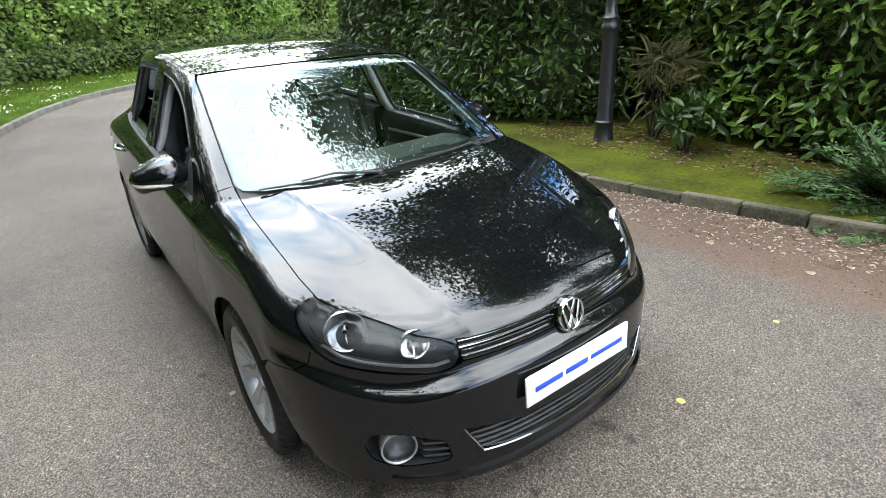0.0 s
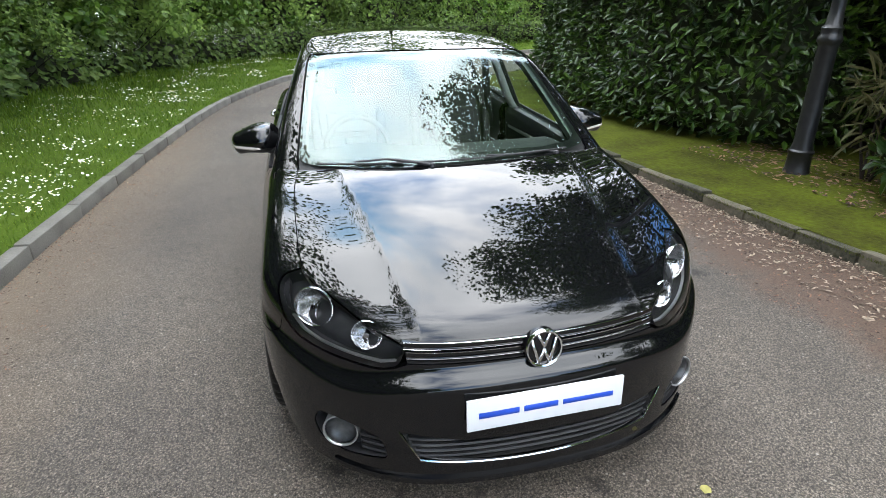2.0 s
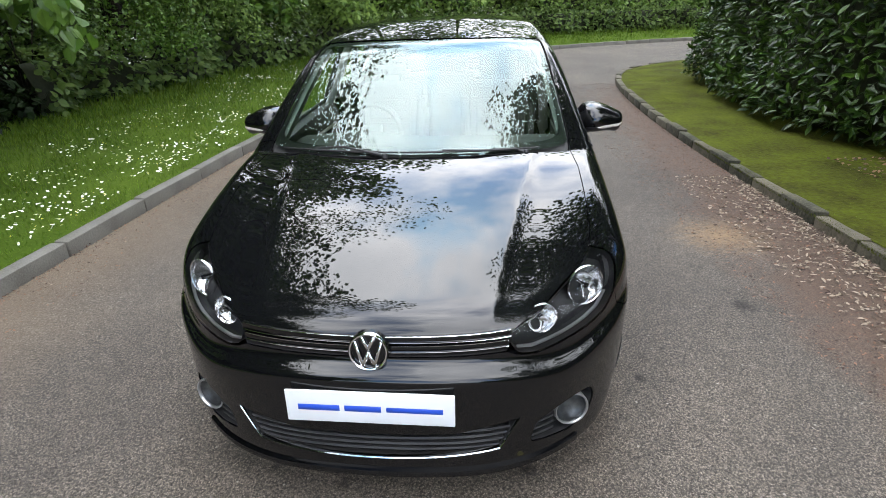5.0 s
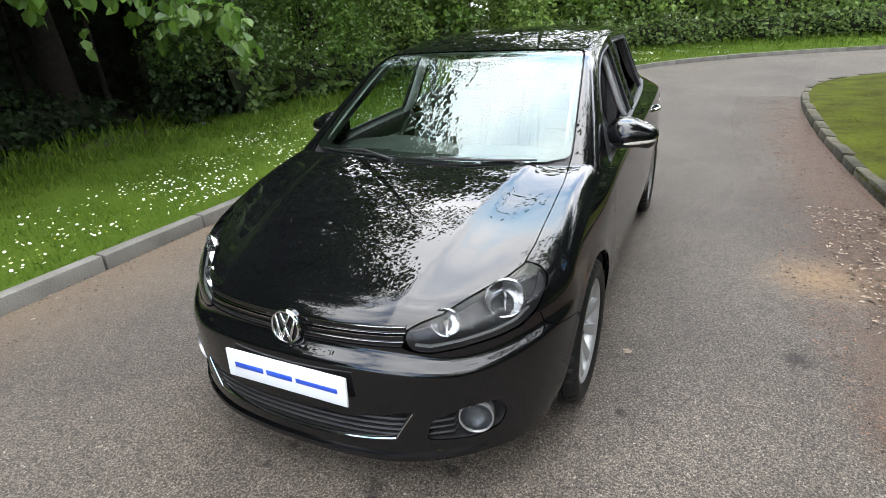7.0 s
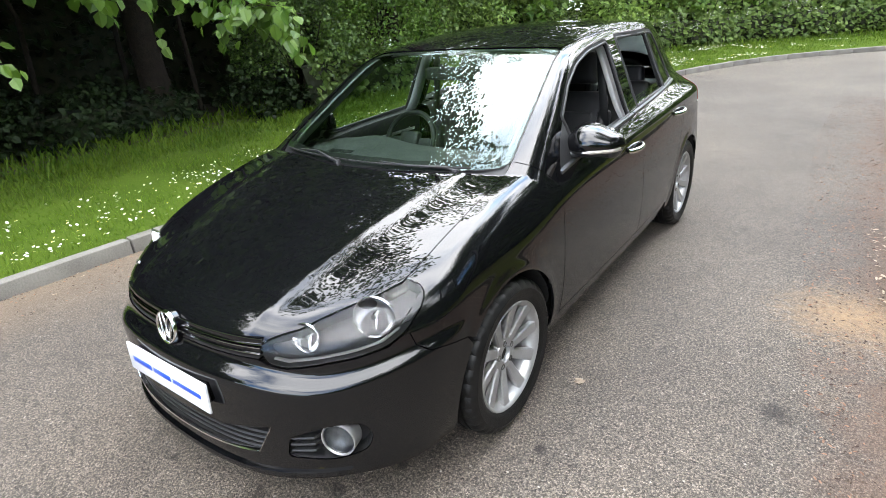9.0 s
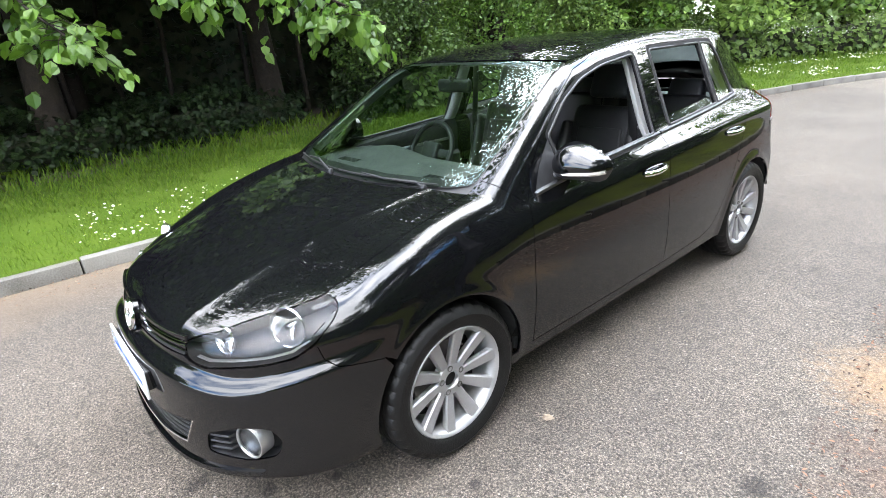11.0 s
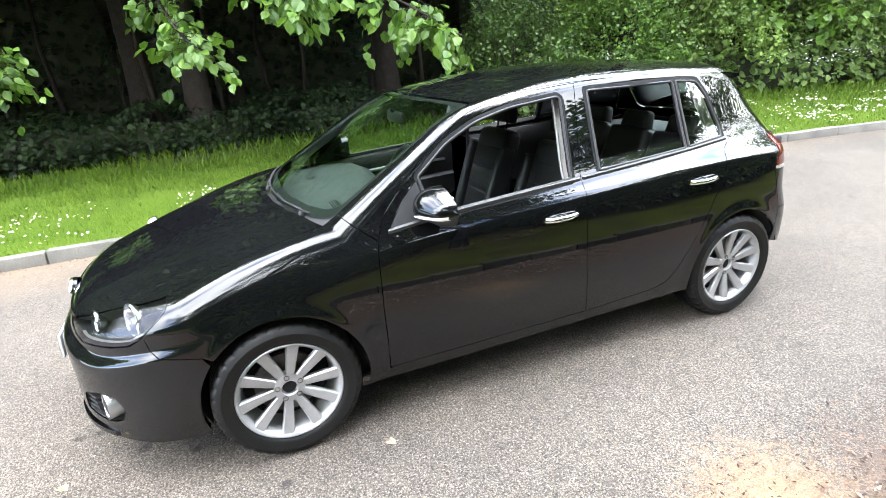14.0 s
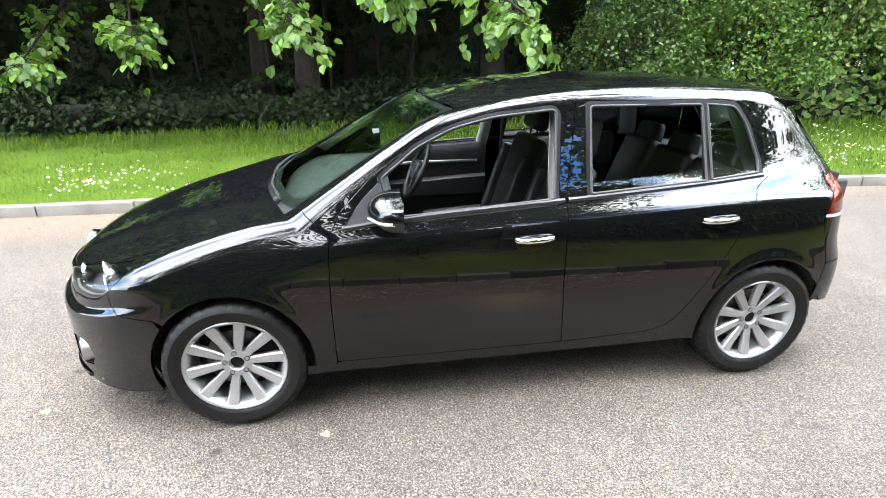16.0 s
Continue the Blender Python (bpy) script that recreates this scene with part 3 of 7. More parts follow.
def side_x(y, z):
    zc = CREASE(y)
    w = 0.012 + 0.044 / (1 + np.exp((y - 0.25) * 9))
    u = softplus(z - zc, w)
    low = LOWER(zc - softplus(zc - z, w))
    x = WIDTH(y) + low - SHELF(y) * (1 - np.exp(-u / 0.050)) - 0.31 * u - 0.16 * u * u - 0.10 * np.maximum(y - 1.9, 0) ** 2 * (1 - np.exp(-u / 0.06))
    for yc in (0.0, WHEELBASE):
        r = np.hypot(y - yc, z - AXLE_Z)
        x = x + 0.007 * np.exp(-(np.maximum(r - 0.353, 0) / 0.035) ** 2) * (z > 0.1)
    return x


def crease_drop(u):
    """The bonnet falls away beyond its two creases."""
    return 0.022 * u + 0.010 * (1 - np.exp(-u / 0.035))


def hood_z(x, y):
    ax = np.abs(x)
    fade = np.clip((0.35 - y) / 1.2, 0, 1)
    xc = 0.355 + 0.20 * np.clip((y + 0.85) / 1.2, -0.2, 1.1)
    return HOOD(y - nose_bow(x) * fade) - 0.022 * x ** 2 - crease_drop(softplus(ax - xc, 0.0025))


def screen_z(x, y):
    s = y - 0.12 - 0.30 * x ** 2
    return 0.972 + 0.600 * s - 0.045 * s * s - 0.01 * x ** 2


def roof_z(x, y):
    return ROOF(y) - 0.075 * x ** 2 - 0.08 * x ** 4


def top_z(x, y):
    return np.maximum(hood_z(x, y), smin(screen_z(x, y), roof_z(x, y), 0.03))


def nose_front(x, z):
    """The front surface; its ledge drops towards the sides."""
    t = np.clip((z - 0.402) / 0.12, 0, 1)
    return NOSE(z + LEDGE(np.minimum(np.abs(x), 0.9)) * t * t * (3 - 2 * t)) + nose_bow(x)


def body_field(p):
    """Below nought inside the car."""
    x, y, z = np.abs(p[..., 0]), p[..., 1], p[..., 2]
    side = x - side_x(y, z)
    top = (z - top_z(x, y)) * 0.9
    nose = (nose_front(x, z) - y) * 0.85
    tail = (y - TAIL(z) + 0.40 * x ** 2) * 0.9
    k = 0.045 + 0.012 / (1 + np.exp((y - 0.35) * 12))
    f = smax(side, top, k)
    f = smax(f, nose, 0.07)
    return smax(f, tail, 0.10)


def body_normal(p, e=0.0015):
    g = np.stack([body_field(p + d) - body_field(p - d) for d in np.eye(3) * e], -1)
    return g / np.linalg.norm(g, axis=-1, keepdims=True)


def cast(eyes, ways, reach, steps=80):
    """Where rays from outside first meet the body."""
    lo = np.zeros(eyes.shape[:-1])
    hi = np.full(eyes.shape[:-1], reach)
    hit = np.zeros(eyes.shape[:-1], bool)
    for s in range(1, steps + 1):
        t = reach * s / steps
        inside = body_field(eyes + ways * t) < 0
        first = inside & ~hit
        hi[first], lo[first] = t, reach * (s - 1) / steps
        hit |= inside
    for _ in range(22):
        mid = (lo + hi) / 2
        inside = body_field(eyes + ways * mid[..., None]) < 0
        hi, lo = np.where(inside, mid, hi), np.where(inside, lo, mid)
    return eyes + ways * hi[..., None], hit


def skin(eyes, ways, reach=3.0):
    """A sheet of the body's surface from a grid of rays."""
    pts, hit = cast(eyes, ways, reach)
    n, m = hit.shape
    bm = bmesh.new()
    vs = [[bm.verts.new(pts[i, j]) if hit[i, j] else None for j in range(m)] for i in range(n)]
    for i in range(n - 1):
        for j in range(m - 1):
            q = (vs[i][j], vs[i + 1][j], vs[i + 1][j + 1], vs[i][j + 1])
            if None not in q and max((q[0].co - q[2].co).length, (q[1].co - q[3].co).length) < 0.12:
                bm.faces.new(q)
    return bm


def rays_down(x0, x1, y0, y1, step):
    g = np.stack(np.meshgrid(np.arange(x0, x1 + step, step), np.arange(y0, y1 + step, step), indexing="ij"), -1)
    eyes = np.concatenate([g, np.full(g.shape[:2] + (1,), 2.0)], -1)
    return eyes, np.broadcast_to(np.array([0, 0, -1.0]), eyes.shape)


def rays_side(y0, y1, s0, s1, step, rise):
    """Rays from the car's left, slanting down by the angle `rise`; s runs up the side."""
    yy, ss = np.meshgrid(np.arange(y0, y1 + step, step), np.arange(s0, s1 + step, step), indexing="ij")
    c, s = math.cos(radians(rise)), math.sin(radians(rise))
    eyes = np.stack([1.5 * c - ss * s, yy, 0.8 + 1.5 * s + ss * c], -1)
    return eyes, np.broadcast_to(np.array([-c, 0, -s]), eyes.shape)


def rays_round(y0, a0, a1, z0, z1, step, sign):
    """Rays towards an upright axis, for a bumper that wraps round."""
    aa, zz = np.meshgrid(np.radians(np.arange(a0, a1 + step, step)), np.arange(z0, z1, 0.009), indexing="ij")
    d = np.stack([np.sin(aa), sign * np.cos(aa), 0 * aa], -1)
    eyes = np.stack([0 * aa, 0 * aa + y0, zz], -1) + d * 1.8
    return eyes, -d


def inside(poly, a, b):
    hit = np.zeros(len(a), bool)
    for (x0, y0), (x1, y1) in zip(poly, poly[1:] + poly[:1]):
        if y0 != y1:
            hit ^= ((y0 > b) != (y1 > b)) & (a < (x1 - x0) * (b - y0) / (y1 - y0) + x0)
    return hit


AXES = {"side": (1, 2, 0), "top": (0, 1, 2), "front": (0, 2, 1)}


def cut(bm, poly, view, keep):
    """Cuts a sheet along an outline seen from one side and keeps what lies inside or outside it."""
    ia, ib, ic = AXES[view]

    def span(f):
        aa, bb = [v.co[ia] for v in f.verts], [v.co[ib] for v in f.verts]
        return min(aa), max(aa), min(bb), max(bb)

    spans = [(f, span(f)) for f in bm.faces]
    box = np.array([s for _, s in spans])
    near = {}
    pairs = list(zip(poly, poly[1:] + poly[:1]))
    for p, q in pairs:
        a0, a1, b0, b1 = min(p[0], q[0]), max(p[0], q[0]), min(p[1], q[1]), max(p[1], q[1])
        for i in np.nonzero((box[:, 1] >= a0) & (box[:, 0] <= a1) & (box[:, 3] >= b0) & (box[:, 2] <= b1))[0]:
            near[spans[i][0]] = spans[i][1]
    for p, q in pairs:
        da, db = q[0] - p[0], q[1] - p[1]
        ln = math.hypot(da, db)
        if ln < 1e-6:
            continue
        a0, a1, b0, b1 = min(p[0], q[0]) - 1e-4, max(p[0], q[0]) + 1e-4, min(p[1], q[1]) - 1e-4, max(p[1], q[1]) + 1e-4
        faces = []
        for f, (m0, m1, n0, n1) in near.items():
            if m1 < a0 or m0 > a1 or n1 < b0 or n0 > b1:
                continue
            side = [(v.co[ia] - p[0]) * db - (v.co[ib] - p[1]) * da for v in f.verts]
            if min(side) < 0 < max(side):
                faces.append(f)
        if faces:
            no, co = [0, 0, 0], [0, 0, 0]
            no[ia], no[ib] = db / ln, -da / ln
            co[ia], co[ib] = p
            geom = set(faces)
            for f in faces:
                geom.update(f.edges)
                geom.update(f.verts)
                near.pop(f)
            got = bmesh.ops.bisect_plane(bm, geom=list(geom), dist=1e-5, plane_co=co, plane_no=no)
            for g in got["geom"]:
                if isinstance(g, bmesh.types.BMFace):
                    near[g] = span(g)
    fs = list(bm.faces)
    mid = np.array([f.calc_center_median() for f in fs])
    lies = inside(poly, mid[:, ia], mid[:, ib])
    bmesh.ops.delete(bm, geom=[f for f, k in zip(fs, lies) if k != keep], context="FACES")
    return bm


def shape(points, radius=0.0, n=5):
    """An outline with its corners rounded; a third number in a point is a radius of its own."""
    out = []
    k = len(points)
    for i in range(k):
        p, a, c = Vector(points[i][:2]), Vector(points[i - 1][:2]), Vector(points[(i + 1) % k][:2])
        r = points[i][2] if len(points[i]) > 2 else radius
        r = min(r, (a - p).length * 0.49, (c - p).length * 0.49)
        if r < 1e-4:
            out.append((p.x, p.y))
            continue
        s, e = p + (a - p).normalized() * r, p + (c - p).normalized() * r
        for j in range(n + 1):
            t = j / n
            q = s * (1 - t) ** 2 + p * 2 * t * (1 - t) + e * t * t
            out.append((q.x, q.y))
    return out


def circle(ca, cb, r, n=40, rb=None):
    return [(ca + r * math.cos(2 * math.pi * i / n), cb + (rb or r) * math.sin(2 * math.pi * i / n)) for i in range(n)]


def mirrored(poly):
    return [(-a, b) for a, b in poly][::-1]


def finish(bm, gap=0.002, flange=0.014, offset=0.0, mirror=False):
    """Closes a cut sheet as a panel: pulls its border back by the gap, turns it inwards, and sets true normals. Returns a mesh."""
    loose = [v for v in bm.verts if not v.link_faces]
    bmesh.ops.delete(bm, geom=loose, context="VERTS")
    bm.normal_update()
    bm.verts.index_update()
    bm.verts.ensure_lookup_table()
    co = np.array([v.co for v in bm.verts])
    nn = body_normal(co)
    for f in bm.faces:
        if f.normal.dot(Vector(nn[f.verts[0].index])) < 0:
            f.normal_flip()
    bm.verts.index_update()
    border = [e for e in bm.edges if len(e.link_faces) == 1]
    push = {}
    for e in border:
        f = e.link_faces[0]
        a, b = e.verts
        t = (b.co - a.co)
        if t.length < 1e-7:
            continue
        d = t.normalized().cross(f.normal)
        if d.dot(f.calc_center_median() - (a.co + b.co) / 2) < 0:
            d = -d
        for v in (a, b):
            push.setdefault(v, Vector((0, 0, 0)))
            push[v] += d * t.length
    for v, d in push.items():
        if abs(v.co.x) > 0.004 and d.length > 1e-9:
            v.co += d.normalized() * gap
    if offset:
        for v in bm.verts:
            v.co += Vector(nn[v.index]) * offset
    normals = {v: nn[v.index] for v in bm.verts}
    inner = {}
    skin_faces = set(bm.faces)
    if flange:
        for e in border:
            for v in e.verts:
                if v not in inner:
                    inner[v] = bm.verts.new(v.co - Vector(normals[v]) * flange)
        for e in border:
            a, b = e.verts
            lp = e.link_loops[0]
            a, b = lp.vert, lp.link_loop_next.vert
            try:
                bm.faces.new((b, a, inner[a], inner[b]))
            except ValueError:
                pass
    bm.faces.ensure_lookup_table()
    bm.normal_update()
    loops = []
    for f in bm.faces:
        f.smooth = True
        for v in f.verts:
            loops.append(tuple(normals[v]) if f in skin_faces else tuple(f.normal))
    if mirror:
        for v in bm.verts:
            v.co.x = -v.co.x
    me = bpy.data.meshes.new("panel")
    bm.to_mesh(me)
    bm.free()
    if mirror:
        me.flip_normals()
        fixed = []
        for poly in me.polygons:
            vals = loops[poly.loop_start:poly.loop_start + poly.loop_total]
            fixed += [(-a, b, c) for a, b, c in [vals[0]] + vals[:0:-1]]
        loops = fixed
    me.normals_split_custom_set(loops)
    return me


def panel(name, bm, mat, parent, label="", **more):
    me = finish(bm, **more)
    me.name = name
    me.materials.append(mat)
    return part(name, me, mat, parent, label)


def both(name, bm, mat, parent, label="", parents=None, **more):
    """A panel for the left side and its mirror image for the right."""
    a = panel(name, bm.copy(), mat, parents[0] if parents else parent, label, **more)
    b = panel(name, bm, mat, parents[1] if parents else parent, label, mirror=True, **more)
    return a, b


car = thing("hatchback_car", "black five-door hatchback with silver alloy wheels on the lane", "car")

# ---- outlines, in metres ----
ARCH_F, ARCH_R = circle(0.0, AXLE_Z + 0.004, 0.350, 56), circle(WHEELBASE, AXLE_Z + 0.004, 0.346, 56)
HOOD_EDGE = [(0.0, -0.836), (0.18, -0.828), (0.33, -0.804), (0.425, -0.772), (0.515, -0.692), (0.598, -0.572), (0.665, -0.476), (0.700, -0.405), (0.712, -0.30), (0.716, -0.1), (0.714, 0.1), (0.698, 0.262)]
HOOD_BACK = [(0.60, 0.228), (0.40, 0.165), (0.20, 0.123), (0.0, 0.110)]
HOOD_OUT = HOOD_EDGE + HOOD_BACK + mirrored(HOOD_EDGE[1:] + HOOD_BACK[:-1])
LIGHT_OUT = shape([(0.420, 0.650), (0.442, 0.606), (0.50, 0.594), (0.60, 0.606), (0.68, 0.617), (0.742, 0.634), (0.780, 0.676), (0.792, 0.735), (0.780, 0.764), (0.756, 0.781), (0.722, 0.789), (0.68, 0.802), (0.56, 0.80), (0.432, 0.704)], 0.022)
GRILLE_OUT = shape([(-0.428, 0.698), (-0.414, 0.622), (0.414, 0.622), (0.428, 0.698), (0.33, 0.703), (0.0, 0.706), (-0.33, 0.703)], 0.004)
INTAKE_OUT = shape([(-0.452, 0.400), (-0.398, 0.294), (-0.20, 0.270), (0.20, 0.270), (0.398, 0.294), (0.452, 0.400), (0.25, 0.366), (-0.25, 0.366)], 0.012)
FOG_OUT = shape([(0.492, 0.286), (0.632, 0.270), (0.700, 0.290), (0.716, 0.347), (0.694, 0.400), (0.612, 0.402), (0.510, 0.364)], 0.022)
DOOR_F = shape([(0.448, 0.292), (0.440, 0.60), (0.446, 0.84), (0.456, 0.90), (0.500, 0.99), (0.640, 1.126), (0.800, 1.250), (0.990, 1.355), (1.200, 1.408), (1.598, 1.432), (1.516, 1.00), (1.503, 0.86), (1.500, 0.60), (1.522, 0.300)], 0.008)
DOOR_R = shape([(1.522, 0.300), (1.500, 0.60), (1.503, 0.86), (1.516, 1.00), (1.598, 1.432), (1.90, 1.440), (2.25, 1.430), (2.455, 1.408), (2.528, 1.318), (2.578, 1.130), (2.575, 1.055), (2.480, 1.012), (2.440, 0.965), (2.402, 0.860), (2.318, 0.710), (2.250, 0.60), (2.185, 0.500), (2.120, 0.405), (2.06, 0.345), (1.96, 0.318)], 0.012)
GLASS_F = shape([(0.722, 0.960, .004), (0.690, 1.122, .01), (0.850, 1.240, .03), (1.010, 1.312, .05), (1.200, 1.354, .05), (1.498, 1.380, .03), (1.462, 1.004, .012)], 0.01)
MIRROR_TRI = shape([(0.520, 0.938), (0.712, 0.958), (0.680, 1.112), (0.590, 1.030)], 0.01)
GLASS_R = shape([(1.664, 1.390, .02), (2.236, 1.386, .02), (2.228, 1.050, .01), (1.640, 1.018, .012)], 0.01)
GLASS_Q = shape([(2.264, 1.386, .01), (2.420, 1.372, .03), (2.478, 1.290, .03), (2.530, 1.120, .02), (2.520, 1.070, .01), (2.256, 1.052, .01)], 0.01)
ROOF_SIDE = [(0.578, 1.040), (0.590, 1.13), (0.596, 1.30), (0.596, 2.0), (0.582, 2.5), (0.560, 2.80)]
SCREEN_TOP = [(0.578, 1.040), (0.45, 1.003), (0.25, 0.962), (0.0, 0.946)]
SCREEN_OUT = [(0.0, 0.125), (0.25, 0.142), (0.45, 0.190), (0.60, 0.248), (0.675, 0.292), (0.693, 0.325), (0.676, 0.45), (0.640, 0.70), (0.596, 0.98), (0.573, 1.031), (0.45, 0.995), (0.25, 0.954), (0.0, 0.938)]
SCREEN_OUT = SCREEN_OUT + mirrored(SCREEN_OUT[1:-1])
ROOF_OUT = SCREEN_TOP[::-1] + ROOF_SIDE[1:] + [(0.52, 2.835), (0.0, 2.90)]
ROOF_OUT = ROOF_OUT + mirrored(ROOF_OUT[1:-1])

# ---- bonnet, roof, screen ----
top_sheet = skin(*rays_down(-0.78, 0.78, -0.89, 0.30, 0.0145), 2.0)
hood = panel("bonnet", cut(top_sheet, HOOD_OUT, "top", True), PAINT, car)
roof = panel("roof", cut(skin(*rays_down(-0.63, 0.63, 0.91, 2.95, 0.018), 2.0), ROOF_OUT, "top", True), PAINT, car)
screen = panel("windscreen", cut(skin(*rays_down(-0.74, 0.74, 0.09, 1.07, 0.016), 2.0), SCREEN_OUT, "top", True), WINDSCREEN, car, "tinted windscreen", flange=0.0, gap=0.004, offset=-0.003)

# ---- front bumper ----
bump = skin(*rays_round(-0.15, -112, 112, 0.190, 0.80, 1.0, -1), 2.0)
BUMP_SIDE = shape([(-1.2, 0.10), (-0.335, 0.10), (-0.335, 0.28), (-0.22, 0.45), (-0.300, 0.574), (-0.385, 0.588), (-0.450, 0.596), (-0.478, 0.620), (-0.488, 0.665), (-0.470, 0.9), (-1.2, 0.9)])
cut(bump, BUMP_SIDE, "side", True)
cut(bump, ARCH_F, "side", False)
UPPER_LIMIT = shape([(-0.9, 0.10), (0.9, 0.10), (0.9, 0.770), (0.797, 0.735), (0.780, 0.676), (0.742, 0.634), (0.68, 0.617), (0.600, 0.606), (0.50, 0.594), (0.442, 0.606), (0.414, 0.622), (-0.414, 0.622), (-0.442, 0.606), (-0.50, 0.594), (-0.60, 0.606), (-0.68, 0.617), (-0.742, 0.634), (-0.780, 0.676), (-0.797, 0.735), (-0.9, 0.770)], 0.008)
cut(bump, UPPER_LIMIT, "front", True)
cut(bump, INTAKE_OUT, "front", False)
cut(bump, FOG_OUT, "front", False)
cut(bump, mirrored(FOG_OUT), "front", False)
bumper = panel("front_bumper", bump, PAINT, car, flange=0.03)

# ---- wings, doors, side frame ----
wing = skin(*rays_side(-0.64, 0.52, -0.98, -0.12, 0.0125, 35), 3.0)
WING_SIDE = shape([(-0.300, 0.574), (-0.385, 0.588), (-0.450, 0.596), (-0.478, 0.620), (-0.488, 0.665), (-0.62, 0.70), (-0.70, 1.02), (0.20, 1.15), (0.30, 1.03), (0.456, 0.90), (0.446, 0.84), (0.440, 0.60), (0.448, 0.255), (0.30, 0.255), (0.0, 0.40)])
cut(wing, WING_SIDE, "side", True)
cut(wing, ARCH_F, "side", False)
FRONT_OF_WING = [(-0.9, 0.5), (-0.37, 0.5), (-0.37, 1.1), (-0.9, 1.1)]
wing_tip = cut(wing.copy(), FRONT_OF_WING, "side", True)
cut(wing_tip, LIGHT_OUT, "front", False)
cut(wing_tip, [(0.0, 0.58), (0.775, 0.58), (0.775, 0.67), (0.70, 0.80), (0.0, 0.80)], "front", False)
cut(wing, FRONT_OF_WING, "side", False)
wing = join(wing, wing_tip)
bmesh.ops.remove_doubles(wing, verts=wing.verts[:], dist=2e-4)
cut(wing, [(p[0], p[1]) for p in HOOD_EDGE[5:]] + [(0.697, 0.32), (0.66, 0.60), (1.2, 0.60), (1.2, -0.9), (0.60, -0.62)], "top", True)
both("front_wing", wing, PAINT, car)

door_sheet = skin(*rays_side(0.41, 2.62, -0.56, 0.67, 0.0145, 0), 2.0)
frame_sheet = skin(*rays_side(0.18, 3.0, -1.05, 0.22, 0.0165, 38), 3.0)
front_door = cut(door_sheet.copy(), DOOR_F, "side", True)
for hole in (GLASS_F, MIRROR_TRI):
    cut(front_door, hole, "side", False)
rear_door = cut(door_sheet.copy(), DOOR_R, "side", True)
cut(rear_door, ARCH_R, "side", False)
for hole in (GLASS_R, GLASS_Q):
    cut(rear_door, hole, "side", False)


def grown(poly, d):
    """An outline moved outwards by d."""
    area = sum(a[0] * b[1] - b[0] * a[1] for a, b in zip(poly, poly[1:] + poly[:1]))
    out = []
    for i, p in enumerate(poly):
        t = Vector(poly[(i + 1) % len(poly)]) - Vector(poly[i - 1])
        t = t.normalized() * (d if area > 0 else -d)
        out.append((p[0] + t.y, p[1] - t.x))
    return out


SURROUND_F = grown(GLASS_F, 0.021)
SURROUND_R = shape([(1.640, 1.412, .02), (2.25, 1.410, .02), (2.432, 1.396, .03), (2.500, 1.296, .03), (2.553, 1.116, .02), (2.545, 1.052, .01), (2.24, 1.034, .01), (1.618, 1.000, .012)], 0.01)
surround_f, surround_r = cut(door_sheet.copy(), SURROUND_F, "side", True), cut(door_sheet.copy(), SURROUND_R, "side", True)
for hole in (GLASS_F, MIRROR_TRI):
    cut(surround_f, hole, "side", False)
for hole in (GLASS_R, GLASS_Q):
    cut(surround_r, hole, "side", False)
cut(front_door, SURROUND_F, "side", False)
cut(rear_door, SURROUND_R, "side", False)
fdoors = both("front_door", front_door, PAINT, car, "front door with its window wound down", flange=0.02)
rdoors = both("rear_door", rear_door, PAINT, car, "rear door with its window part open", flange=0.02)
both("window_surround", surround_f, SURROUND, car, "matt black window surround", parents=fdoors, gap=0.0, flange=0.02, offset=-0.001)
both("window_surround", surround_r, SURROUND, car, "matt black window surround", parents=rdoors, gap=0.0, flange=0.02, offset=-0.001)
both("mirror_base_trim", cut(door_sheet.copy(), MIRROR_TRI, "side", True), PLASTIC, car, "grey plastic triangle", parents=fdoors, offset=-0.002)
LOW_R = shape([(1.646, 1.068), (2.226, 1.096), (2.228, 1.052), (1.642, 1.020)], 0.006)
both("door_window", cut(door_sheet.copy(), LOW_R, "side", True), SIDEGLASS, car, "partly lowered tinted pane", parents=rdoors, flange=0.004, gap=0.0, offset=-0.012)
both("quarter_window", cut(door_sheet, GLASS_Q, "side", True), SIDEGLASS, car, "small fixed pane", parents=rdoors, flange=0.0, gap=0.0, offset=-0.004)

cut(frame_sheet, DOOR_F, "side", False)
cut(frame_sheet, DOOR_R, "side", False)
cut(frame_sheet, ARCH_R, "side", False)
FRAME_SIDE = shape([(0.448, 0.286), (0.31, 0.286), (0.31, 0.228), (2.30, 0.245), (2.60, 0.34), (2.86, 0.425), (2.90, 0.62), (2.850, 0.80), (2.832, 0.86), (2.900, 1.03), (2.930, 1.050), (2.800, 1.48), (0.20, 1.62), (0.20, 1.15), (0.30, 1.03), (0.456, 0.90), (0.66, 0.80), (1.0, 0.60)])
cut(frame_sheet, FRAME_SIDE, "side", True)
cut(frame_sheet, [(0.700, 0.262), (0.697, 0.325), (0.680, 0.45), (0.644, 0.70), (0.600, 0.98), (0.580, 1.040)] + ROOF_SIDE[1:] + [(0.53, 3.1), (1.2, 3.1), (1.2, 0.18), (0.720, 0.18)], "top", True)
both("body_side", frame_sheet, PAINT, car)

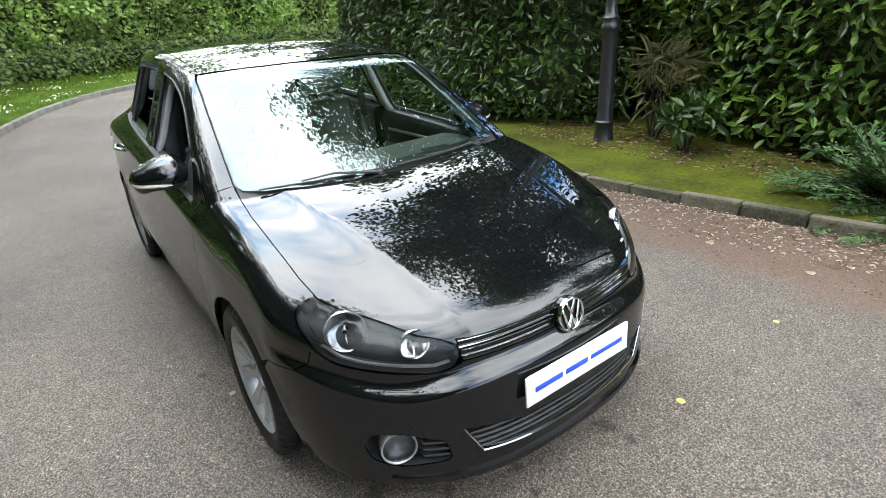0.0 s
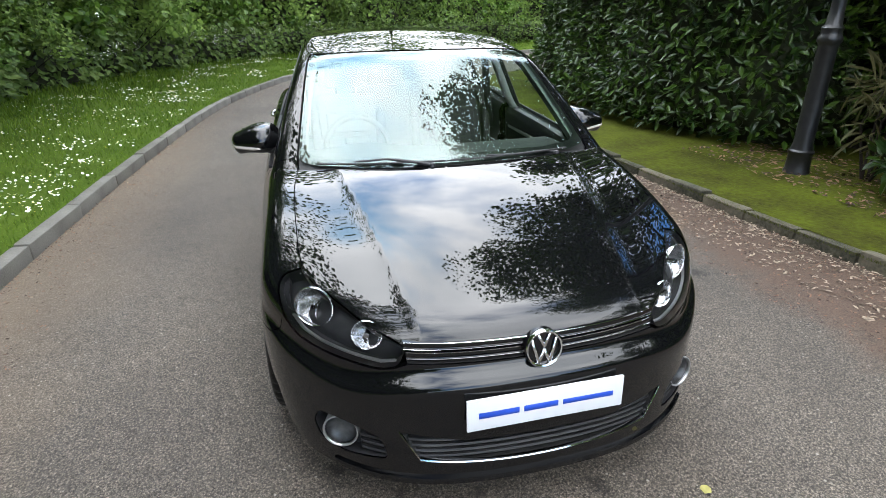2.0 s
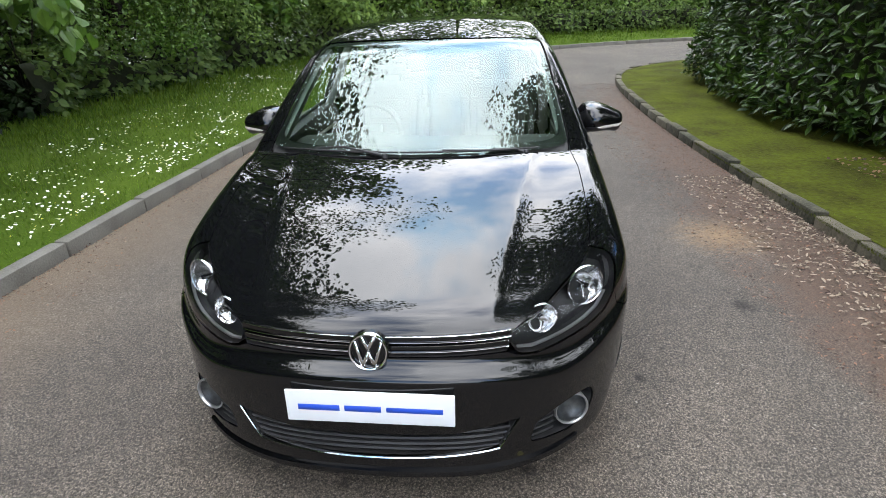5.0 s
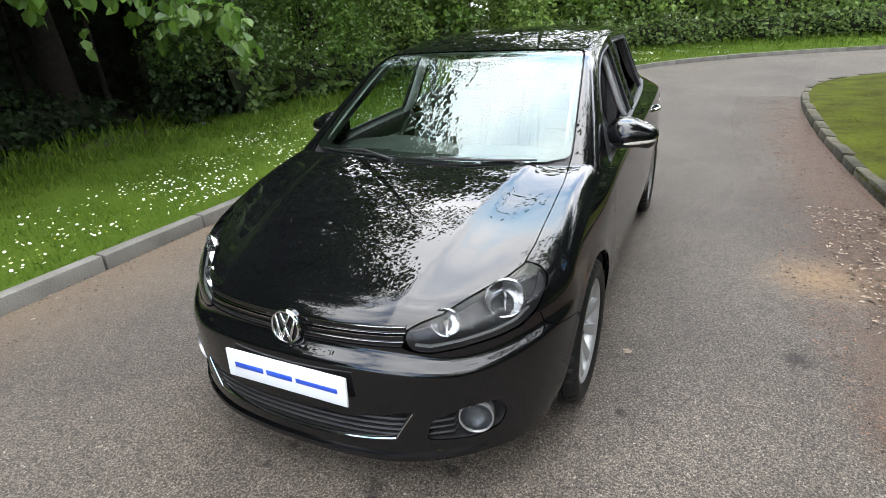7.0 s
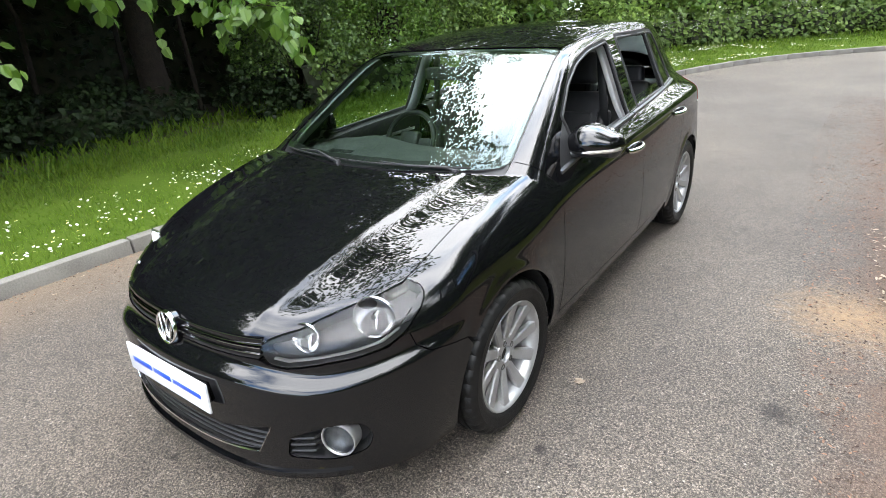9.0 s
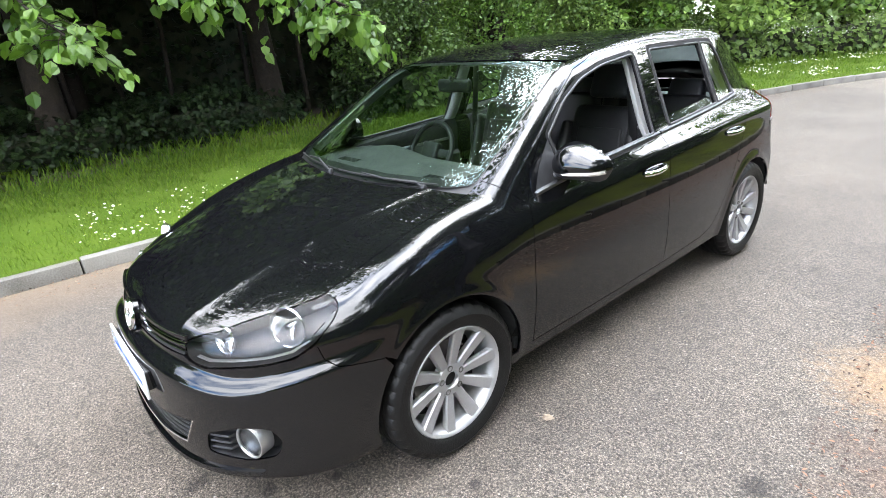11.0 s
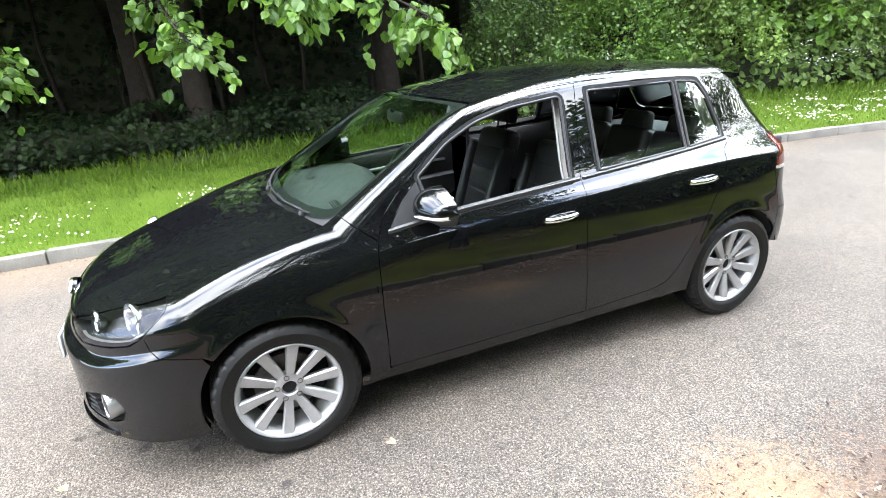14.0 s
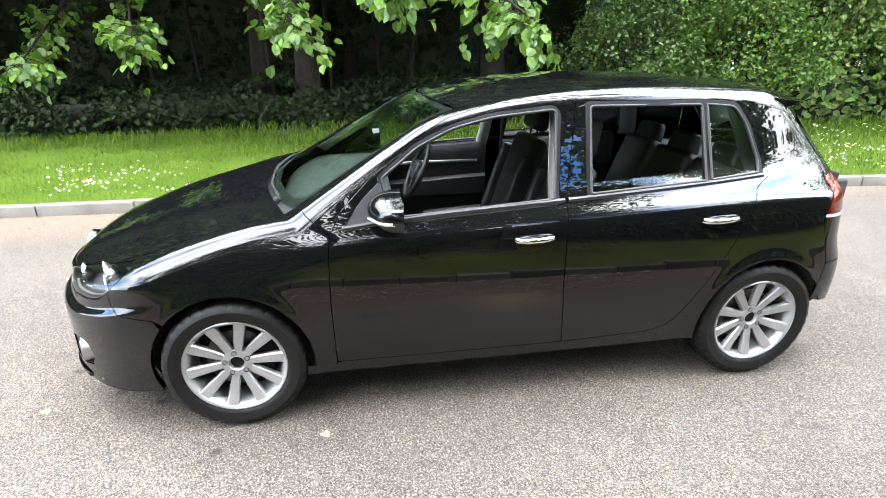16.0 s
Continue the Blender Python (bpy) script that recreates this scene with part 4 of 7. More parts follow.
# ---- tailgate, rear bumper, tail lamps ----
back = skin(*rays_round(2.2, -72, 72, 0.18, 1.475, 1.3, 1), 2.0)
REAR_GLASS = shape([(-0.52, 1.09), (0.52, 1.09), (0.47, 1.345), (-0.47, 1.345)], 0.05)
TAIL_SIDE = [(2.900, 1.03), (2.832, 0.86), (2.850, 0.80), (2.90, 0.62), (2.86, 0.425), (2.93, 0.405), (3.05, 0.385), (3.6, 0.36), (3.6, 1.48), (2.800, 1.48), (2.930, 1.050)]
cut(back, TAIL_SIDE, "side", True)
LAMP_R = shape([(2.834, 0.862), (2.862, 0.94), (2.902, 1.030), (2.96, 1.042), (3.07, 0.99), (3.17, 0.93), (3.15, 0.855)], 0.012)
LAMP_SPLIT = [(2.70, 0.5), (2.70, 0.880), (3.4, 0.880), (3.4, 0.5)]
lamp_sheet = cut(back.copy(), LAMP_R, "side", True)
cut(lamp_sheet, [(0, 0), (1.2, 0), (1.2, 2), (0, 2)], "front", True)
low_lamp = cut(lamp_sheet.copy(), LAMP_SPLIT, "side", True)
cut(lamp_sheet, LAMP_SPLIT, "side", False)
red = both("tail_lamp", lamp_sheet, REDLENS, car, "red tail lamp", offset=0.003)
both("lamp_band", low_lamp, WHITELENS, car, "clear reversing band", parents=red, offset=0.003)
cut(back, LAMP_R, "side", False)
rear_glass = cut(back.copy(), REAR_GLASS, "front", True)
cut(rear_glass, [(2.6, 1.0), (3.4, 1.0), (3.4, 1.5), (2.6, 1.5)], "side", True)
cut(back, REAR_GLASS, "front", False)
GATE_LOW = [(-1.2, 0.0), (1.2, 0.0), (1.2, 0.625), (-1.2, 0.625)]
rear_bumper = cut(back.copy(), GATE_LOW, "front", True)
cut(back, GATE_LOW, "front", False)
gate = panel("tailgate", back, PAINT, car)
panel("rear_window", rear_glass, SIDEGLASS, gate, "tinted rear pane", flange=0.0, offset=-0.004)
panel("rear_bumper", rear_bumper, PAINT, car)

# ---------------- wheels ----------------
def tyre_mesh():
    half = [(0.219, 0.088), (0.232, 0.104), (0.250, 0.1125), (0.275, 0.1135), (0.279, 0.1150), (0.283, 0.1130), (0.298, 0.107), (0.308, 0.098), (0.3135, 0.086), (0.3165, 0.074), (0.3168, 0.062), (0.309, 0.060), (0.309, 0.053), (0.3170, 0.051), (0.3172, 0.026), (0.309, 0.024), (0.309, 0.015), (0.3172, 0.013)]
    prof = half + [(r, -a) for r, a in half[::-1]]
    n = 144
    bm = bmesh.new()
    rings = []
    for r, a in prof:
        ring = []
        for i in range(n):
            rr = r
            if 0.297 < r and 0.07 < abs(a) and i % 4 == 0:
                rr = r - 0.006
            t = 2 * math.pi * (i + (0.5 if a < 0 else 0)) / n
            ring.append(bm.verts.new((a, rr * math.cos(t), rr * math.sin(t))))
        rings.append(ring)
    for p, q in zip(rings, rings[1:]):
        for i in range(n):
            j = (i + 1) % n
            bm.faces.new((p[i], p[j], q[j], q[i]))
    bmesh.ops.recalc_face_normals(bm, faces=bm.faces[:])
    return smooth_by_angle(bm, 28)


def rim_mesh():
    bm = lathe([(0.190, -0.09), (0.192, 0.0), (0.198, 0.055), (0.206, 0.084), (0.211, 0.090), (0.217, 0.100), (0.224, 0.103), (0.228, 0.099), (0.226, 0.090), (0.2185, 0.086)], 72)
    hub = lathe([(0.070, 0.030), (0.070, 0.060), (0.066, 0.067), (0.036, 0.070), (0.033, 0.067), (0.031, 0.050), (0.0, 0.048)], 48)
    return smooth_by_angle(join(bm, hub), 40)


def spoke_mesh():
    bm = bmesh.new()
    rings = []
    for r, w, front, back in ((0.040, 0.0150, 0.062, 0.040), (0.062, 0.0180, 0.066, 0.042), (0.095, 0.0205, 0.071, 0.046), (0.140, 0.0230, 0.078, 0.054), (0.185, 0.0255, 0.086, 0.062), (0.212, 0.0275, 0.0925, 0.066)):
        rings.append([bm.verts.new((a, r, u)) for u, a in ((-w, back), (-w, front - 0.006), (-w + 0.005, front), (w - 0.005, front), (w, front - 0.006), (w, back))])
    for p, q in zip(rings, rings[1:]):
        for i in range(6):
            bm.faces.new((p[i], p[(i + 1) % 6], q[(i + 1) % 6], q[i]))
    bmesh.ops.recalc_face_normals(bm, faces=bm.faces[:])
    smooth_by_angle(bm, 30)
    me = bpy.data.meshes.new("spoke")
    bm.to_mesh(me)
    bm.free()
    me.materials.append(ALLOY)
    return me


SPOKE = spoke_mesh()


def wheel_kit(place, flip):
    wheel = part("wheel", rim_mesh(), ALLOY, car, "silver ten-spoke alloy wheel")
    tyre = part("tyre", tyre_mesh(), RUBBER, wheel)
    disc = part("brake_disc", lathe([(0.05, 0.012), (0.142, 0.012), (0.142, -0.010), (0.05, -0.010)], 48), STEEL, wheel)
    cap = part("hub_bore", lathe([(0.030, 0.0515), (0.022, 0.053), (0.0, 0.053)], 24), DARKVOID, wheel)
    part("brake_caliper", rbox(0.06, 0.10, 0.16, 0.015, 2, (-0.005, 0.11, 0.02)), DARKVOID, wheel)
    part("wheel_backing", lathe([(0.0, -0.03), (0.188, -0.03)], 32), DARKVOID, wheel)
    for k in range(10):
        part("spoke", SPOKE, ALLOY, wheel).matrix_basis = pose(0, 0, 0, 36 * k + 18, 0, 0)
    for k in range(5):
        t = 2 * math.pi * k / 5 + 0.63
        b = lathe([(0.0125, 0.060), (0.0125, 0.0705), (0.0095, 0.072), (0.0085, 0.064), (0.0, 0.064)], 12)
        b.transform(pose(0, 0.052 * math.cos(t), 0.052 * math.sin(t)))
        part("wheel_bolt", b, STEEL, wheel)
    wheel.matrix_basis = place
    return wheel


wheel_kit(pose(0.768, 0, AXLE_Z, -11, 0, 0), False)
wheel_kit(pose(0.757, WHEELBASE, AXLE_Z, -1, 0, 0), False)
wheel_kit(pose(-0.768, 0, AXLE_Z, 40, 0, 180), True)
wheel_kit(pose(-0.757, WHEELBASE, AXLE_Z, 8, 0, 180), True)

# ---------------- under the skin ----------------
for yc, r in ((0.0, 0.357), (WHEELBASE, 0.353)):
    for sx in (1, -1):
        bm = bmesh.new()
        rows = []
        for i in range(33):
            t = math.pi * ((-0.12 if yc == 0 else 0.09) + (1.24 if yc == 0 else 1.03) * i / 32)
            z = AXLE_Z + r * math.sin(t)
            edge = 0.862 - 0.12 * min(1.0, max(0.0, (AXLE_Z + 0.10 - z) / 0.2))
            rows.append([bm.verts.new((sx * x, yc + r * math.cos(t), z)) for x in (0.50, edge)])
        for p, q in zip(rows, rows[1:]):
            bm.faces.new((p[0], p[1], q[1], q[0]))
        back = bm.faces.new([p[0] for p in rows])
        part("arch_liner", bm, DARKVOID, car)
part("underbody", join(rbox(1.00, 3.7, 0.14, 0.03, 2, (0, 1.2, 0.24)), rbox(1.56, 1.72, 0.09, 0.03, 2, (0, 1.29, 0.295)), rbox(0.90, 0.40, 0.28, 0.05, 2, (0, -0.53, 0.38)), rbox(1.25, 0.62, 0.42, 0.05, 2, (0, 2.85, 0.46)), rbox(0.98, 0.9, 0.5, 0.05, 2, (0, 0.0, 0.55))), DARKVOID, car)
for sx in (1, -1):
    part("sill_box", rbox(0.10, 1.85, 0.07, 0.02, 2, (sx * 0.775, 1.29, 0.30)), DARKVOID, car)

# ---------------- head lamps, grille, intake, fog lamps ----------------
def nose_y(x, z):
    """The front surface at a height."""
    p, hit = cast(np.array([[x, -1.6, z]]), np.array([[0, 1.0, 0]]), 1.6)
    return float(p[0, 1])


lens_sheet = skin(*rays_round(-0.15, 20, 92, 0.57, 0.86, 0.8, -1), 2.0)
cut(lens_sheet, LIGHT_OUT, "front", True)
cut(lens_sheet, [(-1.2, 0.5), (-0.37, 0.5), (-0.37, 1.02), (-1.2, 1.02)], "side", True)
cut(lens_sheet, HOOD_OUT, "top", False)
TRIM_TOP = shape([(0.436, 0.690), (0.50, 0.718), (0.575, 0.744), (0.64, 0.770), (0.70, 0.778), (0.72, 0.95), (0.40, 0.95)], 0.01)
TRIM_SIDE = shape([(0.752, 0.790), (0.764, 0.730), (0.758, 0.690), (0.80, 0.700), (0.95, 0.82), (0.95, 0.95), (0.752, 0.95)], 0.01)
TRIM_LOW = shape([(0.450, 0.614), (0.50, 0.604), (0.60, 0.616), (0.68, 0.628), (0.735, 0.645), (0.768, 0.682), (0.760, 0.688), (0.730, 0.653), (0.68, 0.637), (0.60, 0.625), (0.50, 0.613), (0.455, 0.622)], 0.004)
trim_top = cut(lens_sheet.copy(), TRIM_TOP, "front", True)
trim_side = cut(lens_sheet.copy(), TRIM_SIDE, "front", True)
trim_low = cut(lens_sheet.copy(), TRIM_LOW, "front", True)
housings = both("headlamp", lens_sheet.copy(), BEZEL, car, "halogen headlamp with twin round reflectors", flange=-0.056, offset=-0.060, gap=0.004)
both("reflector_trim", trim_top, LAMPTRIM, car, "dull silver upper trim", parents=housings, flange=0.02, gap=0.004, offset=-0.030)
both("side_trim", trim_side, BEZEL, car, "dark grey side trim", parents=housings, flange=0.02, gap=0.004, offset=-0.026)
both("trim_line", trim_low, SATIN, car, "thin bright line", parents=housings, flange=0.01, gap=0.001, offset=-0.022)
both("lens", lens_sheet, LENS, car, parents=housings, flange=0.0, gap=0.002, offset=-0.001)


def bowl(r, depth):
    prof = [(r * 1.06, -0.004), (r * 1.04, -0.010), (r, -0.008)] + [(r * math.sqrt(max(1 - t, 0.0)), depth * t) for t in (0.05, 0.15, 0.3, 0.5, 0.7, 0.85, 0.95)] + [(0.006, depth)]
    return lathe(prof, 40, "y")


for k, house in enumerate(housings):
    sx = 1 if k == 0 else -1
    for x, z, r, turn in ((0.672, 0.712, 0.066, 26), (0.520, 0.674, 0.047, 16)):
        y = nose_y(x, z) + 0.048
        b = bowl(r, r * 0.85)
        b.transform(pose(sx * x, y, z, -6, 0, sx * turn))
        part("reflector", b, REFLECTOR, house, "bright faceted reflector bowl")
        c = join(lathe([(0.0, -0.010), (0.009, -0.010), (0.010, -0.004), (0.008, r * 0.5), (0.0, r * 0.5)], 20, "y"), rbox(0.006, 0.03, r * 0.9, 0.002, 1, (0, 0.02, -r * 0.5)))
        c.transform(pose(sx * x, y, z, -6, 0, sx * turn))
        part("bulb_shield", c, CHROME, house)

back_sheet = skin(*rays_round(-0.15, -46, 46, 0.24, 0.78, 1.2, -1), 2.0)
grille = panel("grille", cut(back_sheet.copy(), GRILLE_OUT, "front", True), DARKVOID, car, "black slatted grille with chrome lines", flange=-0.043, offset=-0.048, gap=0.0)
intake = panel("lower_intake", cut(back_sheet, INTAKE_OUT, "front", True), DARKVOID, car, "black slatted lower air intake", flange=-0.036, offset=-0.04, gap=0.0)


def nose_bar(x0, x1, z0, z1, h, d, inset, n=26, bulge=0.0, zf=None):
    """A bar laid along the curve of the nose."""
    bm = bmesh.new()
    rings = []
    for i in range(n + 1):
        t = i / n
        x = x0 + (x1 - x0) * t
        z = z0 + (z1 - z0) * t - bulge * (4 * t * (1 - t)) if zf is None else zf(x)
        y = float(nose_front(x, z)) + inset
        rings.append([bm.verts.new((x, y + dy, z + dz)) for dy, dz in ((0, -h / 2), (-0.002, 0), (0, h / 2), (d, h / 2), (d, -h / 2))])
    for p, q in zip(rings, rings[1:]):
        for i in range(5):
            bm.faces.new((p[i], p[(i + 1) % 5], q[(i + 1) % 5], q[i]))
    bm.faces.new(rings[0])
    bm.faces.new(rings[-1])
    bmesh.ops.recalc_face_normals(bm, faces=bm.faces[:])
    return bm


for sx in (1, -1):
    for z, x1 in ((0.643, 0.416), (0.675, 0.422)):
        slat = part("slat", nose_bar(sx * 0.03, sx * x1, z, z + 0.003, 0.0225, 0.03, 0.010), PAINT, grille, "black slat")
        for dz in (-0.0112, 0.0100):
            part("chrome_strip", nose_bar(sx * 0.03, sx * x1, z + dz, z + dz + 0.003, 0.0017, 0.0015, 0.0085), CHROME, slat, "thin chrome line")
for z in (0.294, 0.316, 0.338, 0.360):
    w = 0.398 + (z - 0.294) * 0.42
    part("slat", nose_bar(-w, w, z, z, 0.010, 0.03, 0.016), PLASTIC, intake)
part("chrome_strip", nose_bar(-0.456, 0.456, 0, 0, 0.008, 0.012, -0.002, 60, zf=lambda x: 0.270 + 0.022 * (abs(x) / 0.40) ** 2 + (0.10 * max(0, (abs(x) - 0.395) / 0.061))), CHROME, intake, "chrome strip along the lower edge")
part("chin_lip", nose_bar(-0.66, 0.66, 0, 0, 0.022, 0.10, -0.012, 50, zf=lambda x: 0.206 + 0.03 * max(0, abs(x) - 0.35)), PAINT, car, "gloss black lip")

fog_sheet = skin(*rays_round(-0.15, 30, 92, 0.26, 0.46, 0.9, -1), 2.0)
pockets = both("fog_pocket", cut(fog_sheet, FOG_OUT, "front", True), PLASTIC, car, flange=-0.045, offset=-0.05, gap=0.0)
for k, pocket in enumerate(pockets):
    sx = 1 if k == 0 else -1
    y = nose_y(0.632, 0.344)
    m = pose(sx * 0.632, y + 0.008, 0.344, -3, 0, sx * 20) @ Matrix.Scale(1.08, 4)
    b = lathe([(0.0495, 0.0), (0.052, -0.005), (0.0550, -0.005), (0.056, 0.0), (0.056, 0.045)], 40, "y")
    b.transform(m)
    fog = part("fog_lamp", b, SATIN, pocket, "round fog lamp in a bright ring")
    b = lathe([(0.050, 0.002), (0.034, -0.005), (0.0, -0.008)], 32, "y")
    b.transform(m)
    part("fog_lens", b, LENS, pocket)
    b = lathe([(0.050, 0.004), (0.040, 0.016), (0.018, 0.024), (0.0, 0.026)], 32, "y")
    b.transform(m)
    part("fog_reflector", b, surface("fog_bowl", (0.07, 0.072, 0.076), (0.14, 0.145, 0.15), 0.4, 0.6, scale=40), pocket)
    for z in (0.300, 0.325, 0.350):
        part("slat", nose_bar(sx * 0.498, sx * 0.570, z, z + 0.004, 0.009, 0.03, 0.012, 8), PLASTIC, pocket)

# emblem and plate
ring = lathe([(0.062, 0.0), (0.0615, -0.008), (0.058, -0.012), (0.0535, -0.011), (0.051, -0.006), (0.051, 0.0)], 56, "y")
place = pose(0, float(NOSE(0.650)) - 0.010, 0.650, -9, 0, 0)
ring.transform(place)
emblem = part("emblem", ring, CHROME, car, "round chrome badge")
disc = lathe([(0.062, 0.02), (0.062, 0.0), (0.051, -0.002), (0.0, -0.004)], 40, "y")
disc.transform(place)
part("emblem_backing", disc, PAINT, emblem)
marks = bmesh.new()
for a, b in (((-0.040, 0.030), (-0.018, -0.044)), ((-0.018, -0.044), (0.0, -0.004)), ((0.0, -0.004), (0.018, -0.044)), ((0.018, -0.044), (0.040, 0.030)), ((-0.019, 0.046), (0.0, 0.008)), ((0.0, 0.008), (0.019, 0.046))):
    p, q = Vector((a[0], -0.007, a[1])), Vector((b[0], -0.007, b[1]))
    bar = rbox(0.010, 0.006, (q - p).length + 0.006, 0.0015, 1)
    d = q - p
    bar.transform(Matrix.Translation((p + q) / 2) @ pose(0, 0, 0, 0, math.degrees(math.atan2(d.x, d.z)), 0))
    marks = join(marks, bar)
marks.transform(place)
part("emblem_bars", marks, CHROME, emblem)

plate_at = pose(0, -0.908, 0.481, -3, 0, 0)
b = rbox(0.520, 0.010, 0.111, 0.004, 2)
b.transform(plate_at)
plate = part("front_plate", b, PLATE, car, "white plate with blue print")
b = rbox(0.46, 0.03, 0.08, 0.006, 1, (0, 0.018, 0))
b.transform(plate_at)
part("plate_mount", b, PLASTIC, plate)
for x0, x1, h in ((-0.222, -0.092, 0.021), (-0.077, 0.036, 0.021), (0.052, 0.224, 0.018)):
    b = rbox(x1 - x0, 0.0012, h, 0.0005, 1, ((x0 + x1) / 2, -0.0056, -0.002))
    b.transform(plate_at)
    part("print_bar", b, BLUE, plate)

# ---------------- mirrors, handles, trims, wipers ----------------
MIRROR_TOP = spline((0.0, 0.12, 0.32, 0.6, 0.85, 0.96, 1.0), (0.030, 0.062, 0.076, 0.064, 0.040, 0.022, 0.004))
MIRROR_LOW = spline((0.0, 0.3, 0.7, 0.92, 1.0), (-0.040, -0.054, -0.052, -0.040, -0.008))
MIRROR_FRONT = spline((0.0, 0.15, 0.45, 0.75, 0.93, 1.0), (-0.030, -0.066, -0.082, -0.060, -0.024, 0.018))
MIRROR_LONG = 0.215


def mirror_shell(lower):
    """The housing: a wedge, full towards the door and drawn out to a rounded tip, its back flat."""
    bm = bmesh.new()
    rings = []
    for i in range(27):
        t = 0.5 - 0.5 * math.cos(math.pi * i / 26)
        top, low, front = float(MIRROR_TOP(t)), float(MIRROR_LOW(t)), float(MIRROR_FRONT(t))
        back = 0.044 - 0.016 * t
        ring = []
        for j in range(19):
            u = -math.pi / 2 + math.pi * j / 18
            ring.append(bm.verts.new((-0.100 + MIRROR_LONG * t, back - (back - front) * math.cos(u) ** 0.75, (top if u > 0 else -low) * math.copysign(abs(math.sin(u)) ** 0.9, math.sin(u)))))
        rings.append(ring)
    for p, q in zip(rings, rings[1:]):
        for j in range(19):
            bm.faces.new((p[j], p[(j + 1) % 19], q[(j + 1) % 19], q[j]))
    bm.faces.new(rings[0])
    bm.faces.new(rings[-1])
    bmesh.ops.recalc_face_normals(bm, faces=bm.faces[:])
    bmesh.ops.bisect_plane(bm, geom=bm.verts[:] + bm.edges[:] + bm.faces[:], plane_co=(0, 0, -0.016), plane_no=(-0.06, 0, 1), clear_inner=not lower, clear_outer=lower)
    return smooth_by_angle(bm, 40)


for k, door in enumerate(fdoors):
    sx = 1 if k == 0 else -1
    place = Matrix.Diagonal((sx, 1, 1, 1)) @ pose(0.890, 0.715, 1.010, 0, 0, 5) @ Matrix.Scale(1.13, 4)

    def put(bm, m=place, flip=sx < 0):
        bm.transform(m)
        if flip:
            bmesh.ops.reverse_faces(bm, faces=bm.faces[:])
        return bm

    mirror = part("door_mirror", put(mirror_shell(False)), PAINT, door, "gloss black mirror housing")
    part("mirror_foot", put(mirror_shell(True)), PLASTIC, mirror)
    strip_bm = bmesh.new()
    rings = []
    for i in range(19):
        t = 0.36 + 0.60 * i / 18
        x, y = -0.100 + MIRROR_LONG * t, float(MIRROR_FRONT(t))
        z = -0.018 + 0.06 * x
        h = 0.0085 * math.sin(math.pi * min(1.0, (i + 1) / 6) / 2)
        rings.append([strip_bm.verts.new(c) for c in ((x, y + 0.004, z - h), (x, y - 0.003, z - h * 0.3), (x, y - 0.002, z + h * 0.7), (x, y + 0.014, z + h * 0.7))])
    for p, q in zip(rings, rings[1:]):
        for i in range(4):
            strip_bm.faces.new((p[i], p[(i + 1) % 4], q[(i + 1) % 4], q[i]))
    bmesh.ops.recalc_face_normals(strip_bm, faces=strip_bm.faces[:])
    part("indicator", put(strip_bm), AMBER, mirror, "clear indicator strip")
    part("mirror_glass", put(rbox(0.150, 0.004, 0.080, 0.002, 1, (-0.008, 0.041, 0.012), (0, 0, -4))), CHROME, mirror)
    arm = tube([(0.760, 0.655, 0.962), (0.81, 0.668, 0.968), (0.88, 0.70, 0.978)], [0.024, 0.020, 0.018], 12)
    part("mirror_arm", put(arm, Matrix.Diagonal((sx, 1, 1, 1))), PLASTIC, mirror)

for doors, y0, z0 in ((fdoors, 1.354, 0.848), (rdoors, 2.259, 0.888)):
    for k, door in enumerate(doors):
        sx = 1 if k == 0 else -1
        x = float(side_x(np.array(y0), np.array(z0)))
        flip = Matrix.Diagonal((sx, 1, 1, 1))
        h = tube([(x - 0.012, y0 - 0.088, z0 - 0.003), (x + 0.014, y0 - 0.070, z0 - 0.001), (x + 0.030, y0 - 0.03, z0 + 0.002), (x + 0.031, y0 + 0.03, z0 + 0.005), (x + 0.020, y0 + 0.070, z0 + 0.007), (x - 0.012, y0 + 0.090, z0 + 0.008)], [0.012, 0.0135, 0.013, 0.013, 0.0135, 0.012], 12)
        h.transform(flip)
        handle = part("door_handle", h, CHROME, door, "chrome-faced pull handle")
        cup = bmesh.new()
        bmesh.ops.create_uvsphere(cup, u_segments=24, v_segments=12, radius=1)
        cup.transform(flip @ pose(x - 0.003, y0, z0 - 0.006) @ Matrix.Diagonal((0.006, 0.058, 0.026, 1)))
        for f in cup.faces:
            f.smooth = True
        part("handle_cup", cup, PAINT, handle)


def belt_strip(y0, y1, lift, n=30):
    bm = bmesh.new()
    rings = []
    for i in range(n + 1):
        y = y0 + (y1 - y0) * i / n
        z = float(BELT(y)) + lift(y)
        x = float(side_x(np.array(y), np.array(z)))
        rings.append([bm.verts.new(p) for p in ((x - 0.006, y, z - 0.009), (x + 0.006, y, z - 0.007), (x + 0.006, y, z + 0.006), (x - 0.010, y, z + 0.012))])
    for p, q in zip(rings, rings[1:]):
        for i in range(4):
            bm.faces.new((p[i], p[(i + 1) % 4], q[(i + 1) % 4], q[i]))
    bm.faces.new(rings[0])
    bm.faces.new(rings[-1])
    bmesh.ops.recalc_face_normals(bm, faces=bm.faces[:])
    return smooth_by_angle(bm, 50)


for doors, y0, y1 in ((fdoors, 0.510, 1.508), (rdoors, 1.526, 2.545)):
    for k, door in enumerate(doors):
        b = belt_strip(y0, y1, lambda y: 0.006)
        if k:
            b.transform(Matrix.Diagonal((-1, 1, 1, 1)))
            bmesh.ops.reverse_faces(b, faces=b.faces[:])
        part("belt_seal", b, PLASTIC, door)


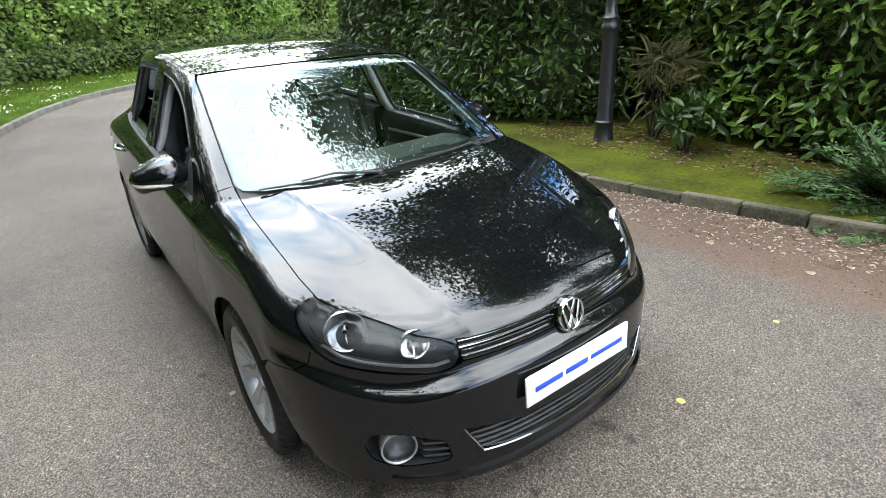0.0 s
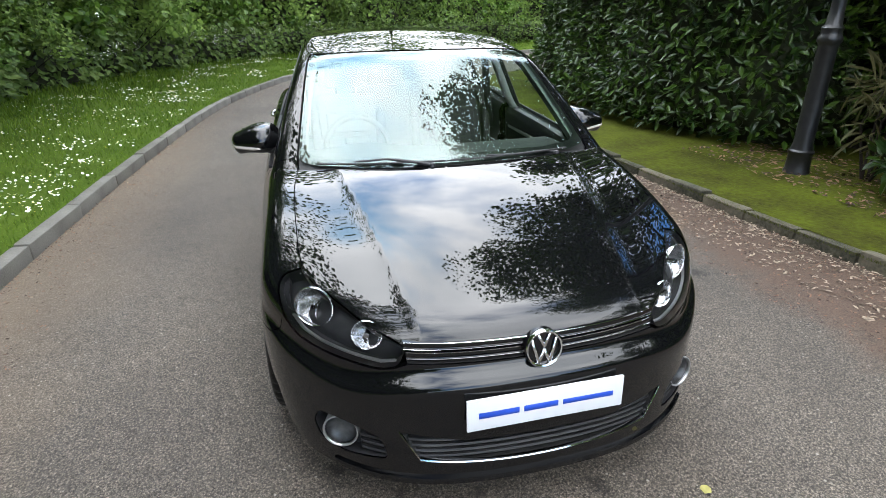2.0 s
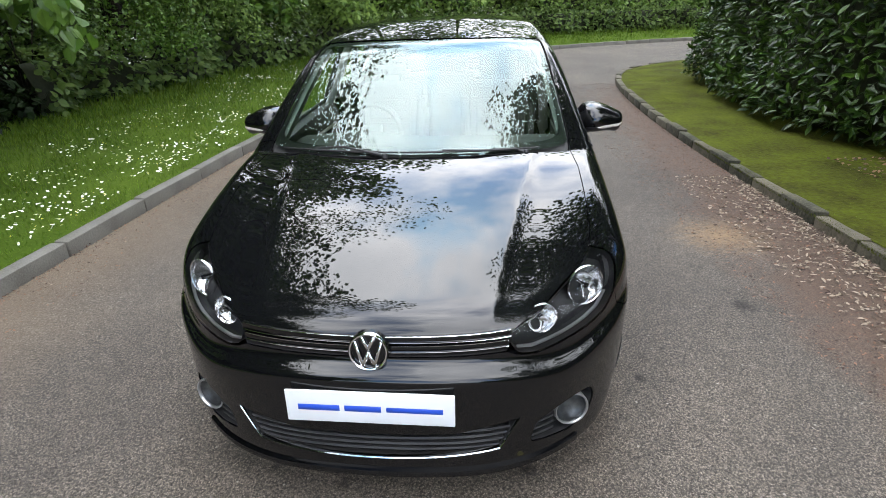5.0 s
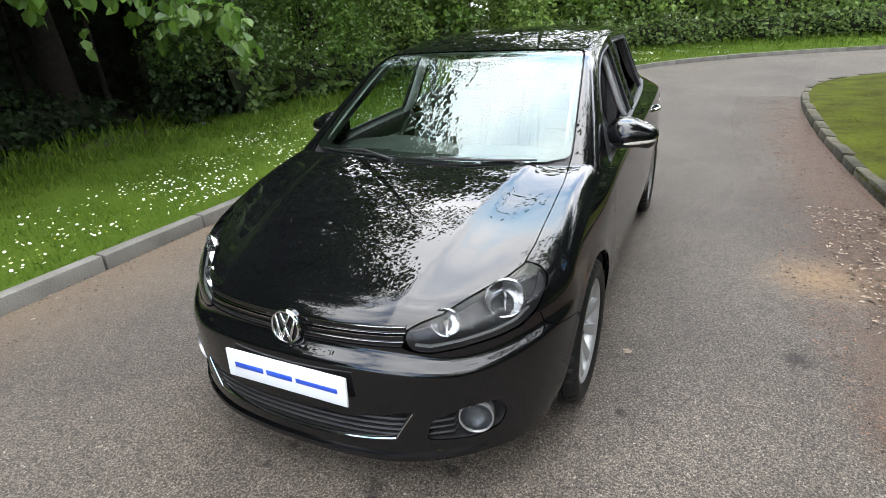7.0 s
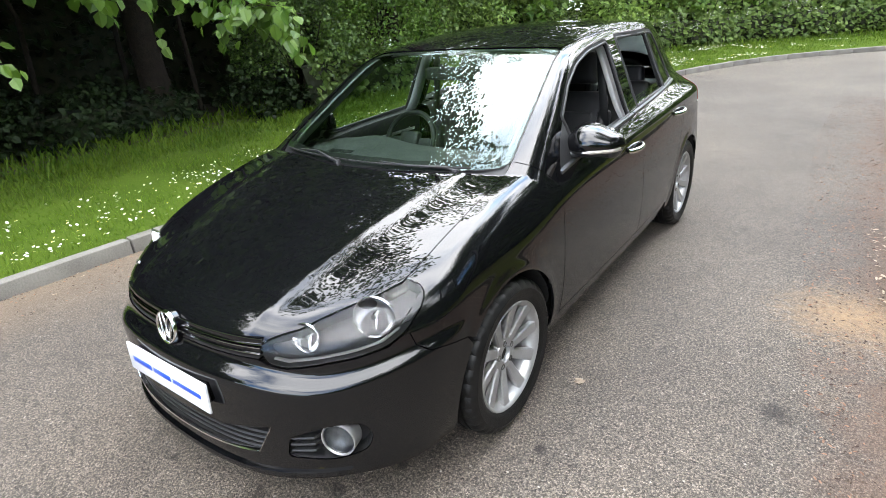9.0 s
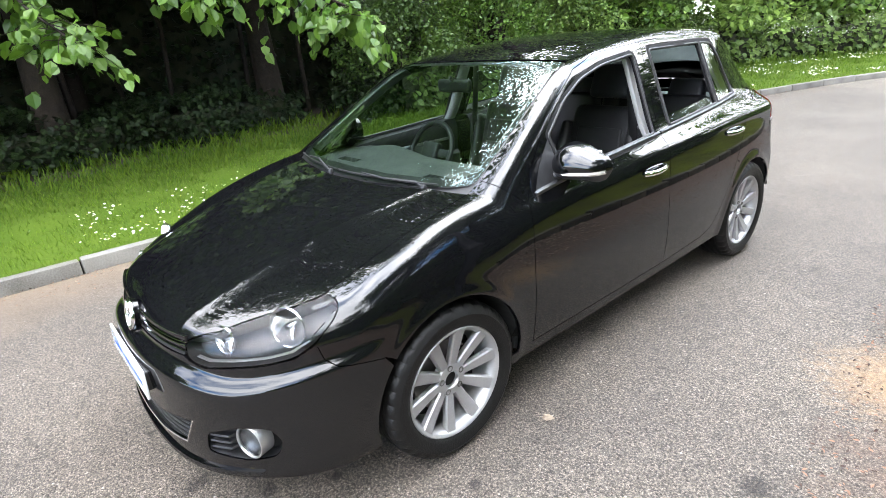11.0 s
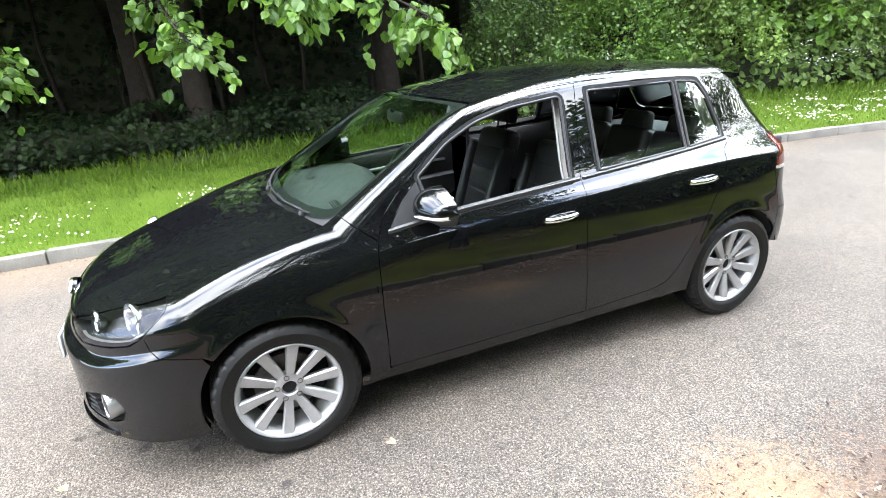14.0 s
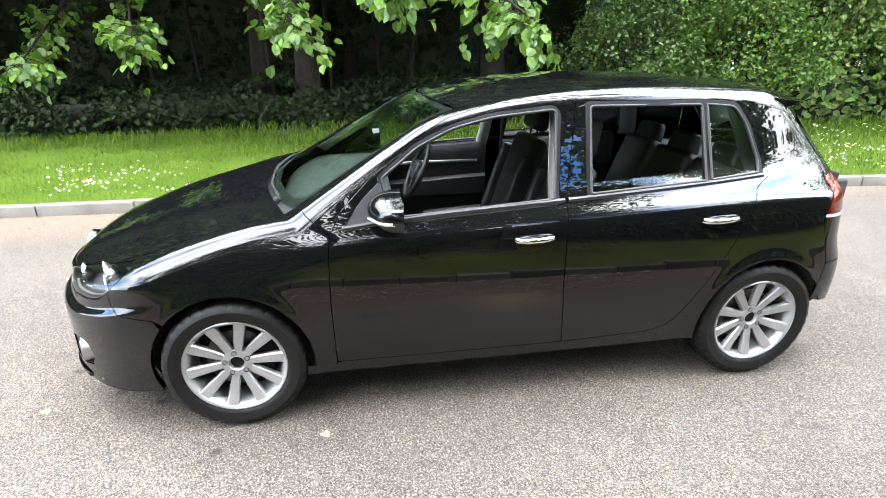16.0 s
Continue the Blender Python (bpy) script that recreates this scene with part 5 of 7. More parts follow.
def window_seal(poly, r, inset):
    """A rubber run round a window opening."""
    pts = []
    for a, b in poly + poly[:1]:
        pts.append((float(side_x(np.array(a), np.array(b))) - inset, a, b))
    return tube(pts, r, 6, cap=False)


for doors, poly in ((fdoors, GLASS_F), (rdoors, GLASS_R), (rdoors, GLASS_Q)):
    for k, door in enumerate(doors):
        b = window_seal(poly, 0.0075, 0.004)
        if k:
            b.transform(Matrix.Diagonal((-1, 1, 1, 1)))
            bmesh.ops.reverse_faces(b, faces=b.faces[:])
        part("window_seal", b, SEAL, door)

# dark printed border of the windscreen
border = cut(skin(*rays_down(-0.74, 0.74, 0.09, 1.07, 0.02), 2.0), SCREEN_OUT, "top", True)
inner_line = shape([(0.0, 0.185), (0.25, 0.200), (0.45, 0.243), (0.60, 0.300, .02), (0.655, 0.350, .03), (0.648, 0.45), (0.614, 0.70), (0.564, 0.975, .03), (0.45, 0.955), (0.25, 0.914), (0.0, 0.898)])
cut(border, inner_line + mirrored(inner_line[1:-1]), "top", False)
panel("screen_border", border, SEAL, screen, "black printed border", flange=0.0, gap=0.003, offset=-0.007)
# cowl and wipers
bm = bmesh.new()
rings = []
for i in range(41):
    x = -0.69 + 1.38 * i / 40
    y0 = float(np.interp(abs(x), [p[0] for p in HOOD_BACK[::-1]] + [0.70], [p[1] for p in HOOD_BACK[::-1]] + [0.262]))
    y1 = y0 + 0.06
    rings.append([bm.verts.new((x, y0 - 0.03, float(hood_z(x, y0)) - 0.030)), bm.verts.new((x, y0 + 0.012, float(hood_z(x, y0)) - 0.018)), bm.verts.new((x, y1, float(screen_z(x, y1)) - 0.008))])
for p, q in zip(rings, rings[1:]):
    for i in range(2):
        bm.faces.new((p[i], q[i], q[i + 1], p[i + 1]))
bmesh.ops.recalc_face_normals(bm, faces=bm.faces[:])
part("cowl_panel", smooth_by_angle(bm), SEAL, car, "black plastic cowl")


def on_screen(x, y, lift):
    return (x, y, float(screen_z(x, y)) + lift)


for px, tip in ((0.50, (-0.05, 0.155)), (-0.12, (-0.62, 0.285))):
    piv = on_screen(px, 0.130 + 0.30 * px * px, 0.000)
    mid = on_screen((px + tip[0]) / 2 + 0.06, 0.143 + 0.30 * ((px + tip[0]) / 2) ** 2, 0.014)
    end = on_screen((px + 2 * tip[0]) / 3, 0.146 + 0.30 * ((px + 2 * tip[0]) / 3) ** 2, 0.012)
    arm = tube([piv, (piv[0] - 0.05, piv[1] + 0.004, piv[2] + 0.012), mid, end], [0.009, 0.007, 0.005, 0.004], 8)
    cap = lathe([(0.0, 0.012), (0.011, 0.010), (0.015, 0.0), (0.015, -0.02)], 16, "z")
    cap.transform(Matrix.Translation(piv))
    wiper = part("wiper", join(arm, cap), PLASTIC, car, "black wiper resting at the screen's foot")
    pts = [on_screen(px + 0.06 + (tip[0] - px - 0.06) * i / 12, 0.140 + 0.30 * (px + 0.06 + (tip[0] - px - 0.06) * i / 12) ** 2, 0.008) for i in range(13)]
    part("wiper_blade", tube(pts, 0.0045, 6), SEAL, wiper)

# rear spoiler lip
bm = bmesh.new()
rings = []
for i in range(25):
    x = -0.55 + 1.10 * i / 24
    y = 2.835 - 0.22 * x * x
    z = 1.432 - 0.12 * x * x
    rings.append([bm.verts.new(p) for p in ((x, y - 0.10, z + 0.006), (x, y + 0.04, z - 0.012), (x, y + 0.045, z - 0.028), (x, y - 0.08, z - 0.045))])
for p, q in zip(rings, rings[1:]):
    for i in range(4):
        bm.faces.new((p[i], p[(i + 1) % 4], q[(i + 1) % 4], q[i]))
bm.faces.new(rings[0])
bm.faces.new(rings[-1])
bmesh.ops.recalc_face_normals(bm, faces=bm.faces[:])
part("roof_spoiler", smooth_by_angle(bm), PAINT, car)

# ---------------- cabin ----------------
def seat(x, y, parent, w=0.50, base=0.42):
    s = part("seat", rbox(w, 0.52, 0.16, 0.05, 4, (x, y, base), (4, 0, 0)), LEATHER, parent, "black leather seat")
    part("backrest", rbox(w * 0.96, 0.13, 0.64, 0.055, 4, (x, y + 0.36, base + 0.36), (-18, 0, 0), 0.86), LEATHER, s)
    for sx in (-1, 1):
        part("side_bolster", rbox(0.075, 0.14, 0.52, 0.034, 4, (x + sx * w * 0.42, y + 0.30, base + 0.33), (-18, sx * 3, 0), 0.8), LEATHER, s)
        part("cushion_bolster", rbox(0.08, 0.48, 0.10, 0.036, 4, (x + sx * w * 0.43, y - 0.01, base + 0.085), (4, 0, 0)), LEATHER, s)
        part("headrest_post", tube([(x + sx * 0.06, y + 0.455, base + 0.64), (x + sx * 0.06, y + 0.475, base + 0.74)], 0.006, 8), CHROME, s)
    part("headrest", rbox(0.27, 0.10, 0.19, 0.042, 4, (x, y + 0.485, base + 0.80), (-12, 0, 0), 0.88), LEATHER, s)
    for k in range(3):
        part("seat_panel", rbox(w * 0.58, 0.03, 0.135, 0.012, 3, (x, y + 0.255 + 0.047 * k, base + 0.20 + 0.145 * k), (-18, 0, 0)), LEATHER, s)
    return s


seat(0.37, 1.27, car)
seat(-0.37, 1.27, car)
part("rear_bench", rbox(1.24, 0.50, 0.17, 0.05, 4, (0, 2.12, 0.46), (4, 0, 0)), LEATHER, car)
for x in (-0.41, 0.0, 0.41):
    b = part("rear_backrest", rbox(0.40, 0.13, 0.58, 0.05, 4, (x, 2.45, 0.77), (-20, 0, 0), 0.93), LEATHER, car)
    part("headrest", rbox(0.25, 0.09, 0.13, 0.036, 4, (x, 2.575, 1.085), (-14, 0, 0), 0.9), LEATHER, b)
part("parcel_shelf", rbox(1.12, 0.42, 0.03, 0.01, 2, (0, 2.82, 0.99)), DASH, car)

bm = bmesh.new()
rings = []
for i in range(29):
    x = -0.67 + 1.34 * i / 28
    f = 0.30 * x * x
    hump = 0.035 * math.exp(-((x + 0.37) / 0.19) ** 2)
    rings.append([bm.verts.new(p) for p in ((x, 0.20 + f, 0.935), (x, 0.36 + f * 0.8, 0.945 + 0.2 * hump), (x, 0.56 + f * 0.4, 0.945 + 0.7 * hump), (x, 0.70 + f * 0.2, 0.935 + hump), (x, 0.765 + f * 0.1, 0.905 + hump), (x, 0.78, 0.80), (x, 0.72, 0.60), (x, 0.70, 0.45))])
for p, q in zip(rings, rings[1:]):
    for i in range(7):
        bm.faces.new((p[i], q[i], q[i + 1], p[i + 1]))
bmesh.ops.recalc_face_normals(bm, faces=bm.faces[:])
dash = part("dashboard", smooth_by_angle(bm, 60), DASH, car, "dark soft dashboard")
for x in (-0.37, 0.37):
    part("screen_vent", join(*[rbox(0.17, 0.006, 0.006, 0.002, 1, (x, 0.335 + 0.012 * k + 0.3 * x * x, 0.951 + 0.001 * k)) for k in range(4)]), SEAL, dash)
bm = bmesh.new()
ringv = []
for i in range(48):
    t = 2 * math.pi * i / 48
    ringv.append([bm.verts.new(((0.178 + 0.016 * math.cos(u)) * math.cos(t), (0.178 + 0.016 * math.cos(u)) * math.sin(t), 0.016 * math.sin(u))) for u in [2 * math.pi * k / 10 for k in range(10)]])
for i in range(48):
    for k in range(10):
        bm.faces.new((ringv[i][k], ringv[(i + 1) % 48][k], ringv[(i + 1) % 48][(k + 1) % 10], ringv[i][(k + 1) % 10]))
bm = join(smooth_by_angle(bm, 80), rbox(0.34, 0.05, 0.025, 0.01, 2, (0, 0, -0.01)), rbox(0.05, 0.17, 0.02, 0.008, 2, (0, -0.09, -0.01)), rbox(0.14, 0.12, 0.05, 0.02, 3, (0, 0, 0)))
bm.transform(pose(-0.37, 0.965, 0.885, 64, 0, 0))
part("steering_wheel", bm, LEATHER, car, "black steering wheel on the right-hand side")
part("rear_view_mirror", join(rbox(0.24, 0.035, 0.065, 0.018, 3, (0, 0.86, 1.29)), tube([(0, 0.87, 1.30), (0, 0.83, 1.335)], 0.010, 8)), SEAL, car)

liner = cut(skin(*rays_down(-0.63, 0.63, 0.91, 2.95, 0.04), 2.0), ROOF_OUT, "top", True)
panel("headliner", liner, LINING, car, "pale grey headlining", offset=-0.032, gap=0.03, flange=0.0)
for sx in (1, -1):
    def col(y0, z0, y1, z1, w0, w1, inset, name, mat, n=12):
        bm = bmesh.new()
        rings = []
        for i in range(n + 1):
            t = i / n
            y, z, w = y0 + (y1 - y0) * t, z0 + (z1 - z0) * t, w0 + (w1 - w0) * t
            x = float(side_x(np.array(y), np.array(z))) - inset
            rings.append([bm.verts.new((sx * (x + dx), y + dy * w, z)) for dx, dy in ((0, -0.5), (-0.03, -0.4), (-0.045, 0), (-0.03, 0.4), (0, 0.5))])
        for p, q in zip(rings, rings[1:]):
            for i in range(4):
                bm.faces.new((p[i], q[i], q[i + 1], p[i + 1]))
        bmesh.ops.recalc_face_normals(bm, faces=bm.faces[:])
        part(name, smooth_by_angle(bm, 60), mat, car, "pale lining of a roof pillar")

    col(1.478, 0.95, 1.520, 1.40, 0.085, 0.075, 0.034, "pillar_lining", LINING)
    col(2.56, 1.02, 2.45, 1.40, 0.13, 0.12, 0.030, "pillar_lining", LINING)
    bm = bmesh.new()
    rings = []
    for i in range(13):
        t = i / 12
        y = 0.34 + 0.64 * t
        xs = float(np.interp(y, [0.325, 0.45, 0.70, 0.98, 1.04], [0.693, 0.676, 0.640, 0.596, 0.573])) - 0.012
        z = float(top_z(xs, y)) - 0.014
        rings.append([bm.verts.new((sx * (xs - 0.030), y, z - 0.002)), bm.verts.new((sx * (xs + 0.010), y, z)), bm.verts.new((sx * (xs + 0.006), y + 0.05, z - 0.035)), bm.verts.new((sx * (xs - 0.022), y + 0.04, z - 0.03))])
    for p, q in zip(rings, rings[1:]):
        for i in range(4):
            bm.faces.new((p[i], q[i], q[(i + 1) % 4], p[(i + 1) % 4]))
    bmesh.ops.recalc_face_normals(bm, faces=bm.faces[:])
    part("pillar_lining", smooth_by_angle(bm, 60), PILLAR, car, "grey lining of a roof pillar")
    for y0, y1 in ((0.50, 1.50), (1.62, 2.44)):
        bm = bmesh.new()
        rings = []
        for i in range(13):
            y = y0 + (y1 - y0) * i / 12
            zb = float(BELT(y)) - 0.004
            xb = float(side_x(np.array(y), np.array(zb)))
            rings.append([bm.verts.new((sx * x, y, z)) for x, z in ((xb - 0.012, zb), (xb - 0.075, zb - 0.004), (xb - 0.10, zb - 0.05), (xb - 0.09, zb - 0.22), (0.70, zb - 0.24), (0.70, 0.62), (0.76, 0.58), (0.76, 0.34))])
        for p, q in zip(rings, rings[1:]):
            for i in range(7):
                bm.faces.new((p[i], q[i], q[i + 1], p[i + 1]))
        bmesh.ops.recalc_face_normals(bm, faces=bm.faces[:])
        card = part("door_card", smooth_by_angle(bm, 40), PLASTIC, car, "black inner door trim")
        part("trim_strip", tube([(sx * 0.735, y0 + 0.08, 0.835), (sx * 0.728, (y0 + y1) / 2, 0.855), (sx * 0.722, y1 - 0.06, 0.86)], 0.012, 8), SATIN, card, "satin silver strip")
    belt = rbox(0.05, 0.008, 0.5, 0.003, 1, (sx * 0.60, 1.58, 1.08), (0, sx * -6, 0))
    part("seat_belt", belt, SEAL, car)
part("centre_console", rbox(0.24, 0.85, 0.30, 0.03, 3, (0, 1.12, 0.50)), DASH, car)
part("cabin_floor", rbox(1.36, 2.1, 0.04, 0.01, 1, (0, 1.55, 0.335)), DARKVOID, car)
part("bulkhead", rbox(1.30, 0.03, 0.50, 0.01, 1, (0, 0.30, 0.66)), DARKVOID, car)
part("tail_lining", join(rbox(0.04, 0.55, 0.60, 0.01, 1, (0.66, 2.82, 0.70)), rbox(0.04, 0.55, 0.60, 0.01, 1, (-0.66, 2.82, 0.70)), rbox(1.2, 0.03, 0.40, 0.01, 1, (0, 3.10, 0.82))), DARKVOID, car)

# ---------------- plants ----------------
rs = np.random.RandomState(5)


def turned(d, up):
    """Frames for leaves: along d, facing about up."""
    d = d / np.linalg.norm(d, axis=1, keepdims=True)
    s = np.cross(d, up)
    ln = np.linalg.norm(s, axis=1, keepdims=True)
    s = np.where(ln > 1e-4, s / np.maximum(ln, 1e-4), np.array([1.0, 0, 0]))
    return d, s, np.cross(s, d)


LEAF_FORMS = {
    "long": ((0.0, 0.0, 0.0), (0.35, 0.19, 0.05), (0.72, 0.16, 0.04), (1.0, 0.0, -0.05)),
    "broad": ((0.0, 0.0, 0.0), (0.28, 0.40, 0.05), (0.66, 0.34, 0.03), (1.0, 0.0, -0.10)),
    "blade": ((0.0, 0.03, 0.0), (0.4, 0.025, 0.03), (0.75, 0.018, 0.0), (1.0, 0.0, -0.10)),
}


def leaf_cloud(name, base, way, face, size, form, mat):
    """One mesh of many leaves, each two halves folded along its rib."""
    n = len(base)
    d, s, u = turned(way, face)
    f = LEAF_FORMS[form]
    size = np.asarray(size).reshape(-1, 1)

    def at(a, b, c):
        return base + size * (d * a + s * b + u * c)
    (a0, _, _), (a1, b1, c1), (a2, b2, c2), (a3, _, c3) = f
    cols = [at(a0, 0, 0), at(a1, b1, c1), at(a2, b2, c2), at(a3, 0, c3), at(a2, -b2, c2), at(a1, -b1, c1)]
    verts = np.stack(cols, 1).reshape(-1, 3)
    k = np.arange(n)[:, None] * 6
    quads = np.concatenate([k + np.array([[0, 1, 2, 3]]), k + np.array([[0, 3, 4, 5]])], 0)
    return quick_mesh(name, verts, quads, mat, False)


def unit(v):
    return v / np.maximum(np.linalg.norm(v, axis=-1, keepdims=True), 1e-6)


def wave(p, scale, seed):
    """Slow noise over many points."""
    a = np.sin(p[:, 0] * scale * 1.7 + seed) * np.cos(p[:, 1] * scale * 1.3 + 2.1 * seed) + np.sin(p[:, 2] * scale * 2.3 + 0.7 * seed + p[:, 1] * scale)
    b = np.sin(p[:, 1] * scale * 3.1 + 1.3 * seed) * np.cos(p[:, 2] * scale * 3.7 + seed) + np.cos(p[:, 0] * scale * 2.9 + p[:, 2] * scale * 1.1)
    return 0.3 * a + 0.2 * b


def clumps(centres, radii, per, spread=1.0):
    """Leaf places: shells round many clump centres."""
    n = len(centres)
    v = unit(rs.normal(size=(n, per, 3)))
    r = rs.uniform(0.35, 1.0, (n, per, 1)) ** 0.6
    p = centres[:, None] + v * r * np.asarray(radii).reshape(-1, 1, 1) * np.array([1, 1, 0.75]) * spread
    return p.reshape(-1, 3), v.reshape(-1, 3)


def hedge(name, label, line, depth, height, density, size, bulge, mat, seed, core=True, lean=0.0, bottom=0.15, form="long", category="hedge", inner=None):
    """A clipped-looking wall of leaves along a line, dense outside, with a dark sheet within for its shade."""
    line = np.array(line, float)
    seg = np.linalg.norm(np.diff(line, axis=0), axis=1)
    s = np.concatenate([[0], np.cumsum(seg)])
    n = int(s[-1] * (height + depth * 0.5) * density)
    u = rs.uniform(0, s[-1], n)
    bx, by = np.interp(u, s, line[:, 0]), np.interp(u, s, line[:, 1])
    i = np.clip(np.searchsorted(s, u) - 1, 0, len(seg) - 1)
    t = unit(np.diff(line, axis=0))[i]
    out = np.stack([t[:, 1], -t[:, 0]], 1)
    v = rs.uniform(0, 1 + depth * 0.5 / height, n)
    face = v < 1
    z = bottom + np.where(face, v, 1) * (height - bottom)
    back = np.where(face, 0, (v - 1) * height / (depth * 0.5) * depth)
    pt = np.stack([u, z, back], 1)
    w = wave(np.stack([u, z * 0.8, back], 1), 1.1, seed) * bulge + rs.uniform(-0.16, 0.05, n) + lean * z
    w = w - 0.45 * np.clip((0.45 - z) / 0.45, 0, 1) ** 2
    w = np.where(face, w, w - back)
    zz = z + np.where(face, rs.normal(0, 0.03, n), wave(np.stack([u, back, z], 1), 1.3, seed + 2) * bulge + rs.uniform(-0.1, 0.06, n))
    base = np.stack([bx + out[:, 0] * w, by + out[:, 1] * w, zz], 1)
    outn = np.concatenate([out, np.zeros((n, 1))], 1)
    way = outn * 0.55 + rs.normal(0, 0.55, (n, 3)) + np.array([0, 0, -0.15])
    facing = outn * np.where(face, 0.7, 0.1)[:, None] + np.array([0, 0, 0.75]) + rs.normal(0, 0.35, (n, 3))
    ob = tagged(new(name), label, category)
    leaves = new("leaves", leaf_cloud("leaves", base, way, facing, rs.uniform(0.7, 1.25, n) * size, form, mat))
    leaves.parent = ob
    tagged(leaves, kind="stuff")
    if core:
        # added dark sheet behind the leaves stands in for the shade between them
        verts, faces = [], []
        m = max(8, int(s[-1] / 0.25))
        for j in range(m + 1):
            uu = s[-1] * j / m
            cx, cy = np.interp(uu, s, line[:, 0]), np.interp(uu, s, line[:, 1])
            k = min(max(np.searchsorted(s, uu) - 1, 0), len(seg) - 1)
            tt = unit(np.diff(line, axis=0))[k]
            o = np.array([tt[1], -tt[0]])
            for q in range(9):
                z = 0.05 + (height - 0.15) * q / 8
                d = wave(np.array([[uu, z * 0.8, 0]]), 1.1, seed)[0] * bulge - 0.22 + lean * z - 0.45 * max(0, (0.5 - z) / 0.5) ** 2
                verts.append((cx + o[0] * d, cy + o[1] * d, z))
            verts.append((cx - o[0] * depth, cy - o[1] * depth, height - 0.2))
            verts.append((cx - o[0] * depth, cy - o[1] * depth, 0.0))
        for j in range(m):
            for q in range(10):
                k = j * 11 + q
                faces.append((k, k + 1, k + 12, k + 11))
        c = new("inner_shade_sheet", mesh_from("inner_shade_sheet", verts, faces, inner or INNERSHADE, True))
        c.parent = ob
    return ob


# shade inside the foliage, put into a dark colour
INNERSHADE = surface("hedge_inner_shade", (0.008, 0.012, 0.005), (0.03, 0.035, 0.014), 0.95, scale=6, fine=0.5, fine_scale=40, bump=1.0, bump_scale=20)


def bush(name, label, centre, radius, count, size, form, mat, squash=0.8, clump=0.32, seed=0, category="shrub"):
    """A loose rounded shrub: stems and many leaf clumps."""
    ob = tagged(new(name), label, category)
    n = max(6, int(count / 45))
    v = unit(rs.normal(size=(n, 3)))
    v[:, 2] = np.abs(v[:, 2]) * 1.1 - 0.12
    r = rs.uniform(0.45, 1.0, (n, 1)) ** 0.5
    c = np.array(centre) + v * r * np.array([radius, radius, radius * squash])
    c[:, 2] = np.maximum(c[:, 2], 0.15)
    p, q = clumps(c, rs.uniform(0.6, 1.2, n) * radius * clump, 45)
    p[:, 2] = np.maximum(p[:, 2], 0.06)
    face = q * 0.6 + np.array([0, 0, 0.9]) + rs.normal(0, 0.4, p.shape)
    way = q * 0.6 + rs.normal(0, 0.6, p.shape) + np.array([0, 0, -0.1])
    lv = new("leaves", leaf_cloud("leaves", p, way, face, rs.uniform(0.6, 1.3, len(p)) * size, form, mat))
    lv.parent = ob
    tagged(lv, kind="stuff")
    bm = bmesh.new()
    for k in range(min(9, n)):
        e = c[k]
        b = np.array(centre) * np.array([1, 1, 0])
        b[2] = 0.02
        m = (b + e) / 2 + rs.normal(0, 0.06, 3) + np.array([0, 0, 0.1])
        tube([b + rs.normal(0, 0.05, 3) * np.array([1, 1, 0]), m, e], [0.016, 0.011, 0.005], 5, bm)
    me = bpy.data.meshes.new("stem")
    bm.to_mesh(me)
    bm.free()
    me.materials.append(BARK)
    st = tagged(new("stem", me), kind="stuff")
    st.parent = ob
    return ob


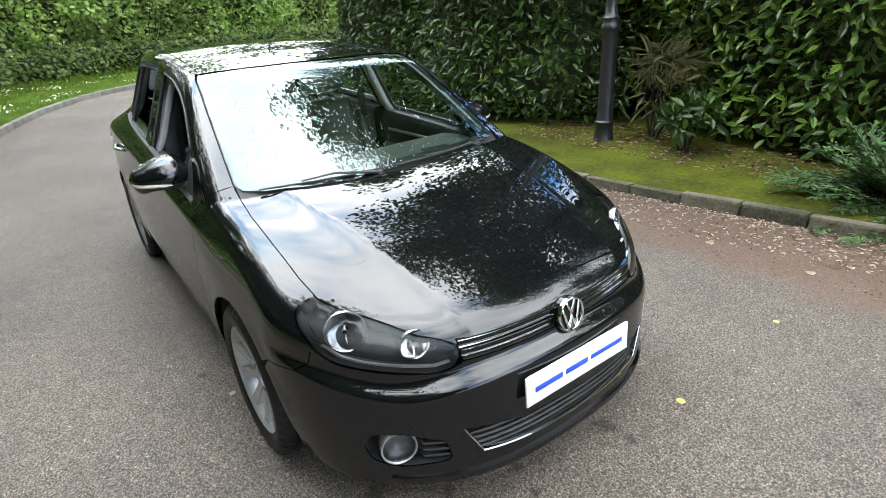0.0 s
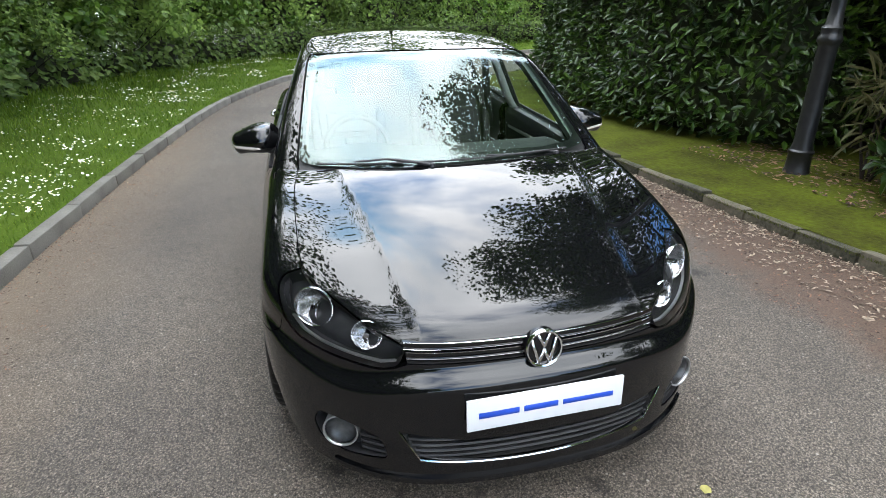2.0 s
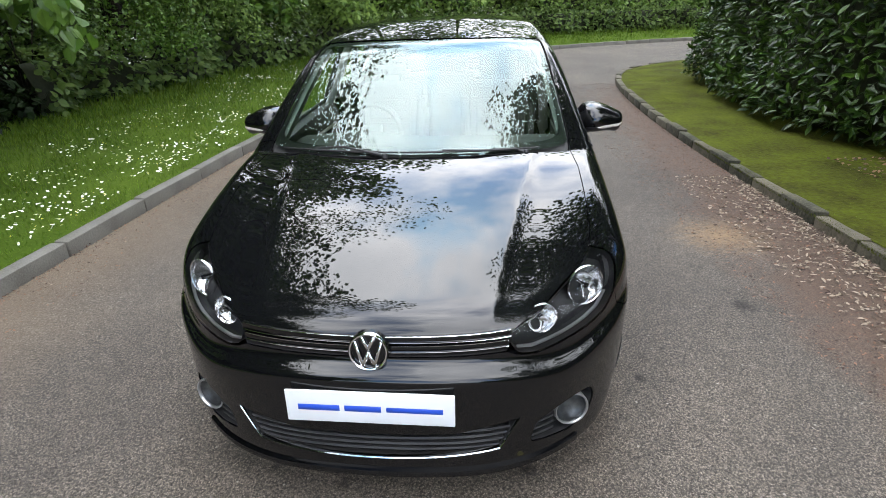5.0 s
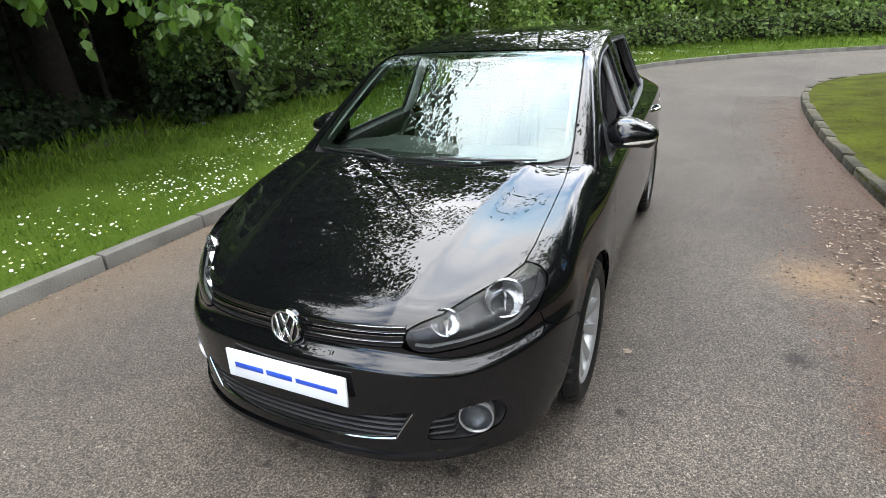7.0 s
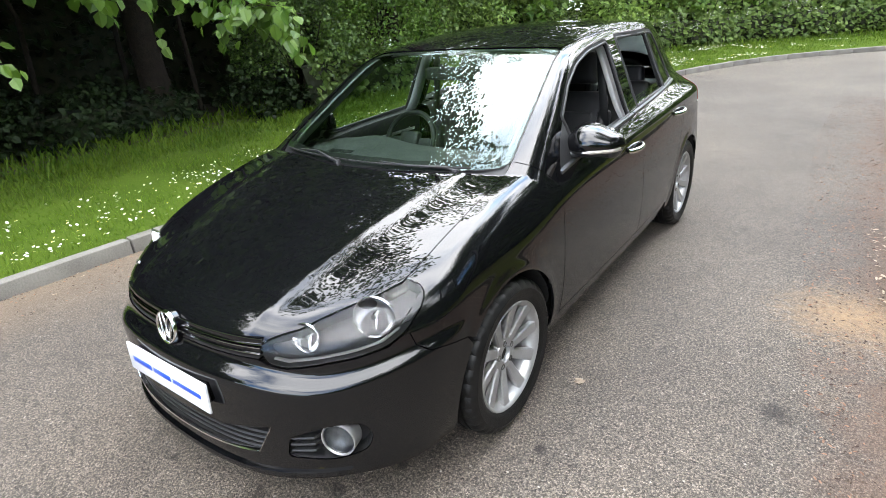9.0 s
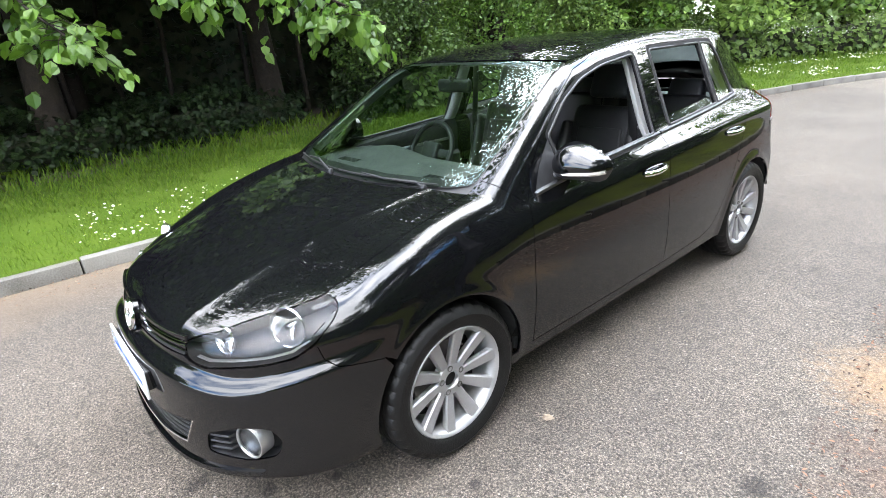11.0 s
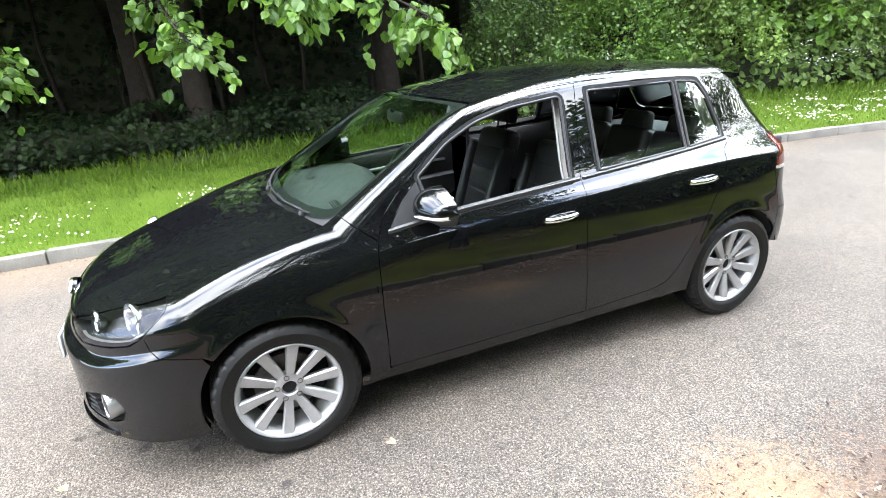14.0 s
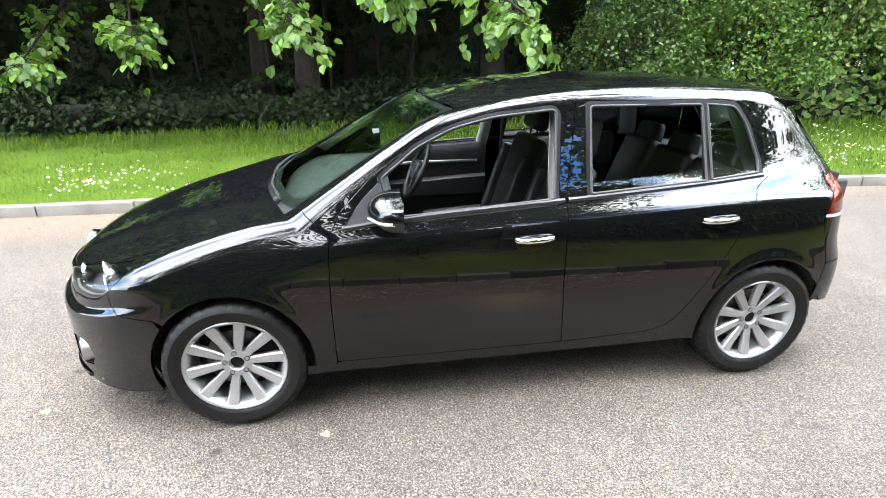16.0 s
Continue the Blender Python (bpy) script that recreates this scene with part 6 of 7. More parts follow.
def tree(name, label, foot, height, crown, trunk, leaves, size, mat, form="broad", bare=0.3, seed=0, lean=(0, 0)):
    """A tapered trunk with limbs and a crown of leaf clumps round their ends."""
    rng = np.random.RandomState(seed)
    ob = tagged(new(name), label, "tree")
    foot = np.array(foot, float)
    bm = bmesh.new()
    spine = [foot + np.array([lean[0] * t + 0.12 * math.sin(3 * t + seed), lean[1] * t + 0.12 * math.cos(2.3 * t + seed), height * 0.86 * t]) for t in np.linspace(0, 1, 8)]
    spine[0] = foot - np.array([0, 0, 0.1])
    tube(spine, [trunk * (1.25 - 1.1 * t) if t else trunk * 1.5 for t in np.linspace(0, 1, 8)], 10, bm)
    ends = []
    for k in range(13):
        t = bare + (1 - bare) * (k + rng.rand()) / 13
        i = min(int(t * 7), 6)
        a = spine[i] + (spine[i + 1] - spine[i]) * (t * 7 - i)
        ang = 2.4 * k + rng.rand()
        reach = crown * (1.0 - 0.55 * max(0, t - 0.5) * 2) * rng.uniform(0.7, 1.1)
        e = a + np.array([math.cos(ang) * reach, math.sin(ang) * reach, reach * rng.uniform(0.05, 0.55)])
        m = (a + e) / 2 + np.array([0, 0, 0.12 * reach])
        r = trunk * (1.1 - 0.9 * t) * 0.42
        tube([a, m, e], [r, r * 0.6, r * 0.15], 6, bm)
        ends += [(e, 1.0), (m, 0.8), ((m + e) / 2, 1.0)]
        for q in range(2):
            g = m + (e - m) * rng.rand() + rng.normal(0, 0.32 * crown, 3) * np.array([1, 1, 0.6])
            tube([(m + e) / 2, ((m + e) / 2 + g) / 2 + rng.normal(0, 0.05, 3), g], [r * 0.4, r * 0.25, r * 0.1], 5, bm)
            ends += [(g, 1.0)]
    me = bpy.data.meshes.new("trunk")
    bm.to_mesh(me)
    bm.free()
    me.materials.append(BARK)
    tr = new("trunk", me)
    tr.parent = ob
    c = np.array([e for e, _ in ends])
    per = max(4, leaves // len(c))
    p, q = clumps(c, rng.uniform(0.55, 1.15, len(c)) * crown * 0.42, per)
    p[:, 2] = np.maximum(p[:, 2], 0.4)
    face = q * 0.5 + np.array([0, 0, 0.9]) + rs.normal(0, 0.4, p.shape)
    way = q * 0.5 + rs.normal(0, 0.6, p.shape) + np.array([0, 0, -0.25])
    lv = new("crown", leaf_cloud("crown", p, way, face, rs.uniform(0.6, 1.3, len(p)) * size, form, mat))
    lv.parent = ob
    tagged(lv, kind="stuff")
    return ob


# hedge side
HEDGE_LINE = [(22.0, 15.2), (13.0, 13.4), (8.6, 12.0), (6.0, 10.9), (4.6, 9.7), (3.95, 8.4), (3.75, 7.0), (3.70, 5.0), (3.75, 3.8), (4.2, 3.0), (5.0, 2.5)]
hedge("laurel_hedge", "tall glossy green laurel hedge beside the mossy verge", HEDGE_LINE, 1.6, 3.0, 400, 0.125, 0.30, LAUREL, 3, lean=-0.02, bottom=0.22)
hedge("laurel_hedge", "laurel bushes behind the lamp post, new leaves coloured as brightly lit", [(5.4, 3.2), (5.0, 1.8), (4.6, 0.8), (4.4, 0.0), (4.5, -1.2), (5.1, -3.2), (6.2, -8.0), (7.0, -16.0)], 1.6, 2.5, 420, 0.135, 0.42, LITLAUREL, 9, lean=0.06, bottom=0.25)
bush("bamboo_clump", "dry brown and green bamboo leaves beside the lamp post", (4.40, 1.72, 0.65), 0.40, 300, 0.24, "blade", DRYLEAF, 1.3, 0.55, category="bamboo")
bush("laurel_shoot", "young bright laurel shoots near the ground", (4.05, 1.10, 0.42), 0.26, 90, 0.14, "long", LAUREL, 0.6, 0.6)


def juniper(name, label, centre, radius, fronds):
    """A low conifer: arching fronds, each feathered with side sprays of scale leaves."""
    ob = tagged(new(name), label, "juniper")
    bm = bmesh.new()
    base, ways, faces = [], [], []
    for k in range(fronds):
        a, e = rs.uniform(0, 2 * math.pi), rs.uniform(0.05, 1.25)
        out = np.array([math.cos(a), math.sin(a), 0])
        side = np.array([-math.sin(a), math.cos(a), 0])
        ln = radius * rs.uniform(0.55, 1.1)
        foot = np.array(centre) * np.array([1, 1, 0]) + out * rs.uniform(0, 0.25) * radius + np.array([0, 0, 0.08])
        spine = [foot + out * ln * t * math.cos(e) + np.array([0, 0, ln * (math.sin(e) * t * 0.85 - 0.20 * t * t)]) for t in np.linspace(0, 1, 7)]
        tube(spine, list(np.linspace(0.007, 0.002, 7)), 4, bm)
        for t in np.linspace(0.25, 1, 15):
            i = min(int(t * 6), 5)
            p = spine[i] + (spine[i + 1] - spine[i]) * (t * 6 - i)
            d = unit(spine[i + 1] - spine[i])
            for s in (-1, 1):
                w = unit(d * 0.75 + side * s * 0.8 + rs.normal(0, 0.18, 3))
                reach = 0.15 * (1.15 - 0.75 * t) * rs.uniform(0.7, 1.2)
                for q in range(4):
                    base.append(p + w * reach * q / 4)
                    ways.append(w + unit(side * s * (1 if q % 2 else -0.5) + d) * 0.5)
                    faces.append(np.array([0, 0, 1.0]) + rs.normal(0, 0.3, 3))
    part("stem", bm, BARK, ob)
    base = np.array(base)
    base[:, 2] = np.maximum(base[:, 2], 0.04)
    lv = part("foliage", leaf_cloud("foliage", base, np.array(ways), np.array(faces), rs.uniform(0.03, 0.055, len(base)), "long", CONIFER), CONIFER, ob)
    tagged(lv, kind="stuff")


juniper("juniper_bush", "low feathery green juniper over the kerb", (3.80, -0.92, 0.0), 0.86, 150)

# lamp post
post = thing("lamp_post", "black cast-iron lamp post standing in the verge", "lamp post", pose(3.95, 2.06, 0.09))
part("base", lathe([(0.118, -0.1), (0.118, 0.04), (0.108, 0.06), (0.102, 0.20), (0.112, 0.215), (0.112, 0.235), (0.098, 0.25)], 32, "z"), IRON, post)
part("column", lathe([(0.098, 0.25), (0.085, 0.30), (0.080, 1.18), (0.086, 1.20), (0.098, 1.215), (0.100, 1.25), (0.088, 1.27), (0.082, 1.30), (0.090, 1.33), (0.066, 1.36), (0.056, 1.50), (0.052, 4.2)], 32, "z"), IRON, post)

# the wood on the grass side
L_OFF = L_EDGE + NL * 3.7
pick = [tuple(p) for p in L_OFF[::6] if 1.5 < p[1] < 38]
hedge("woodland_edge", "shaded green shrubs at the near edge of the wood", [tuple(p) for p in (L_OFF + NL * 0.9)[::3] if 5.0 < p[1] < 8.0], 1.5, 5.0, 640, 0.062, 0.95, SHRUB, 14, lean=-0.32, bottom=0.2, form="broad", category="shrubs")
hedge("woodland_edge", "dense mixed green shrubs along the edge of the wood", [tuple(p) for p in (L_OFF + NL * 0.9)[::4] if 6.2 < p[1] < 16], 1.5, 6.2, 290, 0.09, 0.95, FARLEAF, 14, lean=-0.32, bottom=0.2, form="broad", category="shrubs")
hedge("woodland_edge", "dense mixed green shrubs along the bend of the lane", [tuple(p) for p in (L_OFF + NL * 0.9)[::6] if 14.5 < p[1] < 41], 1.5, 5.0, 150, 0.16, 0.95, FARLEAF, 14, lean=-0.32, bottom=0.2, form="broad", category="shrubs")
hedge("woodland_edge", "bright bracken and young shrubs behind the grass", [tuple(p) for p in (L_OFF - NL * 0.1)[::6] if 5.0 < p[1] < 41], 0.9, 1.05, 160, 0.14, 0.50, FERN, 21, lean=-0.15, bottom=0.12, form="broad", category="shrubs")
# wall, bank and brambles get their hollow's shade from the dark leaf colour
hedge("woodland_edge", "deep leaf wall coloured dark for the wood's shade", [(-7.4, -20.0), (-8.0, -10.0), (-9.2, -6.5), (-10.0, -3.0), (-10.0, 0.5), (-9.6, 3.5), (-9.2, 6.0), (-9.0, 10.0)], 1.2, 7.5, 80, 0.15, 0.8, SHADELEAF, 31, lean=0.04, bottom=0.2, form="broad", category="shrubs")
hedge("ivy_bank", "low ivy and bramble bank behind the verge, coloured as in shade", [(-6.0, -12.0), (-6.1, -6.0), (-6.2, -3.4), (-6.5, -1.6), (-6.7, 0.2), (-6.7, 2.0), (-7.0, 3.6)], 2.2, 0.75, 420, 0.09, 0.40, SHADELEAF, 41, lean=-0.25, bottom=0.12, form="broad", category="ivy")
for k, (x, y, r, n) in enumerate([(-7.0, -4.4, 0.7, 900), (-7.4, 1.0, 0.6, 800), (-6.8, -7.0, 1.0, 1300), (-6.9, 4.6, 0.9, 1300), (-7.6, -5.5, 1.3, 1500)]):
    bush("bramble_bush", "tangled bramble at the edge of the wood, coloured as in shade", (x, y, 0.35), r, n, 0.10, "broad", SHADELEAF, 0.75, 0.35)
for k, (x, y, h, c, t, n) in enumerate([(-8.6, -1.1, 13, 3.3, 0.19, 24000), (-8.0, 3.4, 15, 3.8, 0.19, 26000), (-7.4, -6.0, 12, 3.0, 0.15, 9500), (-10.5, 0.6, 12, 3.0, 0.16, 5200), (-7.0, 8.5, 15, 4.0, 0.18, 12000), (-6.6, 13.5, 15, 3.8, 0.17, 9000), (-9.5, 18.0, 16, 3.2, 0.18, 5200), (-5.2, 21.5, 16, 4.4, 0.17, 5000), (-1.4, 25.5, 17, 4.8, 0.17, 5000), (4.0, 27.5, 17, 4.8, 0.12, 4600), (10.0, 28.5, 13, 3.6, 0.13, 4600), (17.0, 30.0, 13, 3.6, 0.13, 4600), (-12.0, -5.0, 12, 3.2, 0.16, 4500), (-12.5, 7.0, 13, 3.4, 0.18, 4500), (-9.0, -11.0, 11, 3.2, 0.15, 5200), (-7.0, -17.0, 11, 3.2, 0.15, 5200), (-7.3, -0.2, 15, 4.2, 0.17, 32000)]):
    tree("woodland_tree", "tall leafy tree in the wood behind the verge", (x, y, 0.1), h, c, t, n, 0.25 if abs(y) > 9 else 0.125 if n > 9000 else 0.20, SHRUB if k % 3 else LIME, seed=20 + k, bare=0.2 if y > 7 or y < -9 else 0.42)
for k in range(16):
    x, y = -7.8 - 2.6 * rs.rand(), -7 + 11.5 * k / 16 + rs.rand()
    bm = tube([(x, y, -0.1), (x + rs.normal(0, .12), y + rs.normal(0, .12), 2.0), (x + rs.normal(0, .3), y + rs.normal(0, .3), 4.5)], [0.05, 0.04, 0.02], 6)
    sap = tagged(new("sapling"), "thin bare sapling stem in the dark wood", "sapling", "saplings in the wood")
    part("stem", bm, BARK, sap)
# trees behind the hedge
for k, (x, y, h, c, n) in enumerate([(7.6, 11.5, 10.0, 2.8, 9000), (13.0, 10.0, 10, 3.0, 5200), (9.5, 1.5, 9.0, 2.2, 5000), (9.0, -4.5, 9, 2.8, 4500), (10.5, -12.0, 11, 3.2, 4200), (20.0, 28.0, 11, 3.6, 4500), (6.3, 1.8, 11.0, 3.2, 17000)]):
    tree("roadside_tree", "leafy tree rising behind the laurel hedge", (x, y, 0.1), h, c, 0.17, n, 0.115 if n > 9000 else 0.21, SHRUB, seed=60 + k, bare=0.25)
tree("roadside_tree", "tall leafy tree leaning out over the lane", (6.1, 3.6, 0.1), 13.0, 3.1, 0.17, 24000, 0.11, SHRUB, seed=71, bare=0.32, lean=(-1.1, 0.5))
tree("roadside_tree", "tall leafy tree rising behind the laurel bushes", (6.9, -0.6, 0.1), 14.0, 3.3, 0.17, 17000, 0.11, SHRUB, seed=72, bare=0.45)


for k, (x, y, r, n) in enumerate([(-6.5, 5.4, 1.15, 5600), (-6.4, 7.6, 1.3, 5800), (-6.2, 10.2, 1.2, 4400), (-5.9, 13.0, 1.3, 3400), (-5.9, 14.6, 1.0, 3000), (-4.7, 15.6, 1.4, 2200), (-6.9, 9.0, 1.9, 5000), (-6.7, 12.0, 2.1, 3000), (-5.6, 14.5, 2.3, 2800), (-4.2, 18.0, 2.0, 2200), (-2.8, 19.4, 2.2, 2000), (-0.4, 21.2, 2.3, 1900), (3.0, 22.8, 2.4, 1800), (7.0, 24.2, 2.4, 1800), (11.6, 25.4, 2.5, 1700)]):
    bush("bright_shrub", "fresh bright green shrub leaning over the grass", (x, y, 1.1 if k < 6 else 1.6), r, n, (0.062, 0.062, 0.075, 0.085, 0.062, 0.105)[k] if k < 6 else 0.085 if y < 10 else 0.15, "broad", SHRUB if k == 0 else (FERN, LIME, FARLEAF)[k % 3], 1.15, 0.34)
# unseen flat leaf layer, added to block skylight so the wood turns dark
n = 34000
p = np.stack([rs.uniform(-16, -5.2, n), rs.uniform(-24, 7, n), rs.uniform(4.0, 7.5, n)], 1)
p[:, 2] += wave(p, 0.5, 3.0) * 1.2
p = p[wave(p * np.array([1, 1, 0]), 0.55, 7.0) < 0.42]
canopy = new("added_shade_canopy", leaf_cloud("added_shade_canopy", p, rs.normal(0, 1, p.shape) * np.array([1, 1, 0.4]), np.array([0, 0, 1.0]) + rs.normal(0, 0.45, p.shape), rs.uniform(0.25, 0.5, len(p)), "broad", SHRUB))
# second, lower layer added to shade the bank and the verge's edge
n = 11000
p = np.stack([rs.uniform(-8.5, -4.9, n), rs.uniform(-9, 4.4, n), rs.uniform(0, 1, n)], 1)
p[:, 2] = 2.75 + 0.18 * (p[:, 0] + 8.5) * 0.4 + p[:, 2] * 1.9 + wave(p * np.array([1, 1, 0]), 0.9, 5.0) * 0.3
skirt = new("added_shade_canopy", leaf_cloud("added_shade_canopy", p, rs.normal(0, 1, p.shape) * np.array([1, 1, 0.4]), np.array([0.4, 0, 1.0]) + rs.normal(0, 0.45, p.shape), rs.uniform(0.12, 0.26, len(p)), "broad", SHRUB))
tagged(skirt, "low leaf layer added to keep skylight off the bank", "canopy", kind="stuff")
tagged(canopy, "unseen leaf layer added high up to shade the wood", "canopy", kind="stuff")


def spray(name, label, pts, n, size, mat, droop=0.35, width=0.5):
    """An overhanging bough: a thin limb with twigs and broad hanging leaves."""
    ob = tagged(new(name), label, "branch")
    pts = [np.array(p, float) for p in pts]
    bm = tube(pts, list(np.linspace(0.03, 0.008, len(pts))), 6)
    base, ways = [], []
    for k in range(n):
        t = rs.rand() ** 0.7 * (len(pts) - 1)
        i = min(int(t), len(pts) - 2)
        p = pts[i] + (pts[i + 1] - pts[i]) * (t - i)
        d = rs.normal(0, 1, 3) * np.array([1, 1, 0.35])
        e = p + unit(d) * width * rs.uniform(0.3, 1.0) - np.array([0, 0, droop * rs.rand()])
        tube([p, (p + e) / 2 + np.array([0, 0, 0.06]), e], [0.006, 0.004, 0.002], 4, bm)
        for q in range(9):
            f = p + (e - p) * rs.uniform(0.25, 1.05) + rs.normal(0, 0.045, 3)
            base.append(f)
            ways.append(unit(e - p) * 0.6 + rs.normal(0, 0.45, 3) + np.array([0, 0, -0.55]))
    part("bough", bm, BARK, ob)
    base, ways = np.array(base), np.array(ways)
    face = np.array([0.35, -0.1, 0.85]) + rs.normal(0, 0.35, base.shape)
    lv = part("leaves", leaf_cloud("leaves", base, ways, face, rs.uniform(0.65, 1.25, len(base)) * size, "broad", mat), mat, ob)
    tagged(lv, kind="stuff")
    return ob


spray("overhanging_branch", "low bough of broad pale green leaves over the verge", [(-7.3, -0.6, 3.4), (-6.2, -0.5, 2.7), (-5.2, -0.3, 2.1), (-4.5, -0.1, 1.75)], 42, 0.15, LIME, 0.45, 0.65)
spray("overhanging_branch", "bough of broad leaves hanging towards the lane", [(-7.3, 1.5, 3.6), (-5.6, 2.0, 2.7), (-4.3, 2.6, 2.1), (-3.4, 2.9, 1.7)], 55, 0.15, LIME, 0.45, 0.6)
spray("overhanging_branch", "small leafy spray at the wood's edge", [(-7.4, -2.9, 2.6), (-6.0, -2.5, 1.9), (-5.0, -2.2, 1.55)], 45, 0.13, LIME, 0.35, 0.45)
spray("overhanging_branch", "small leafy spray at the wood's edge", [(-7.4, -3.9, 2.2), (-6.4, -4.0, 1.6), (-5.6, -3.9, 1.3)], 40, 0.13, LIME, 0.35, 0.45)
spray("overhanging_branch", "bough of broad pale green leaves above the verge", [(-7.3, 0.5, 4.2), (-5.8, 0.8, 3.3), (-4.6, 1.0, 2.6), (-3.9, 1.2, 2.2)], 75, 0.15, LIME, 0.4, 0.7)

# grass, daisies, litter
def scatter(n, y0, y1, d0, d1, side, power=1.0):
    """Places on a verge: a stretch of the lane and a distance from its edge."""
    y = rs.uniform(y0, y1, n)
    d = d0 + (d1 - d0) * rs.rand(n) ** power
    line, nrm = (L_EDGE, NL) if side < 0 else (R_EDGE, NR)
    ex, ey = np.interp(y, line[:, 1], line[:, 0]), y
    nx, ny = np.interp(y, line[:, 1], nrm[:, 0]), np.interp(y, line[:, 1], nrm[:, 1])
    return np.stack([ex + nx * d, ey + ny * d], 1), d


def grass(name, label, n, y0, y1, d0, d1, side, h0, h1, mat, power=1.0, patch=True, z0=0.085, z1=0.16):
    p, d = scatter(n, y0, y1, d0, d1, side, power)
    if patch:
        bare = np.exp(-((p[:, 0] + 5.3) / 0.8) ** 2 - ((p[:, 1] + 3.9) / 0.9) ** 2) + np.exp(-((p[:, 0] + 5.9) / 0.7) ** 2 - ((p[:, 1] + 0.3) / 0.8) ** 2)
        ok = rs.rand(len(p)) > bare * 0.95
        p, d = p[ok], d[ok]
    z = z0 + (z1 - z0) * (d - 0.1) / 3.5 - 0.02
    base = np.concatenate([p, z[:, None]], 1)
    m = len(base)
    way = rs.normal(0, 0.45, (m, 3)) * np.array([1, 1, 0]) + np.array([0, 0, 1.0])
    face = rs.normal(0, 1, (m, 3)) * np.array([1, 1, 0.2])
    size = rs.uniform(0.6, 1.3, m) * (h0 + (h1 - h0) * np.clip((d - d0) / (d1 - d0), 0, 1) ** 3)
    ob = new(name, leaf_cloud(name, base, way, face, size, "blade", mat))
    return tagged(ob, label, "grass", kind="stuff")


grass("grass", "fresh green verge grass", 46000, -7.5, 6.0, 0.10, 3.7, -1, 0.05, 0.13, GRASS)
grass("grass", "fresh green verge grass", 22000, 6.0, 17.5, 0.10, 3.7, -1, 0.07, 0.20, GRASS)
grass("grass", "fresh green verge grass", 5000, 17.5, 21.0, 0.10, 3.7, -1, 0.10, 0.24, GRASS)
grass("tall_grass", "tall wild grass at the wood's edge", 9000, -7.5, 8.0, 2.8, 4.5, -1, 0.12, 0.27, GRASS, patch=False)
grass("grass", "thin short grass in the moss", 11000, -1.5, 12.0, 0.10, 1.5, 1, 0.022, 0.03, GRASS, patch=False, z1=0.13)
grass("moss", "thick moss creeping over the worn kerb", 22000, -2.5, 9.0, 0.03, 0.50, 1, 0.015, 0.020, MOSSTUFT, power=1.8, patch=False, z0=0.092, z1=0.13)
grass("moss", "moss hanging over the kerb face", 9000, -2.5, 4.0, -0.012, 0.06, 1, 0.026, 0.026, MOSSTUFT, patch=False, z0=0.085, z1=0.085)


def discs(name, label, p, r, mat, category, tilt=0.35, sides=6):
    n = len(p)
    nrm = unit(rs.normal(0, tilt, (n, 3)) + np.array([0, 0, 1.0]))
    a = unit(np.cross(nrm, np.array([0.3, 1, 0.1])))
    b = np.cross(nrm, a)
    r = np.asarray(r).reshape(-1, 1)
    ring = [p + r * (a * math.cos(2 * math.pi * k / sides) + b * math.sin(2 * math.pi * k / sides)) * rs.uniform(0.8, 1.15, (n, 1)) for k in range(sides)]
    verts = np.stack(ring, 1).reshape(-1, 3)
    k = np.arange(n)[:, None] * sides + np.arange(sides)[None]
    ob = new(name, quick_mesh(name, verts, k, mat))
    return tagged(ob, label, category, kind="stuff")


def daisies(n, y0, y1, d0, d1, power, r):
    c, d = scatter(max(8, n // 16), y0, y1, d0, d1, -1, power)
    p = np.repeat(c, 16, 0) + rs.normal(0, 0.17, (len(c) * 16, 2))
    z = 0.155 + 0.02 * rs.rand(len(p)) + 0.012 * np.clip(LEFT_AT(p[:, 1]) - p[:, 0], 0, 4)
    q = np.concatenate([p, z[:, None]], 1)
    q = q[p[:, 0] < LEFT_AT(p[:, 1]) - 0.16]
    discs("daisies", "white daisies in the grass", q, rs.uniform(0.7, 1.2, len(q)) * r, DAISY, "flowers")
    discs("daisy_hearts", "yellow hearts of the daisies", q + np.array([0, 0, 0.003]), np.full(len(q), r * 0.36), YELLOW, "flowers")


daisies(750, -6.0, 3.5, 0.2, 1.5, 1.6, 0.0125)
daisies(800, 1.5, 9.0, 0.2, 2.6, 1.2, 0.013)
daisies(900, 8.0, 17.0, 0.3, 3.4, 1.0, 0.018)
c, d = scatter(70, 6.5, 17.0, 3.2, 4.6, -1)
c = np.repeat(c, 22, 0)
p = np.concatenate([c + rs.normal(0, 0.10, (len(c), 2)), (0.75 + 0.5 * np.repeat(rs.rand(70), 22) + rs.normal(0, 0.05, len(c)))[:, None]], 1)
discs("cow_parsley", "white cow parsley heads by the shrubs", p, rs.uniform(0.010, 0.022, len(p)), DAISY, "flowers")


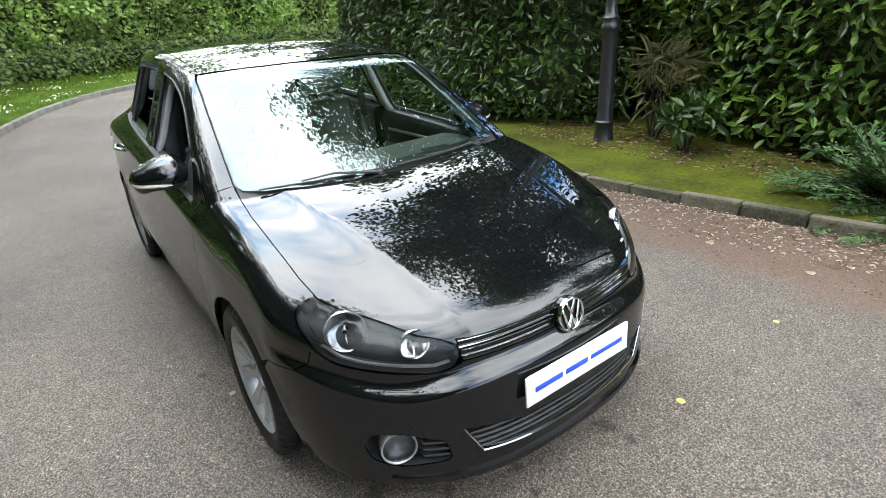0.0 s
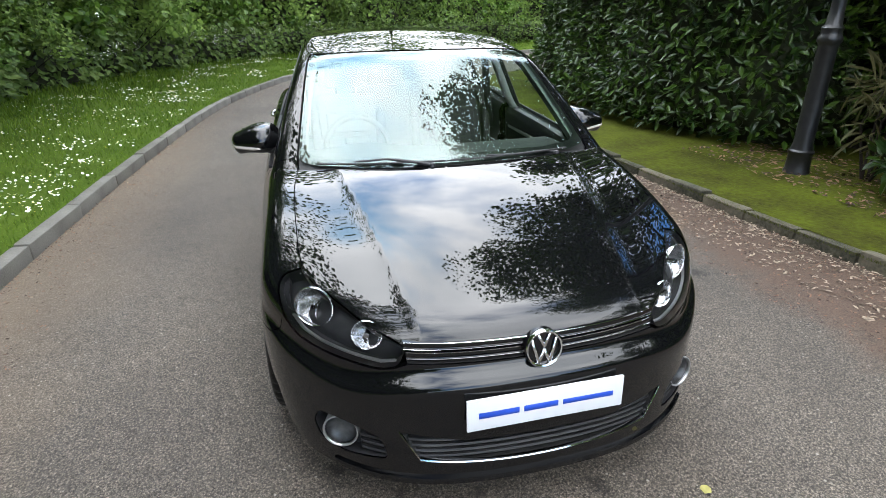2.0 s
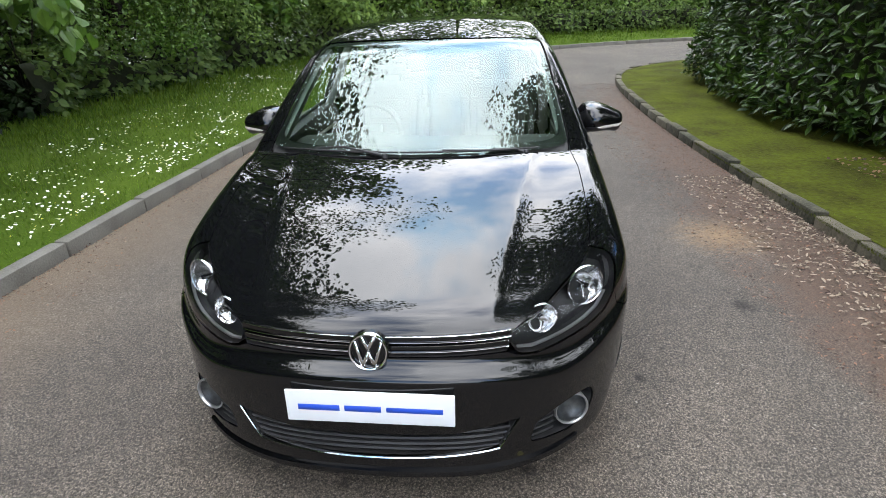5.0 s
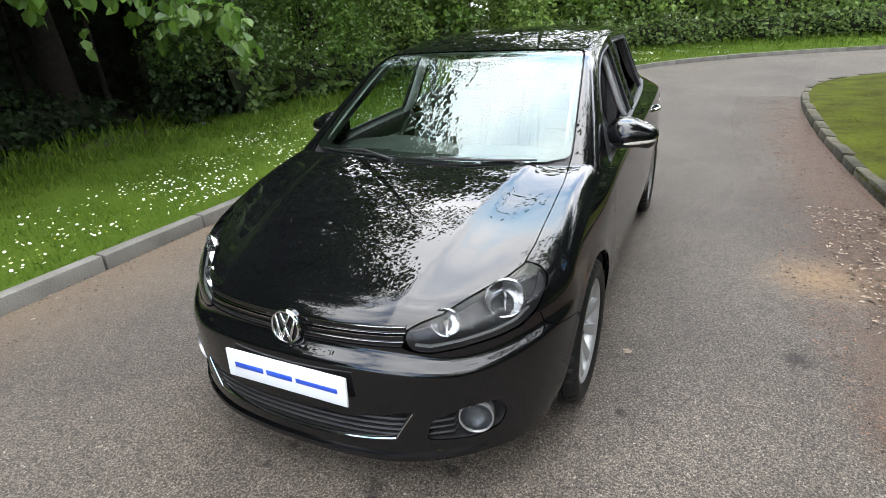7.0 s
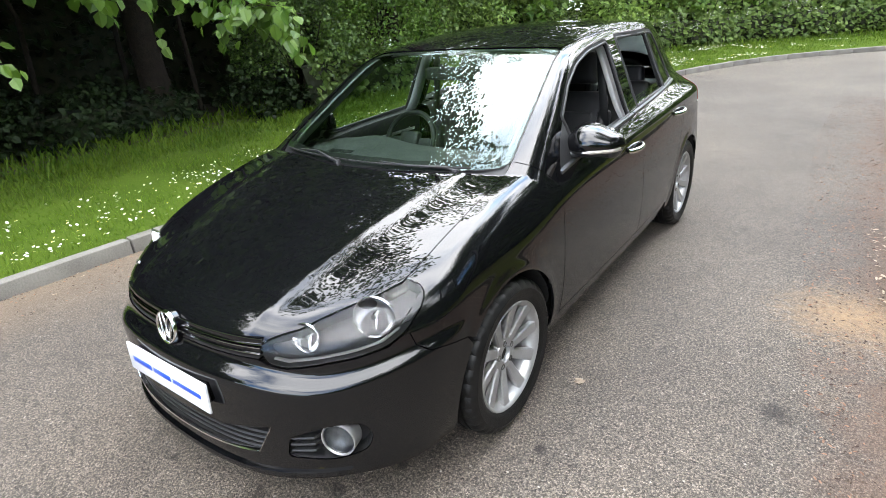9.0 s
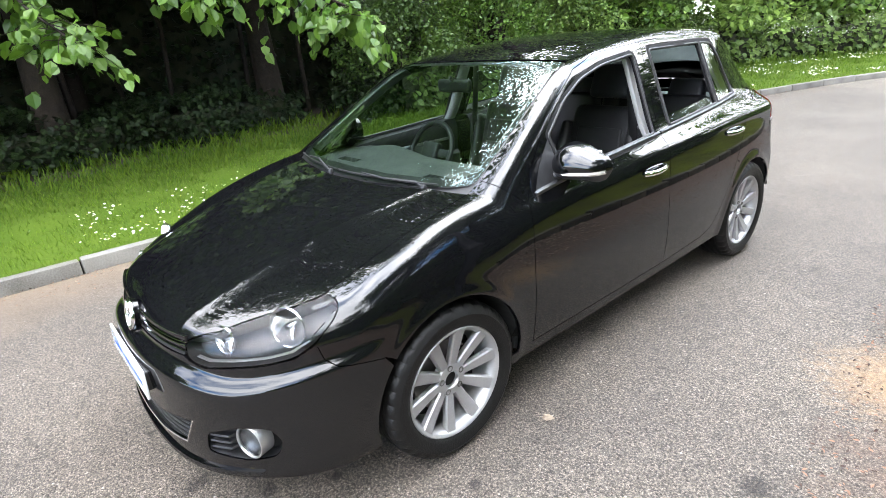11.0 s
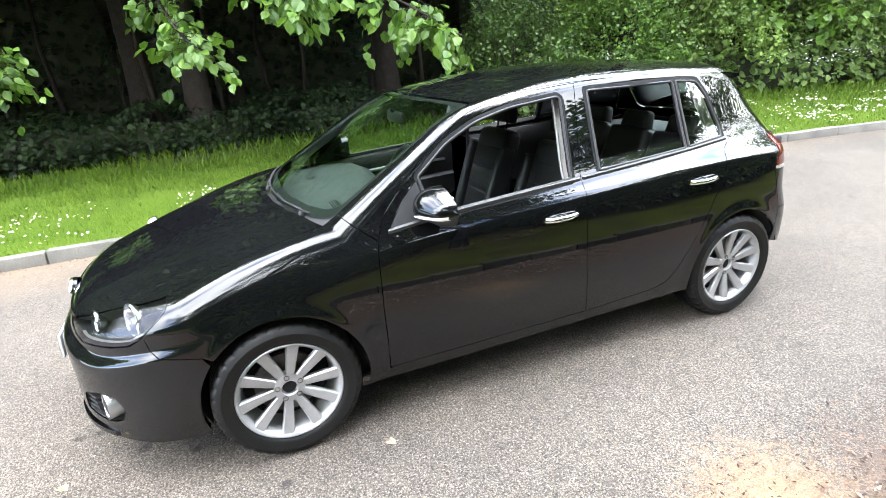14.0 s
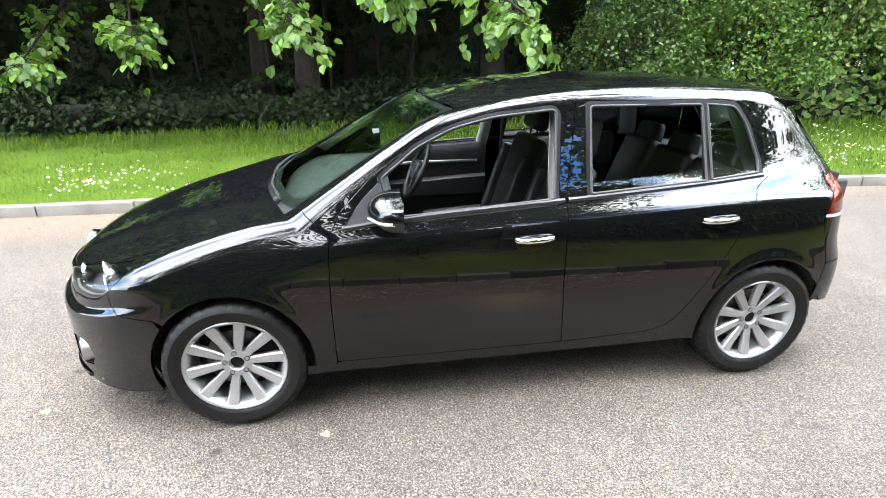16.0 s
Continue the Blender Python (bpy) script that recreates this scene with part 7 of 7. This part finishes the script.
def flat_leaves(name, label, p, size, mat, category="leaf litter", lift=0.006):
    n = len(p)
    base = np.concatenate([p, (lift + 0.012 * rs.rand(n))[:, None]], 1)
    way = rs.normal(0, 1, (n, 3)) * np.array([1, 1, 0.12])
    face = np.array([0, 0, 1.0]) + rs.normal(0, 0.25, (n, 3))
    ob = new(name, leaf_cloud(name, base, way, face, size, "long", mat))
    return tagged(ob, label, category, kind="stuff")


def inward(n, y0, y1, reach, side, power):
    p, d = scatter(n, y0, y1, -0.02, -reach, side, power)
    return p


flat_leaves("leaf_litter", "red-brown crushed leaf litter along the gutter", inward(14000, -3.0, 9.0, 0.95, 1, 1.5), rs.uniform(0.006, 0.026, 14000), LITTER)
flat_leaves("leaf_litter", "red-brown crushed leaf litter along the gutter", inward(5200, -5.0, 12.0, 0.50, -1, 2.2), rs.uniform(0.006, 0.026, 5200), LITTER)
flat_leaves("leaf_litter", "pale dry leaves in the gutter", inward(4200, -2.5, 3.0, 0.60, 1, 2.2), rs.uniform(0.014, 0.046, 4200), PALE_LITTER)
flat_leaves("leaf_litter", "pale dry leaves in the gutter", inward(160, -5.0, 6.0, 0.3, -1, 1.8), rs.uniform(0.012, 0.035, 160), PALE_LITTER)
flat_leaves("leaf_litter", "brown dead leaves under the hedge", np.stack([rs.uniform(3.5, 4.8, 1500), rs.uniform(-0.8, 3.2, 1500)], 1), rs.uniform(0.03, 0.07, 1500), LITTER, lift=0.125)


for x, y, s, mat in ((0.98, 0.355, 0.055, PALE_LITTER), (2.25, -0.20, 0.075, PALE_LITTER), (0.61, -0.98, 0.05, YELLOWLEAF), (2.25, -0.84, 0.07, PALE_LITTER), (1.55, -0.95, 0.04, YELLOWLEAF), (-0.9, 0.4, 0.04, PALE_LITTER)):
    b = leaf_cloud("fallen_leaf", np.array([[x, y, 0.006]]), np.array([[0.7, 0.7, 0.02]]), np.array([[0.1, 0.1, 1.0]]), [s], "broad", mat)
    tagged(new("fallen_leaf", b), "single dry leaf lying on the asphalt", "leaf", "fallen leaves")
